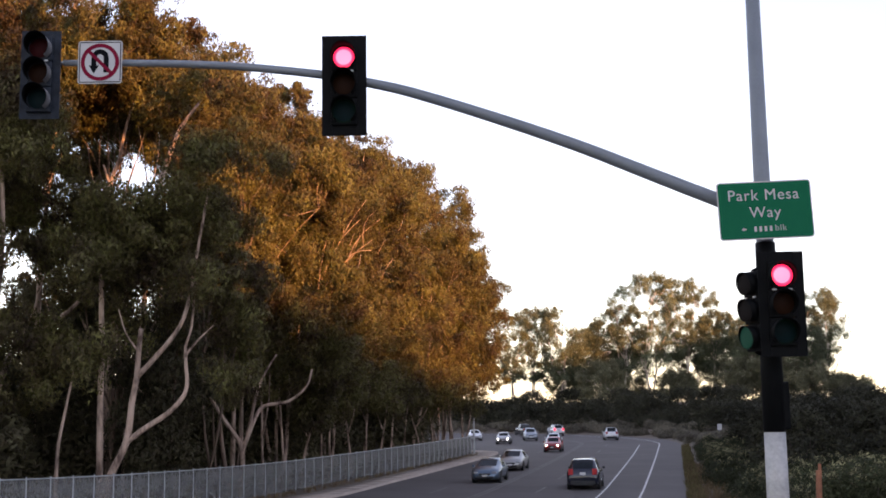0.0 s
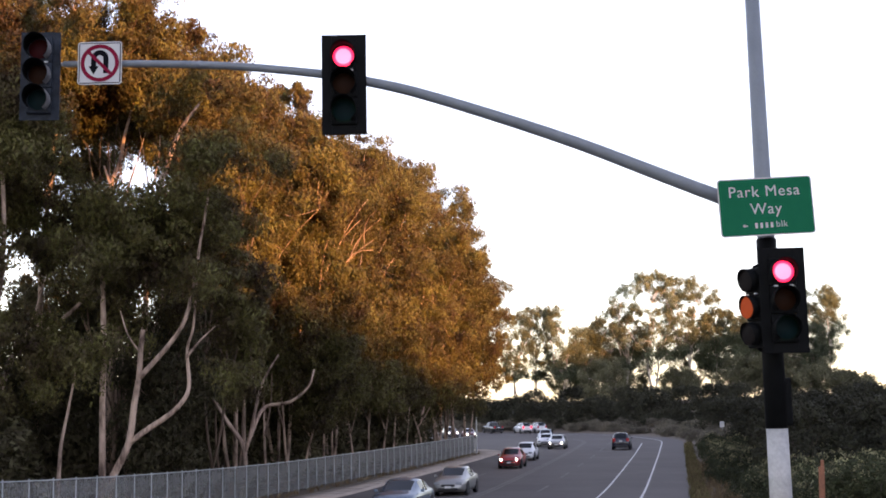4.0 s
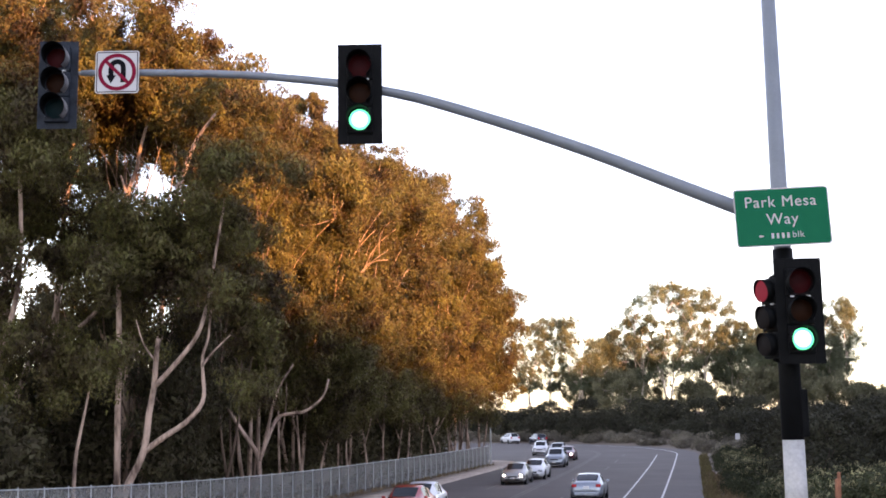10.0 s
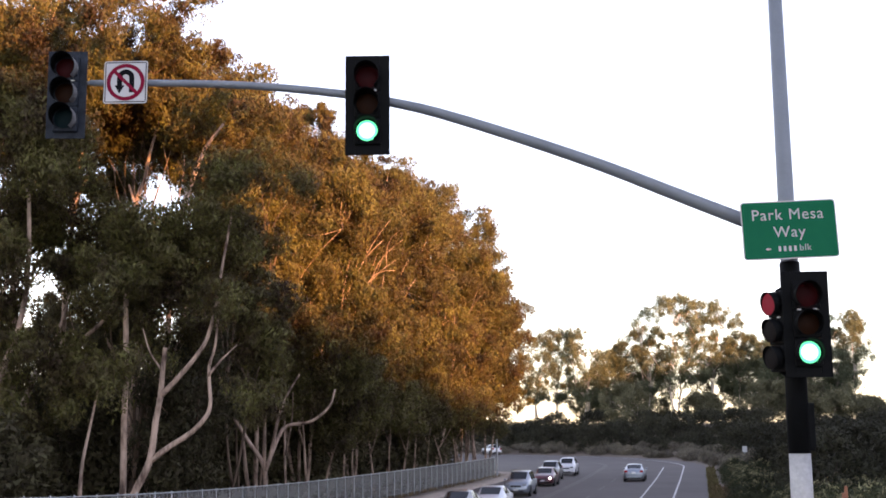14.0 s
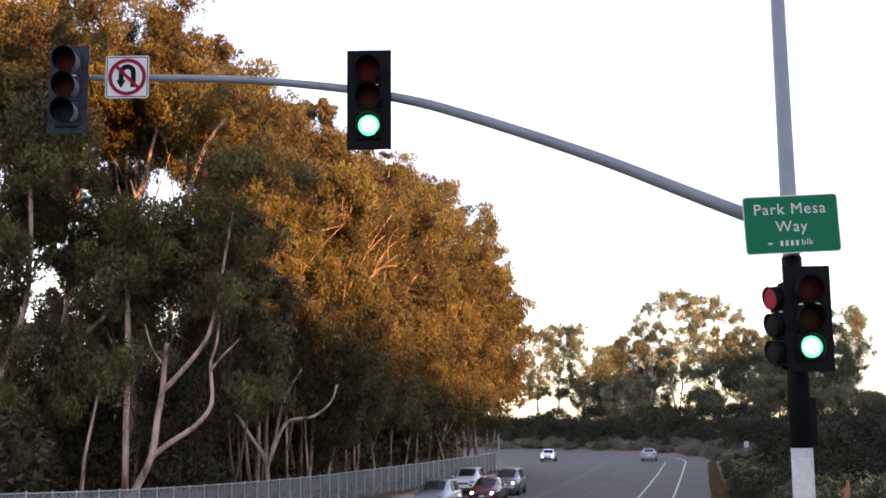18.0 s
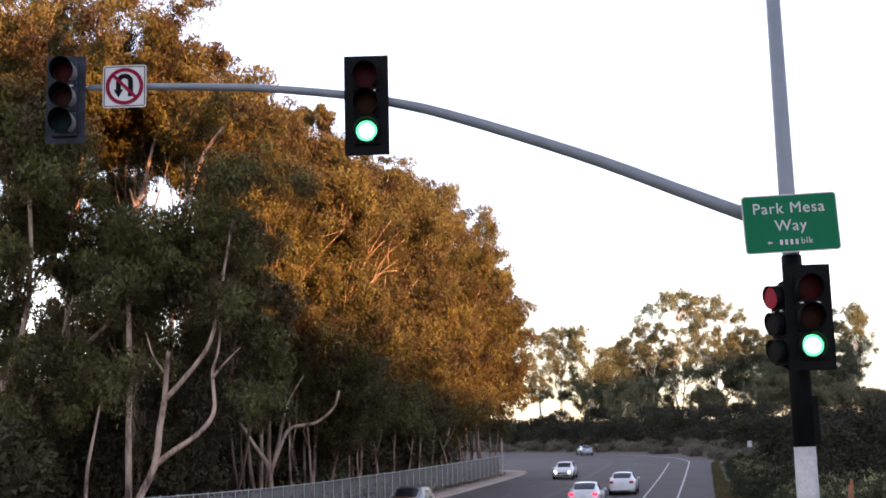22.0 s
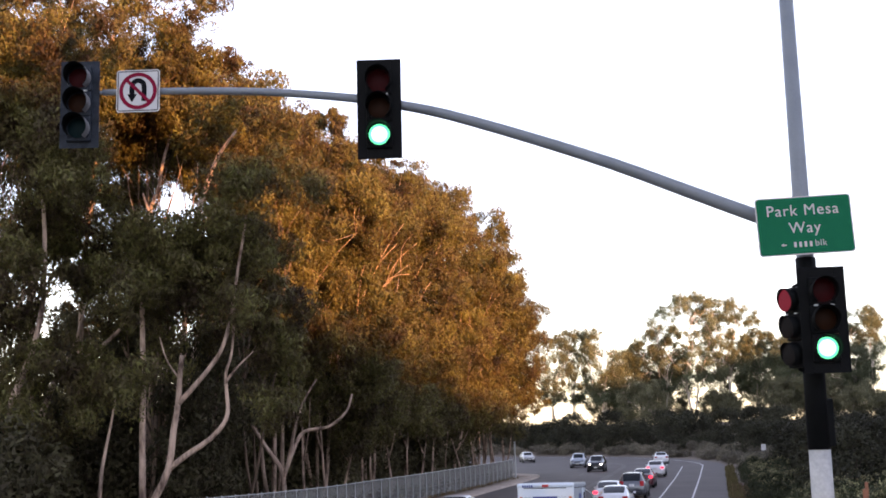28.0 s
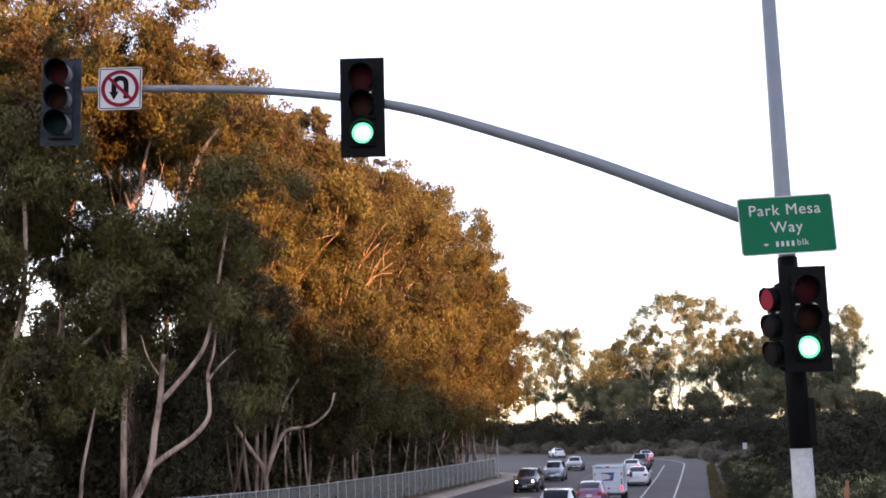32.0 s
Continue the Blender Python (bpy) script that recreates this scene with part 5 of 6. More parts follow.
def blades(name, spots, high, mat, label, rng, per=14):
    """Tufts of grass, each blade a thin bent strip."""
    verts, faces = [], []
    for x, y in spots:
        z = z_at(x, y)
        for k in range(per):
            a, r = rng.uniform(0, 6.28), rng.uniform(0, 0.16)
            bx, by = x + math.cos(a) * r, y + math.sin(a) * r
            h = high * rng.uniform(0.5, 1.2)
            lx, ly = rng.normal() * 0.18 * h, rng.normal() * 0.18 * h
            wx, wy = math.sin(a) * 0.012, -math.cos(a) * 0.012
            i = len(verts)
            verts += [(bx - wx, by - wy, z - 0.03), (bx + wx, by + wy, z - 0.03), (bx + lx * 0.5 + wx, by + ly * 0.5 + wy, z + h * 0.6), (bx + lx * 0.5 - wx, by + ly * 0.5 - wy, z + h * 0.6), (bx + lx * 1.4, by + ly * 1.4, z + h)]
            faces += [(i, i + 1, i + 2, i + 3), (i + 3, i + 2, i + 4)]
    tagged(part(name, mesh_of(name, verts, faces, mat), None), label, "grass", kind="stuff")


def verges():
    rng = np.random.default_rng(51)
    spots = []
    for s in np.arange(-30, 40, 0.16):
        for k in range(2):
            x, y, _ = road_at(s, rng.uniform(2.3, 4.1))
            spots.append((x, y))
    blades("dry_grass", spots, 0.30, M_GRASS_DRY, "dry brown grass strip between asphalt and path", rng, 9)
    spots = []
    for s in np.arange(-30, 72, 0.22):
        for k in range(2):
            x, y, _ = road_at(s, rng.uniform(2.15, 2.9))
            spots.append((x, y))
    blades("grass", spots, 0.30, M_GRASS, "low green weeds at the asphalt's edge", rng, 8)
    spots = []
    for y in np.arange(24, 104, 0.3):
        spots.append((fence_x(y) + rng.uniform(0.1, 0.9), y))
    blades("grass", spots, 0.22, M_GRASS_DRY, "low dry weeds along the foot of the fence", rng, 9)


grove()
forked_tree()
near_trees()
overhang()
far_trees()
brush()
verges()

# small roadside things
bm = bmesh.new()
box(bm, (0, 0, 0.75), (0.05, 0.05, 1.7), 0.006)
post_sign = tagged(new("small_road_sign"), "small white road sign on a thin post by the bend", "road sign")
sx, sy, _ = road_at(76.0, 6.0)
post_sign.location = (sx, sy, z_at(sx, sy))
part("stake", bm, M_GALV, post_sign)
v, f = rounded_plate(0.45, 0.6, 0.03, 0.006)
part("plate", mesh_of("plate", v, f, M_SIGN_WHITE), None, post_sign, m=pose(0, -0.04, 1.35))
bm = bmesh.new()
box(bm, (0, 0, 0.75), (0.09, 0.09, 1.9), 0.012)
box(bm, (0.022, 0.0, 1.76), (0.045, 0.07, 0.14), 0.01)
tagged(part("marker_post", bm, M_WOOD_POST, m=pose(7.33, 24.0, z_at(7.33, 24.0) - 0.1, 0, 2, 10)), "splintered orange wooden marker post among the brush", "post")
bm = bmesh.new()
box(bm, (0, 0, 0.5), (0.5, 0.4, 1.2), 0.03)
box(bm, (0, 0, 1.10), (0.54, 0.44, 0.06), 0.02)
tagged(part("utility_box", bm, M_GREEN_BOX, m=pose(8.15, 22.5, z_at(8.15, 22.5) - 0.35)), "small green utility box in the brush", "utility box")


# ------------------------------------------------------------- true measure
# The plan above is drawn in short metres; here it is opened out round the eye to true ones, the far bend a little more than the rest.
EYE = np.array([0.0, 0.0, 2.18])


def gain(y):
    t = np.clip((np.asarray(y, float) - 95) / 60, 0, 1)
    return 1.08 + 0.18 * t * t * (3 - 2 * t)


def true_place(p):
    p = np.asarray(p, float)
    return EYE + (p - EYE) * gain(p[..., 1])[..., None]


def open_out():
    done = set()

    def sheet(ob):
        me = ob.data
        if me.name in done:
            return
        done.add(me.name)
        co = np.empty(len(me.vertices) * 3, np.float32)
        me.vertices.foreach_get("co", co)
        me.vertices.foreach_set("co", true_place(co.reshape(-1, 3)).astype(np.float32).ravel())
        me.update()

    def thing(ob):
        m = ob.matrix_basis.copy()
        g = float(gain(m.translation.y))
        ob.matrix_basis = Matrix.Translation(Vector(true_place(np.array([m.translation]))[0])) @ Matrix.Scale(g, 4) @ Matrix.Translation(-m.translation) @ m

    for ob in [o for o in scene.objects if o.parent is None and o not in FITTINGS and o.type in ("MESH", "EMPTY")]:
        if ob.name.startswith(("fence", "pavement")) and ob.type == "EMPTY":
            for c in ob.children:
                (thing if ob.name.startswith("fence") else sheet)(c)
        elif ob.type == "MESH" and ob.matrix_basis.translation.length < 1e-6:
            sheet(ob)
        else:
            thing(ob)


open_out()


# ------------------------------------------------------------- vehicles
PAINT = {}


def paint(name, color, metal=0.3, rough=0.3):
    if name not in PAINT:
        PAINT[name] = material(name, color, rough, metal, vary=0.06, scale=1.5, fine=60, coat=0.6)
    return PAINT[name]


# Outline from tail to nose: (metres from the middle, top height, shoulder height, half-width share), and the stations of the glass.
SHAPES = {
    "sedan": dict(w=0.90, wb=1.37, tail=0.86, lamp=0.17, nose=0.68, line=[(-2.36, 0.70, 0.66, 0.80), (-2.30, 0.98, 0.90, 0.90), (-2.05, 1.07, 0.97, 0.96), (-1.66, 1.09, 0.97, 1.0), (-1.22, 1.30, 0.96, 1.0), (-0.82, 1.42, 0.95, 1.0), (-0.42, 1.46, 0.95, 1.0), (-0.34, 1.463, 0.95, 1.0), (0.02, 1.45, 0.94, 1.0), (0.34, 1.39, 0.94, 1.0), (1.06, 1.02, 0.92, 1.0), (1.55, 0.95, 0.88, 0.98), (2.00, 0.85, 0.80, 0.93), (2.24, 0.74, 0.70, 0.84), (2.36, 0.58, 0.54, 0.70)], rear=(3, 5), roof=(5, 9), pillar=6, front=(9, 10)),
    "suv": dict(w=0.92, wb=1.33, tail=1.00, lamp=0.34, nose=0.84, line=[(-2.28, 0.74, 0.70, 0.82), (-2.24, 1.08, 0.98, 0.92), (-2.14, 1.16, 1.06, 0.97), (-1.84, 1.58, 1.07, 0.99), (-1.55, 1.66, 1.07, 1.0), (-0.9, 1.70, 1.06, 1.0), (-0.42, 1.70, 1.06, 1.0), (-0.33, 1.70, 1.06, 1.0), (0.05, 1.68, 1.05, 1.0), (0.36, 1.62, 1.05, 1.0), (1.10, 1.16, 1.04, 1.0), (1.55, 1.10, 1.02, 0.98), (1.98, 1.01, 0.95, 0.94), (2.20, 0.88, 0.84, 0.86), (2.30, 0.66, 0.62, 0.74)], rear=(2, 4), roof=(4, 9), pillar=6, front=(9, 10)),
    "pickup": dict(w=0.96, wb=1.65, tail=1.0, lamp=0.34, nose=0.95, line=[(-2.70, 0.80, 0.76, 0.92), (-2.66, 1.12, 1.06, 0.97), (-2.4, 1.15, 1.08, 1.0), (-0.80, 1.16, 1.08, 1.0), (-0.66, 1.70, 1.10, 1.0), (-0.45, 1.80, 1.10, 1.0), (-0.12, 1.82, 1.10, 1.0), (-0.04, 1.82, 1.10, 1.0), (0.20, 1.81, 1.10, 1.0), (0.55, 1.74, 1.10, 1.0), (1.22, 1.24, 1.10, 1.0), (1.75, 1.18, 1.08, 0.99), (2.35, 1.10, 1.02, 0.96), (2.62, 0.98, 0.94, 0.90), (2.70, 0.72, 0.68, 0.80)], rear=(3, 4), roof=(4, 9), pillar=6, front=(9, 10)),
    "coupe": dict(w=0.87, wb=1.25, tail=0.84, lamp=0.18, nose=0.70, line=[(-2.14, 0.66, 0.62, 0.74), (-2.08, 0.90, 0.84, 0.86), (-1.86, 1.04, 0.95, 0.94), (-1.55, 1.14, 0.96, 0.99), (-1.15, 1.34, 0.95, 1.0), (-0.75, 1.45, 0.95, 1.0), (-0.36, 1.50, 0.94, 1.0), (-0.28, 1.503, 0.94, 1.0), (0.05, 1.49, 0.94, 1.0), (0.36, 1.41, 0.93, 1.0), (0.96, 1.03, 0.92, 1.0), (1.42, 0.96, 0.88, 0.96), (1.82, 0.84, 0.78, 0.88), (2.04, 0.70, 0.66, 0.78), (2.14, 0.54, 0.50, 0.64)], rear=(3, 5), roof=(5, 9), pillar=6, front=(9, 10)),
}


def shell(p):
    """Vertex rings and face groups of a car body: paint, windscreen, rear window and four side windows."""
    w, line, rings = p["w"], p["line"], []
    g0, g1 = p["rear"][0], p["front"][1]
    for i, (y, top, belt, share) in enumerate(line):
        ww, low = w * share, 0.21 + 0.16 * max(0.0, (abs(y) / abs(line[0][0])) - 0.86) / 0.14
        half = [(ww * 0.55, low), (ww * 0.90, low + 0.02), (ww * 0.985, low + 0.30 * (belt - low)), (ww, low + 0.62 * (belt - low)), (ww * 0.975, belt - 0.07), (ww * 0.915, belt)]
        rise = top - belt
        if g0 < i < g1:
            t = min(1.0, rise / 0.45)
            wr = ww * (0.90 - 0.20 * t)
            half += [(ww * 0.885 + (wr - ww * 0.885) * 0.5, belt + rise * 0.52), (wr, top - 0.075 * t - 0.01), (wr * 0.88, top - 0.030 * t), (wr * 0.48, top - 0.006)]
        else:
            half += [(ww * 0.82, belt + rise * 0.45), (ww * 0.70, belt + rise * 0.78), (ww * 0.60, belt + rise * 0.90), (ww * 0.32, belt + rise * 0.98)]
        rings.append([(x, y, z) for x, z in half] + [(0.0, y, top)] + [(-x, y, z) for x, z in half[::-1]])
    n = len(rings[0])
    groups = collections.defaultdict(list)
    verts = [v for r in rings for v in r]
    f0, r0 = p["front"][0], p["roof"][0]
    for i in range(len(rings) - 1):
        for k in range(n - 1):
            q = (i * n + k, (i + 1) * n + k, (i + 1) * n + k + 1, i * n + k + 1)
            kk, right = (k, True) if k < n // 2 else (n - 2 - k, False)
            name = "body"
            if i == f0 and kk >= 8:
                name = "windscreen"
            elif p["rear"][0] <= i < p["rear"][1] and kk >= 8:
                name = "rear_window"
            elif r0 <= i < f0 and i != p["pillar"] and kk in (5, 6):
                name = ("side_window", right, i > p["pillar"])
            groups[name].append(q)
    for i in (0, len(rings) - 1):
        face = tuple(i * n + k for k in range(n))
        groups["body"].append(face if i == 0 else face[::-1])
    for i in range(len(rings) - 1):
        groups["body"].append((i * n, i * n + n - 1, (i + 1) * n + n - 1, (i + 1) * n))
    return verts, groups


def group_mesh(name, verts, faces, mat):
    used = sorted({i for f in faces for i in f})
    at = {u: k for k, u in enumerate(used)}
    return mesh_of(name, [verts[u] for u in used], [tuple(at[i] for i in f) for f in faces], mat, True)


SHELLS = {k: shell(p) for k, p in SHAPES.items()}


def wheel_meshes(r, w):
    v, f = [], []
    prof = [(r * 0.62, -w / 2), (r * 0.93, -w / 2), (r, -w / 2 + 0.03), (r, w / 2 - 0.03), (r * 0.93, w / 2), (r * 0.62, w / 2)]
    n = 20
    for k in range(n):
        a = 2 * math.pi * k / n
        for rr, x in prof:
            v.append((x, math.cos(a) * rr, math.sin(a) * rr))
    m = len(prof)
    for k in range(n):
        for j in range(m - 1):
            k2 = (k + 1) % n
            f.append((k * m + j, k * m + j + 1, k2 * m + j + 1, k2 * m + j))
    tyre = mesh_of("tyre", v, f, M_TYRE, True)
    bm = bmesh.new()
    rot = Matrix.Rotation(math.pi / 2, 4, "Y")
    bmesh.ops.create_cone(bm, cap_ends=True, segments=20, radius1=r * 0.64, radius2=r * 0.64, depth=w * 0.7, matrix=rot)
    for k in range(5):
        a = 2 * math.pi * k / 5
        box(bm, (0, 0, r * 0.32), (w * 0.86, 0.07, r * 0.56), 0.0, Matrix.Rotation(a, 4, "X"))
    rim = bpy.data.meshes.new("rim")
    bm.to_mesh(rim)
    bm.free()
    rim.materials.append(M_RIM)
    return tyre, rim


TYRE, RIM = wheel_meshes(0.33, 0.22)


def car(label, shape, body_paint, lights=False, brake=False, name="car"):
    """A car that faces +y, its middle over the origin."""
    p = SHAPES[shape]
    w, back, front = p["w"], p["line"][0][0], p["line"][-1][0]
    verts, groups = SHELLS[shape]
    root = tagged(new(name), label, "pickup" if shape == "pickup" else "car", "cars on the road")
    for key, faces in groups.items():
        nm = key if isinstance(key, str) else key[0]
        part(nm, group_mesh(nm, verts, faces, body_paint if nm == "body" else M_GLASS_CAR), None, root)
    for sx in (-1, 1):
        for sy in (-1, 1):
            wh = part("wheel", TYRE, None, root, m=pose(sx * (w - 0.10), sy * p["wb"], 0.33))
            part("rim", RIM, None, wh)
            # black disc on the body side stands in for the shaded arch hollow
            bm = bmesh.new()
            bmesh.ops.create_cone(bm, cap_ends=True, segments=20, radius1=0.395, radius2=0.395, depth=0.05, matrix=Matrix.Translation((sx * (w - 0.020), sy * p["wb"], 0.36)) @ Matrix.Rotation(math.pi / 2, 4, "Y"))
            part("wheel_arch", bm, M_TRIM, root)
        bm = bmesh.new()
        box(bm, (sx * (w + 0.06), 0.74, p["line"][9][2] + 0.06), (0.16, 0.09, 0.12), 0.03)
        part("mirror", bm, body_paint, root)
        bm = bmesh.new()
        box(bm, (sx * w * 0.64, front - 0.13, p["nose"] - 0.03), (0.32, 0.22, 0.15), 0.05)
        head = part("headlight", bm, M_HEAD_OFF, root)
        if lights:
            bm = bmesh.new()
            bmesh.ops.create_uvsphere(bm, u_segments=10, v_segments=6, radius=0.075, matrix=Matrix.Translation((sx * w * 0.66, front - 0.05, p["nose"] - 0.02)))
            part("bulb", bm, M_HEAD_ON, head, "lit headlamp")
        bm = bmesh.new()
        box(bm, (sx * w * 0.72, back + 0.07, p["tail"]), (0.27, 0.14, p["lamp"]), 0.03)
        part("tail_light", bm, M_TAIL_ON if brake else M_TAIL, root)
    bm = bmesh.new()
    box(bm, (0, front - 0.035, p["nose"] - 0.13), (w * 0.80, 0.10, 0.13), 0.03)
    part("grille", bm, M_TRIM, root)
    bm = bmesh.new()
    box(bm, (0, front - 0.025, 0.385), (w * 1.15, 0.10, 0.11), 0.03)
    part("air_intake", bm, M_TRIM, root)
    bm = bmesh.new()
    box(bm, (0, back + 0.05, 0.42), (w * 1.5, 0.14, 0.20), 0.05)
    part("rear_bumper", bm, body_paint if shape != "suv" else M_TRIM, root)
    bm = bmesh.new()
    box(bm, (0, back + 0.03, 0.30), (w * 1.2, 0.12, 0.07), 0.02)
    part("rear_valance", bm, M_TRIM, root)
    bm = bmesh.new()
    box(bm, (0, back + 0.012, p["tail"] - 0.10), (0.32, 0.03, 0.16), 0.005)
    part("rear_plate", bm, M_PLATE, root)
    bm = bmesh.new()
    box(bm, (0, front + 0.012, 0.46), (0.32, 0.02, 0.13), 0.005)
    part("front_plate", bm, M_PLATE, root)
    if shape == "pickup":
        bm = bmesh.new()
        box(bm, (0, -1.65, 1.165), (w * 1.6, 1.6, 0.03), 0.0)
        part("bed", bm, M_TRIM, root)
    if shape == "suv":
        for sx in (-1, 1):
            bm = bmesh.new()
            rod(bm, (sx * w * 0.60, -1.5, 1.72), (sx * w * 0.60, 0.1, 1.73), 0.018, n=6)
            part("roof_rail", bm, M_TRIM, root)
    return root


def mail_truck(label):
    """A small white delivery van with a roll-up rear door, blue marks, marker lamps and arm mirrors. It faces +y."""
    root = tagged(new("delivery_van"), label, "van", "cars on the road")
    white = paint("white_van_paint", (0.54, 0.62, 0.69), 0.0, 0.45)
    L, w, top = 4.4, 0.955, 2.2
    yb, yf = -L / 2, L / 2
    bm = bmesh.new()
    box(bm, (0, -0.35, 1.28), (2 * w, L - 0.9, 1.68), 0.05)
    part("box_body", bm, white, root)
    bm = bmesh.new()
    box(bm, (0, -0.30, top - 0.08), (2 * w + 0.03, L - 0.76, 0.16), 0.07)
    part("roof_cap", bm, white, root)
    bm = bmesh.new()
    box(bm, (0, yf - 0.45, 0.84), (2 * w - 0.16, 0.9, 0.72), 0.12)
    part("bonnet", bm, white, root)
    bm = bmesh.new()
    box(bm, (0, yf - 0.88, 1.62), (2 * w - 0.24, 0.06, 0.66), 0.02)
    part("windscreen", bm, M_GLASS_CAR, root)
    bm = bmesh.new()
    box(bm, (0, yb + 0.06, 0.42), (2 * w - 0.06, 0.16, 0.16), 0.03)
    part("rear_bumper", bm, M_TRIM, root)
    bm = bmesh.new()
    box(bm, (-0.02, yb + 0.096, 1.28), (1.42, 0.02, 1.48), 0.004)
    door = part("rear_door", bm, white, root)
    for k in range(4):
        bm = bmesh.new()
        box(bm, (-0.02, yb + 0.084, 0.78 + 0.32 * k), (1.42, 0.006, 0.010))
        part("door_joint", bm, M_POLE, door)
    bm = bmesh.new()
    box(bm, (-0.02, yb + 0.086, 2.035), (1.44, 0.02, 0.024))
    part("door_header", bm, M_TRIM, door)
    bm = bmesh.new()
    vs = [bm.verts.new((x, yb + 0.078, z)) for x, z in ((-0.44, 1.76), (0.40, 1.76), (0.30, 1.24), (-0.34, 1.24))]
    bm.faces.new(vs)
    part("blue_panel", bm, M_BLUE_MARK, door, "slanting blue panel")
    bm = bmesh.new()
    vs = [bm.verts.new((x, yb + 0.074, z)) for x, z in ((-0.40, 1.70), (-0.02, 1.64), (0.24, 1.52), (0.06, 1.50), (0.14, 1.38), (-0.36, 1.30))]
    bm.faces.new(vs)
    part("pale_streak", bm, M_SIGN_WHITE, door, "pale streak on the blue panel")
    for sx in (-1, 1):
        bm = bmesh.new()
        box(bm, (sx * 0.83, yb + 0.09, 1.66), (0.10, 0.05, 0.20), 0.02)
        part("amber_lamp", bm, M_AMBER, root)
        bm = bmesh.new()
        box(bm, (sx * 0.83, yb + 0.09, 0.78), (0.11, 0.05, 0.26), 0.02)
        part("tail_light", bm, M_TAIL_ON, root)
        for z in (1.12, 1.28):
            bm = bmesh.new()
            box(bm, (sx * 0.83, yb + 0.09, z), (0.10, 0.03, 0.10), 0.01)
            part("reflector", bm, M_TRIM, root)
        bm = bmesh.new()
        rod(bm, (sx * w, yf - 0.9, 1.95), (sx * (w + 0.26), yf - 0.5, 1.72), 0.018, n=6)
        rod(bm, (sx * (w + 0.26), yf - 0.5, 1.72), (sx * (w + 0.26), yf - 0.5, 1.25), 0.018, n=6)
        part("mirror_arm", bm, M_PLATE, root)
        bm = bmesh.new()
        box(bm, (sx * (w + 0.26), yf - 0.52, 1.45), (0.18, 0.05, 0.34), 0.02)
        part("mirror", bm, M_TRIM, root)
        bm = bmesh.new()
        box(bm, (sx * (w + 0.004), 0.86, 1.56), (0.016, 0.52, 0.56), 0.004)
        part("side_window", bm, M_GLASS_CAR, root)
        bm = bmesh.new()
        vs = [bm.verts.new((sx * (w + 0.006), y, z)) for y, z in ((-0.75, 1.84), (-0.05, 1.80), (-0.2, 1.42), (-0.60, 1.36))]
        bm.faces.new(vs)
        part("side_mark", bm, M_BLUE_MARK, root)
        for y in (-1.25, 1.35):
            wh = part("wheel", TYRE, None, root, m=pose(sx * (w - 0.13), y, 0.33))
            part("rim", RIM, None, wh)
    bm = bmesh.new()
    box(bm, (0.0, yb + 0.05, top - 0.09), (0.22, 0.04, 0.085), 0.015)
    part("marker_lamp", bm, M_TAIL, root)
    for k in range(5):
        bm = bmesh.new()
        box(bm, (-0.75 + 0.075 * k, yb + 0.06, top - 0.10), (0.045, 0.006, 0.075))
        part("number_bar", bm, M_BLUE_MARK, root)
    for sx in (-1, 1):
        bm = bmesh.new()
        box(bm, (sx * (w + 0.006), -0.32, 2.03), (0.012, L - 1.0, 0.022))
        part("gutter", bm, M_TRIM, root)
        bm = bmesh.new()
        box(bm, (sx * (w + 0.012), 0.42, 1.28), (0.03, 0.05, 1.46), 0.008)
        part("door_rail", bm, white, root)
    bm = bmesh.new()
    box(bm, (0, yf - 0.03, 0.45), (2 * w - 0.2, 0.12, 0.16), 0.04)
    part("front_bumper", bm, M_TRIM, root)
    return root


WHITE = paint("white_car_paint", (0.62, 0.64, 0.67), 0.0, 0.3)
SILVER = paint("silver_car_paint", (0.27, 0.31, 0.36), 0.6, 0.32)
GREY = paint("grey_car_paint", (0.13, 0.14, 0.16), 0.5, 0.32)
SLATE = paint("slate_blue_car_paint", (0.10, 0.15, 0.21), 0.5, 0.3)
NAVY = paint("navy_car_paint", (0.012, 0.016, 0.032), 0.3, 0.25)
BLACK = paint("black_car_paint", (0.010, 0.011, 0.013), 0.2, 0.25)
RED = paint("red_car_paint", (0.33, 0.018, 0.018), 0.2, 0.28)
MAROON = paint("dark_red_car_paint", (0.10, 0.02, 0.03), 0.3, 0.3)
ROSE = paint("mauve_car_paint", (0.22, 0.09, 0.16), 0.4, 0.3)
PALE = paint("pale_gold_car_paint", (0.33, 0.33, 0.32), 0.5, 0.32)

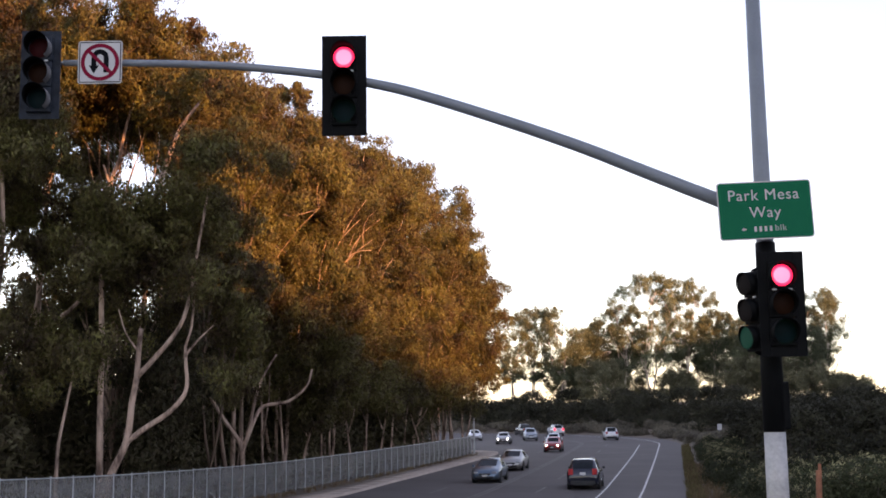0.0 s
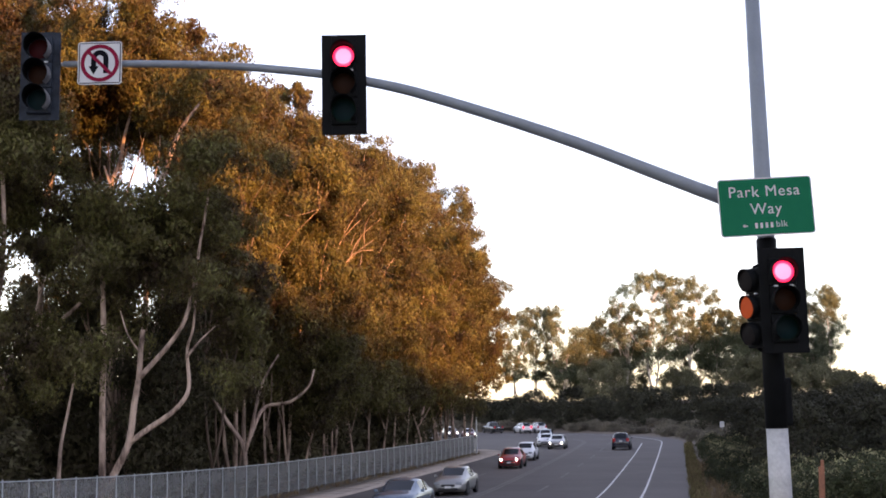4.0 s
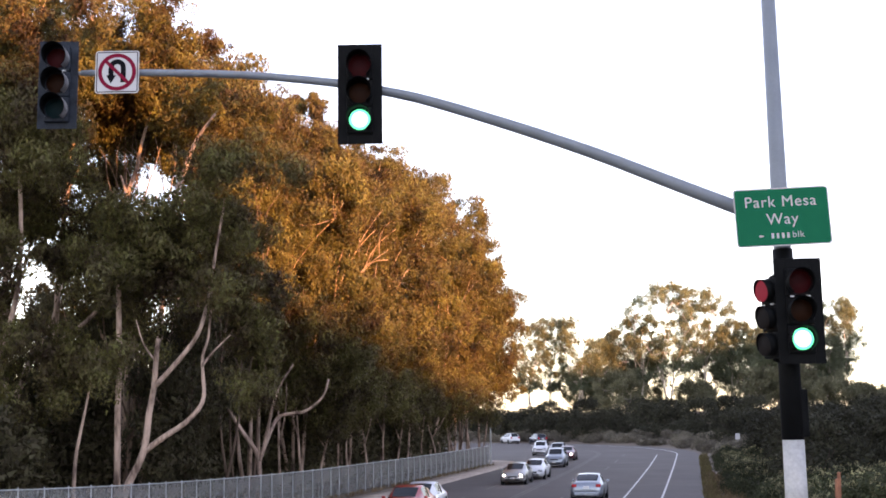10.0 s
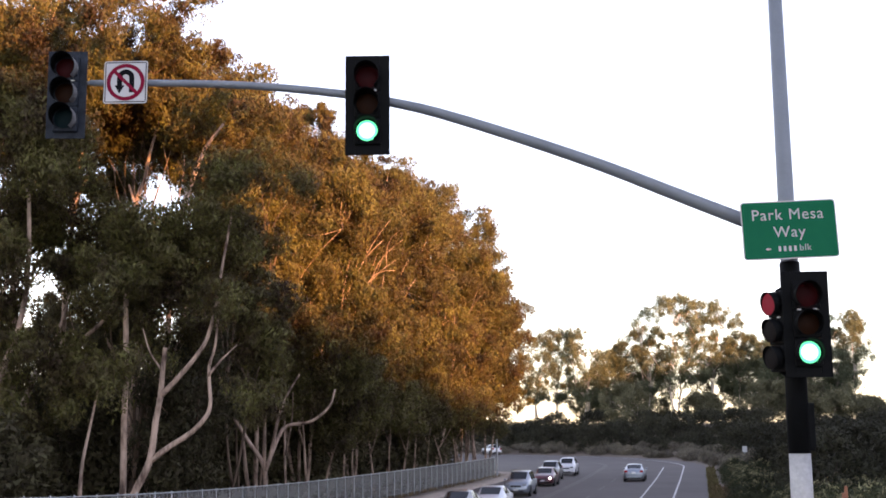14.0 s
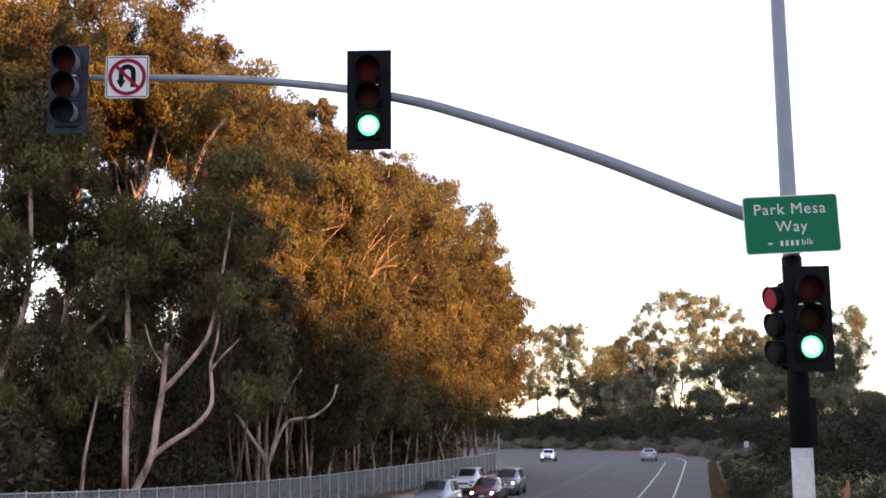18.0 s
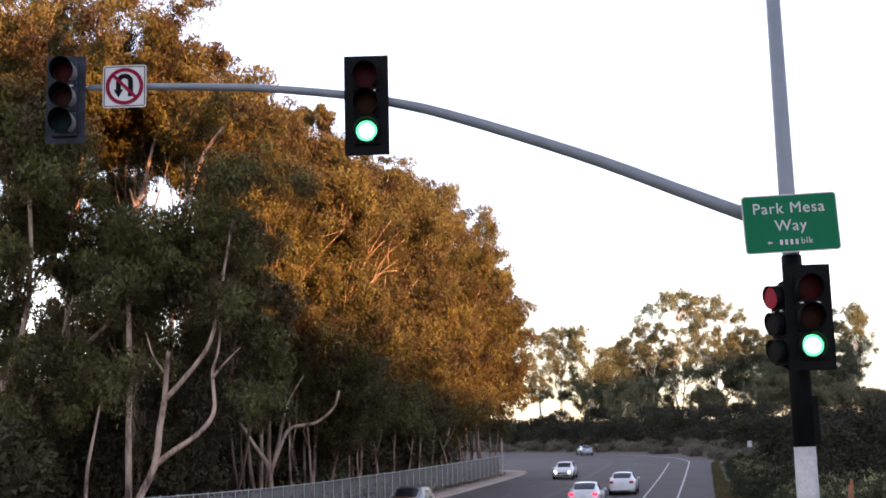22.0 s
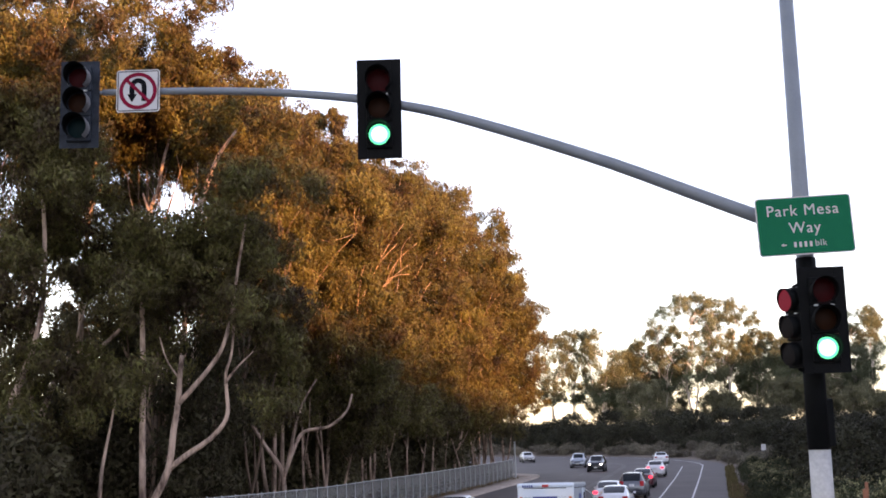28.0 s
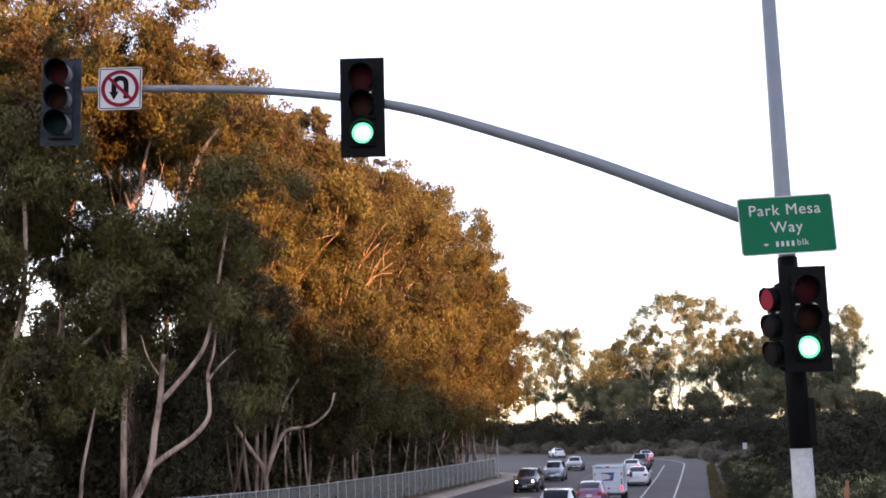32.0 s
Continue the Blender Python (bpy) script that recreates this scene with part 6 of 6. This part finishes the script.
# each vehicle: what it is, and its way as (seconds, metres along the road, metres beside the edge line) of its end nearest the crossing
FLEET = [
    (car("slate-blue sedan coming up the road", "sedan", SLATE), 4.72, True, [(0, 20.0, -9.05), (0.5, 16.9, -9.03), (1, 13.3, -8.94), (1.5, 9.4, -8.80), (2, 5.5, -8.64), (2.5, 2.2, -8.49), (3, -1.1, -8.37), (3.5, -4.1, -8.27), (5.5, -10.5, -9.30), (6, -13.2, -9.23), (7, -16.1, -9.34), (8, -20.3, -9.26), (9, -21.5, -9.55)]),
    (car("pale silver sedan coming up the road", "sedan", PALE), 4.72, True, [(0, 32.6, -9.33), (0.5, 29.1, -9.23), (1, 25.4, -9.14), (1.5, 22.1, -9.11), (2, 19.4, -9.11), (2.5, 16.9, -9.13), (3, 13.8, -9.10), (3.5, 10.9, -9.02), (5.5, 4.0, -10.05), (6, 1.9, -10.05), (6.5, -0.5, -10.05), (7, -2.9, -10.02), (7.5, -5.2, -9.91), (8, -7.8, -9.69), (8.5, -10.8, -9.37), (9, -13.5, -9.02)]),
    (car("red hatchback with its headlights on", "coupe", RED, lights=True), 4.28, True, [(0, 60.8, -9.36), (0.5, 58.1, -9.64), (1, 55.6, -10.03), (1.5, 52.2, -10.04), (2, 49.0, -10.10), (2.5, 44.2, -9.80), (3, 39.6, -9.51), (3.5, 37.0, -9.64), (5.5, 22.1, -9.67), (6, 19.1, -9.67), (6.5, 16.1, -9.67), (7, 13.2, -9.67), (7.5, 10.5, -9.64), (8, 7.5, -9.58), (8.5, 4.4, -9.53), (9, 2.0, -9.53), (9.5, 0.1, -9.60), (10, -2.4, -9.59), (11, -7.9, -9.42)]),
    (car("white coupe following the red car", "coupe", WHITE), 4.28, True, [(0, 71.7, -10.41), (1, 66.3, -9.20), (2, 59.9, -9.18), (3, 52.5, -9.55), (3.5, 49.3, -9.93), (5.5, 29.4, -10.20), (6, 26.2, -10.35), (6.5, 23.1, -10.42), (7, 20.3, -10.47), (7.5, 17.0, -10.47), (8, 13.5, -10.39), (8.5, 10.1, -10.27), (9, 7.0, -10.17), (9.5, 4.4, -10.10), (10, 2.1, -10.02), (11, -3.3, -9.83)]),
    (car("silver sedan with its headlights on", "sedan", PALE, lights=True), 4.72, True, [(0, 79.3, -16.06), (1, 73.8, -13.18), (2, 70.8, -11.34), (3, 68.2, -9.83), (5.5, 54.7, -9.80), (6, 52.1, -9.79), (6.5, 49.2, -9.79), (7, 46.2, -9.79), (7.5, 43.3, -9.79), (8, 40.7, -9.79), (8.5, 38.0, -9.76), (9, 34.7, -9.70), (9.5, 30.9, -9.65), (10, 28.0, -9.63), (10.5, 25.5, -9.62), (11, 22.6, -9.60), (11.5, 19.7, -9.56), (12, 17.2, -9.54), (13, 11.7, -9.54), (14, 6.5, -9.54), (14.5, 3.2, -9.54)]),
    (car("white sedan coming round the bend", "sedan", WHITE), 4.72, True, [(0, 98.0, -16.74), (1, 80.3, -16.10), (2, 72.3, -13.21), (3, 72.3, -11.69), (5.5, 58.0, -9.66), (6, 57.4, -9.35), (6.5, 53.7, -9.26), (7, 50.3, -9.20), (7.5, 47.7, -9.17), (8, 45.4, -9.17), (8.5, 42.8, -9.17), (9, 40.0, -9.17), (9.5, 37.0, -9.17), (10, 34.0, -9.17), (10.5, 31.1, -9.17), (11, 28.5, -9.17), (11.5, 26.0, -9.17), (12, 23.5, -9.17), (12.5, 20.9, -9.17), (13, 18.2, -9.14), (13.5, 15.4, -9.06), (14, 12.0, -8.90), (14.5, 8.0, -8.67)]),
    (car("silver-grey pickup coming up the road", "suv", SILVER), 4.58, True, [(5.5, 69.0, -11.81), (6, 69.0, -10.99), (7, 68.5, -9.94), (7.5, 65.0, -9.48), (8, 61.2, -9.23), (8.5, 59.0, -9.25), (9, 56.7, -9.36), (9.5, 54.4, -9.52), (10, 51.9, -9.70), (10.5, 49.1, -9.74), (11, 46.0, -9.74), (11.5, 43.0, -9.72), (12, 40.1, -9.70), (12.5, 36.9, -9.72), (13, 33.8, -9.74), (13.5, 31.0, -9.75), (14, 27.8, -9.77), (14.5, 24.4, -9.77), (16.5, 18.4, -11.27), (17, 15.0, -11.27), (17.5, 11.9, -11.27), (18, 8.4, -11.10), (19, -2.1, -10.52)]),
    (car("dark red car with its headlights on", "sedan", MAROON, lights=True), 4.72, True, [(5.5, 90.3, -15.99), (6, 86.0, -16.38), (6.5, 81.4, -15.25), (7, 74.9, -13.93), (7.5, 72.0, -13.02), (8, 70.1, -11.61), (9, 63.7, -10.62), (9.5, 63.4, -10.14), (10, 63.3, -9.94), (10.5, 61.9, -9.84), (11, 60.4, -9.89), (11.5, 59.0, -9.94), (12, 56.8, -9.98), (12.5, 53.2, -9.96), (13, 49.2, -9.89), (13.5, 44.7, -9.80), (14, 40.4, -9.71), (14.5, 36.8, -9.67), (16.5, 25.9, -9.86), (17, 22.5, -9.84), (17.5, 19.3, -9.84), (18, 16.2, -9.95), (19, 12.4, -10.34)]),
    (car("dark grey suv with its headlights on", "suv", GREY, lights=True), 4.58, True, [(5.5, 100.5, -16.56), (6, 98.0, -16.98), (6.5, 89.2, -16.70), (7, 77.7, -16.33), (7.5, 75.2, -15.08), (8, 72.7, -13.44), (8.5, 67.8, -12.39), (9, 67.1, -11.48), (10, 67.1, -11.25), (11, 66.9, -10.76), (12, 62.7, -10.58), (13, 57.4, -10.58), (14, 49.1, -10.38), (14.5, 45.1, -10.22), (16.5, 32.8, -9.98), (17, 30.1, -9.98), (17.5, 26.9, -9.98), (18, 23.6, -9.98), (18.5, 20.4, -9.98), (19, 17.3, -10.15), (20, 13.0, -10.78), (21, 9.5, -11.73)]),
    (car("white suv with a roof rack", "suv", WHITE), 4.58, True, [(8, 100.0, -16.98), (9, 82.2, -16.34), (10, 73.9, -13.68), (11, 68.2, -12.26), (12, 68.0, -10.57), (13, 61.4, -9.95), (14, 57.3, -9.88), (14.5, 54.5, -10.04), (16.5, 38.4, -12.25), (17, 34.2, -12.47), (17.5, 29.6, -12.59), (18, 25.1, -12.74), (18.5, 21.0, -12.92), (19, 16.9, -12.87), (20, 6.4, -12.45), (21, -2.7, -11.90)]),
    (car("white car with bright headlights", "sedan", WHITE, lights=True), 4.72, True, [(16.5, 89.1, -15.64), (17, 83.3, -16.01), (17.5, 80.3, -15.13), (18, 75.8, -13.92), (18.5, 71.5, -12.33), (19, 69.6, -10.51), (19.5, 66.0, -9.92), (20, 63.2, -9.58), (20.5, 60.6, -9.47), (21, 57.1, -9.44), (21.5, 52.7, -9.44), (22, 47.3, -9.44), (22.5, 41.6, -9.44), (23, 36.2, -9.47), (23.5, 31.4, -9.55), (24, 27.4, -9.71), (24.5, 24.4, -9.94)]),
    (car("black suv with its headlights on", "suv", BLACK, lights=True), 4.58, True, [(24, 114.7, -9.55), (24.5, 110.2, -9.80), (26.5, 73.7, -11.30), (27, 70.7, -10.58), (27.5, 68.0, -10.06), (28, 65.7, -9.72), (28.5, 62.8, -9.62), (29, 59.5, -9.68), (29.5, 56.0, -9.83), (30, 52.0, -9.98), (30.5, 47.3, -9.98), (31, 42.2, -9.96), (31.5, 37.2, -9.95), (32, 32.9, -10.00)]),
    (car("silver suv coming up the road", "suv", SILVER), 4.58, True, [(26.5, 94.7, -11.27), (27, 89.6, -11.77), (27.5, 83.1, -12.45), (28, 74.5, -12.41), (29, 64.8, -10.88), (29.5, 63.6, -9.98), (30, 63.6, -9.62), (30.5, 61.9, -9.69), (31, 58.2, -9.82), (31.5, 53.5, -9.94), (32, 48.2, -10.02)]),
    (car("pale sedan far behind on the bend", "sedan", PALE), 4.72, True, [(29, 88.0, -13.89), (30, 74.3, -14.22), (31, 65.8, -12.60), (32, 65.7, -10.12)]),
    (car("navy suv driving away", "suv", NAVY), 4.58, False, [(0, 14.3, -3.05), (0.5, 19.6, -3.04), (1, 25.3, -3.09), (1.5, 31.9, -3.16), (2, 38.0, -3.23), (2.5, 44.7, -3.32), (3, 51.5, -3.37), (3.5, 56.5, -3.38), (5.5, 74.2, -3.96), (6, 78.3, -4.22), (6.5, 80.6, -4.72), (7, 82.8, -5.12), (7.5, 86.8, -5.13), (8, 90.4, -5.17), (8.5, 95.6, -4.83), (9, 100.6, -4.53), (9.5, 106.0, -2.50), (10, 111.5, -0.45), (10.5, 114.5, -0.38), (11, 117.1, -0.28)]),
    (car("white suv driving round the bend", "suv", WHITE), 4.58, False, [(0, 86.8, -3.55), (0.5, 91.8, -2.52), (1, 96.0, -1.57), (1.5, 98.9, -0.90), (2, 101.4, -0.30), (2.5, 103.6, 0.06), (3, 105.9, 0.48), (3.5, 107.9, 0.72), (5.5, 114.7, 0.22), (6, 114.8, 0.48), (7, 115.8, 0.48), (8, 115.9, -0.02), (9, 116.3, 0.48), (10, 116.5, 0.48), (11, 116.6, 0.46), (12, 117.4, 0.48), (13, 118.8, 0.40), (14, 120.2, 0.48)]),
    (car("white suv waiting beyond the bend", "suv", WHITE, brake=True), 4.58, False, [(0, 103.9, -2.03), (0.5, 105.6, -1.40), (1, 107.0, -0.77), (1.5, 108.5, -0.13), (2, 109.9, 0.48), (3, 109.9, -2.20), (3.5, 110.4, -1.59), (5.5, 114.9, -0.04), (6, 116.9, 0.48), (7, 119.5, 0.48), (8, 120.1, 0.77)]),
    (car("dark pickup waiting beyond the bend", "pickup", BLACK), 5.4, False, [(0, 107.5, -4.02), (1, 113.3, 0.23), (2, 113.3, -2.96), (3, 114.9, -1.61), (3.5, 115.4, -1.27), (5.5, 118.0, 0.18), (6, 118.9, 0.48), (7, 120.7, 0.48)]),
    (car("silver sedan driving away in the kerb lane", "sedan", SILVER), 4.72, False, [(3.5, -41.6, -3.13), (5.5, -24.7, -3.63), (6, -19.3, -3.86), (6.5, -14.2, -3.99), (7, -10.7, -4.02), (7.5, -7.5, -3.94), (8, -3.8, -3.82), (8.5, 0.0, -3.72), (9, 4.0, -3.66), (9.5, 8.6, -3.64), (10, 12.8, -3.63), (10.5, 16.4, -3.60), (11, 20.7, -3.58), (11.5, 25.8, -3.60), (12, 30.9, -3.64), (12.5, 35.1, -3.61), (13, 39.4, -3.58), (13.5, 44.0, -3.54), (14, 48.2, -3.51), (14.5, 52.8, -3.54), (16.5, 67.8, -3.40), (17, 70.3, -3.45), (17.5, 73.2, -3.52), (18, 76.6, -3.60), (18.5, 80.2, -3.67), (19, 84.3, -3.70), (19.5, 87.4, -3.70), (20, 90.3, -3.70), (20.5, 93.0, -3.67), (21, 95.9, -3.61), (21.5, 98.9, -3.54), (22, 101.9, -3.48), (22.5, 104.9, -3.48), (23, 107.8, -3.54), (23.5, 110.5, -3.56), (24, 113.5, -3.51), (24.5, 116.9, -3.26)]),
    (car("white sedan with dark rear bumper driving away", "sedan", WHITE), 4.72, False, [(20, 7.3, -3.51), (21, 17.4, -3.42), (21.5, 21.3, -3.37), (22, 26.0, -3.37), (22.5, 31.7, -3.42), (23, 36.9, -3.48), (23.5, 41.8, -3.51), (24, 47.1, -3.51), (24.5, 52.8, -3.51), (26.5, 68.8, -3.29), (27, 72.7, -3.46), (27.5, 76.6, -3.66), (28, 80.9, -3.84), (28.5, 84.5, -3.93), (29, 87.6, -3.96), (29.5, 90.3, -3.91), (30, 92.7, -3.83), (30.5, 95.9, -4.05), (31, 99.2, -4.28), (31.5, 102.2, -4.53), (32, 104.9, -4.88)]),
    (car("white sedan with its brake lights on", "sedan", WHITE, brake=True), 4.72, False, [(21, 1.5, -4.16), (22, 13.5, -4.45), (23, 17.8, -4.27), (24, 26.0, -4.16), (24.5, 30.0, -4.16), (26.5, 41.0, -3.66), (27, 45.9, -3.66), (27.5, 50.6, -3.66), (28, 55.2, -3.66), (28.5, 59.5, -3.62), (29, 63.4, -3.59), (29.5, 67.0, -3.56), (30, 70.2, -3.52), (30.5, 73.5, -3.48), (31, 76.6, -3.41), (31.5, 79.9, -3.31), (32, 83.4, -3.14)]),
    (car("dark red sedan with its brake lights on", "sedan", MAROON, brake=True), 4.72, False, [(24.5, 4.3, -3.67), (26.5, 25.8, -3.95), (27, 30.1, -3.85), (27.5, 34.0, -3.76), (28, 38.2, -3.70), (28.5, 43.1, -3.73), (29, 48.1, -3.80), (29.5, 52.8, -3.86), (30, 57.2, -3.92), (30.5, 60.9, -3.92), (31, 64.6, -3.92), (31.5, 67.9, -3.92), (32, 71.2, -3.92)]),
    (car("grey suv driving away", "suv", GREY), 4.58, False, [(26.5, 8.9, -3.55), (27, 14.9, -3.55), (27.5, 20.6, -3.55), (28, 25.9, -3.55), (28.5, 29.8, -3.60), (29, 33.6, -3.64), (29.5, 37.4, -3.69), (30, 41.3, -3.74), (30.5, 47.4, -3.78), (31, 53.4, -3.81), (31.5, 59.2, -3.84), (32, 64.7, -3.88)]),
    (car("white sedan ahead of the delivery van", "sedan", WHITE, brake=True), 4.72, False, [(27, 7.0, -4.45), (28, 19.0, -4.45), (28.5, 23.5, -4.45), (29, 26.5, -4.20), (29.5, 33.0, -4.45), (30, 38.5, -4.45), (30.5, 43.5, -4.45), (31, 48.0, -4.45), (31.5, 51.5, -4.20), (32, 56.0, -4.20)]),
    (car("white sedan beside the delivery van", "sedan", WHITE), 4.72, False, [(27, 3.0, -3.81), (28, 13.2, -3.59), (28.5, 16.9, -3.49), (29, 20.3, -3.40), (29.5, 24.2, -3.34), (30, 28.8, -3.31), (30.5, 31.9, -3.20), (31, 34.6, -3.08), (31.5, 37.0, -2.96), (32, 39.2, -2.85)]),
    (car("mauve hatchback behind the delivery van", "coupe", ROSE), 4.28, False, [(30.5, 5.0, -4.20), (31, 9.0, -4.20), (31.5, 13.0, -4.20), (32, 16.5, -4.20)]),
    (car("white suv driving away", "suv", WHITE), 4.58, False, [(28.3, -37.0, -4.70), (29, -30.0, -4.20), (31, -8.5, -4.20), (32, 1.5, -4.20)]),
    (car("white sedan driving away", "sedan", WHITE), 4.72, False, [(29.5, -38.0, -4.20), (30, -33.0, -4.20), (31, -18.5, -4.95), (32, -3.5, -5.20)]),
]


VAN = mail_truck("small white delivery van with blue marks and roll-up rear door")
VAN_IN = [(0.0, -20.0, -190.0, 6), (12.0, -16.0, -100.0, 8), (22.0, -9.8, -12.0, 12), (23.2, -6.9, -1.0, 8), (24.2, -4.35, 8.7, -4), (24.3, -4.04, 9.7, -5.5), (24.4, -3.79, 10.6, -6.5), (24.5, -3.60, 11.6, -6.5), (25.5, -2.3, 20.9, 6)]
VAN_LANE = [(26.5, -21.7, -3.98), (27, -17.5, -3.95), (28, -10.8, -3.55), (29, -4.5, -3.30), (30, 4.5, -3.40), (31, 14.0, -3.55), (32, 23.0, -3.65)]


def stance(x, y, heading, long=0.0):
    """Pose of a vehicle on the road, from a plan place of its near end and its true heading in degrees."""
    def spot(px, py):
        return true_place(np.array([[px, py, float(level(py))]]))[0]
    here = spot(x, y)
    h = radians(heading)
    here = here + np.array([math.sin(h), math.cos(h), 0]) * long / 2
    g = float(gain(y))
    yc = y + math.cos(h) * long / (2 * g)
    xc = x + math.sin(h) * long / (2 * g)
    a, b = spot(xc + math.sin(h) * 1.1, yc + math.cos(h) * 1.1), spot(xc - math.sin(h) * 1.1, yc - math.cos(h) * 1.1)
    tilt = math.degrees(math.atan2(a[2] - b[2], math.hypot(a[0] - b[0], a[1] - b[1])))
    return pose(here[0], here[1], (a[2] + b[2]) / 2, 0, 0, -heading) @ pose(0, 0, 0, tilt, 0, 0)


def lane_stance(s, off, long):
    """The same from metres along the road; the heading eases round the long bend."""
    x, y, _ = road_at(s, off)
    p = [true_place(np.array([[*road_at(q, off)[:2], 0.0]]))[0] for q in (s + 1.0, s + 4.0)]
    along, first = math.degrees(math.atan2(p[1][0] - p[0][0], p[1][1] - p[0][1])), math.degrees(HEAD)
    return stance(x, y, first + 0.45 * (along - first), long)


def drive_in(thing, rows, rest, long):
    """Key the van from the crossing into the lane: rows of (seconds, x, y, heading) and then the lane's rows."""
    walk(thing, [(t, stance(x, y, h)) for t, x, y, h in rows] + [(t, lane_stance(s, o, long)) for t, s, o in rest])


def drive(thing, long, towards, rows):
    """Key a vehicle along the road, running on at its last speed before and after its rows."""
    rows = [tuple(r) for r in rows]
    sign = -1 if towards else 1
    t0, s0, o0 = rows[0]
    v = max(4.0, abs(rows[1][1] - s0) / max(rows[1][0] - t0, 0.1)) if len(rows) > 1 else 9.0
    if t0 > 0:
        lead = [(t, s0 - sign * v * (t0 - t), o0) for t in np.arange(0, t0 - 0.4, 1.0)]
        rows = lead + rows
    t1, s1, o1 = rows[-1]
    pv = abs(s1 - rows[-2][1]) / max(t1 - rows[-2][0], 0.1)
    v = max(5.0, pv)
    if t1 < 32:
        rows = rows + [(t, s1 + sign * v * (t - t1), o1) for t in np.arange(t1 + 1.0, 32.9, 1.0)]
        if rows[-1][0] < 32:
            rows.append((32.0, s1 + sign * v * (32 - t1), o1))
    walk(thing, [(float(t), lane_stance(s, o, long) @ pose(0, 0, 0, 0, 0, 180 if towards else 0)) for t, s, o in rows])


def motions():
    for thing, long, towards, rows in FLEET:
        drive(thing, long, towards, rows)
    drive_in(VAN, VAN_IN, VAN_LANE, 4.4)
    # signals go red to green: two-faced lenses are flipped in place of lamps switching
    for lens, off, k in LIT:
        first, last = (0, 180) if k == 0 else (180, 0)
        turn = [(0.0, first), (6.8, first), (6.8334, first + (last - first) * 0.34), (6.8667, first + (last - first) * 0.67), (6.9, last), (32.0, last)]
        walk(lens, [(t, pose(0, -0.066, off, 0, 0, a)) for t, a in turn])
    # side street's signal goes green to amber to red by the same flip
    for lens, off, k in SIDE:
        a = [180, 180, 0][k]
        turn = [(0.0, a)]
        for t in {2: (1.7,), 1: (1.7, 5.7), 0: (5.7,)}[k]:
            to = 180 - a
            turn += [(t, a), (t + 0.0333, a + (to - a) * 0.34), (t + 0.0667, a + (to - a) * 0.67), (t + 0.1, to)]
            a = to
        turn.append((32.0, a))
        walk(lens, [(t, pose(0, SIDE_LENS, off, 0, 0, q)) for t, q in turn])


motions()
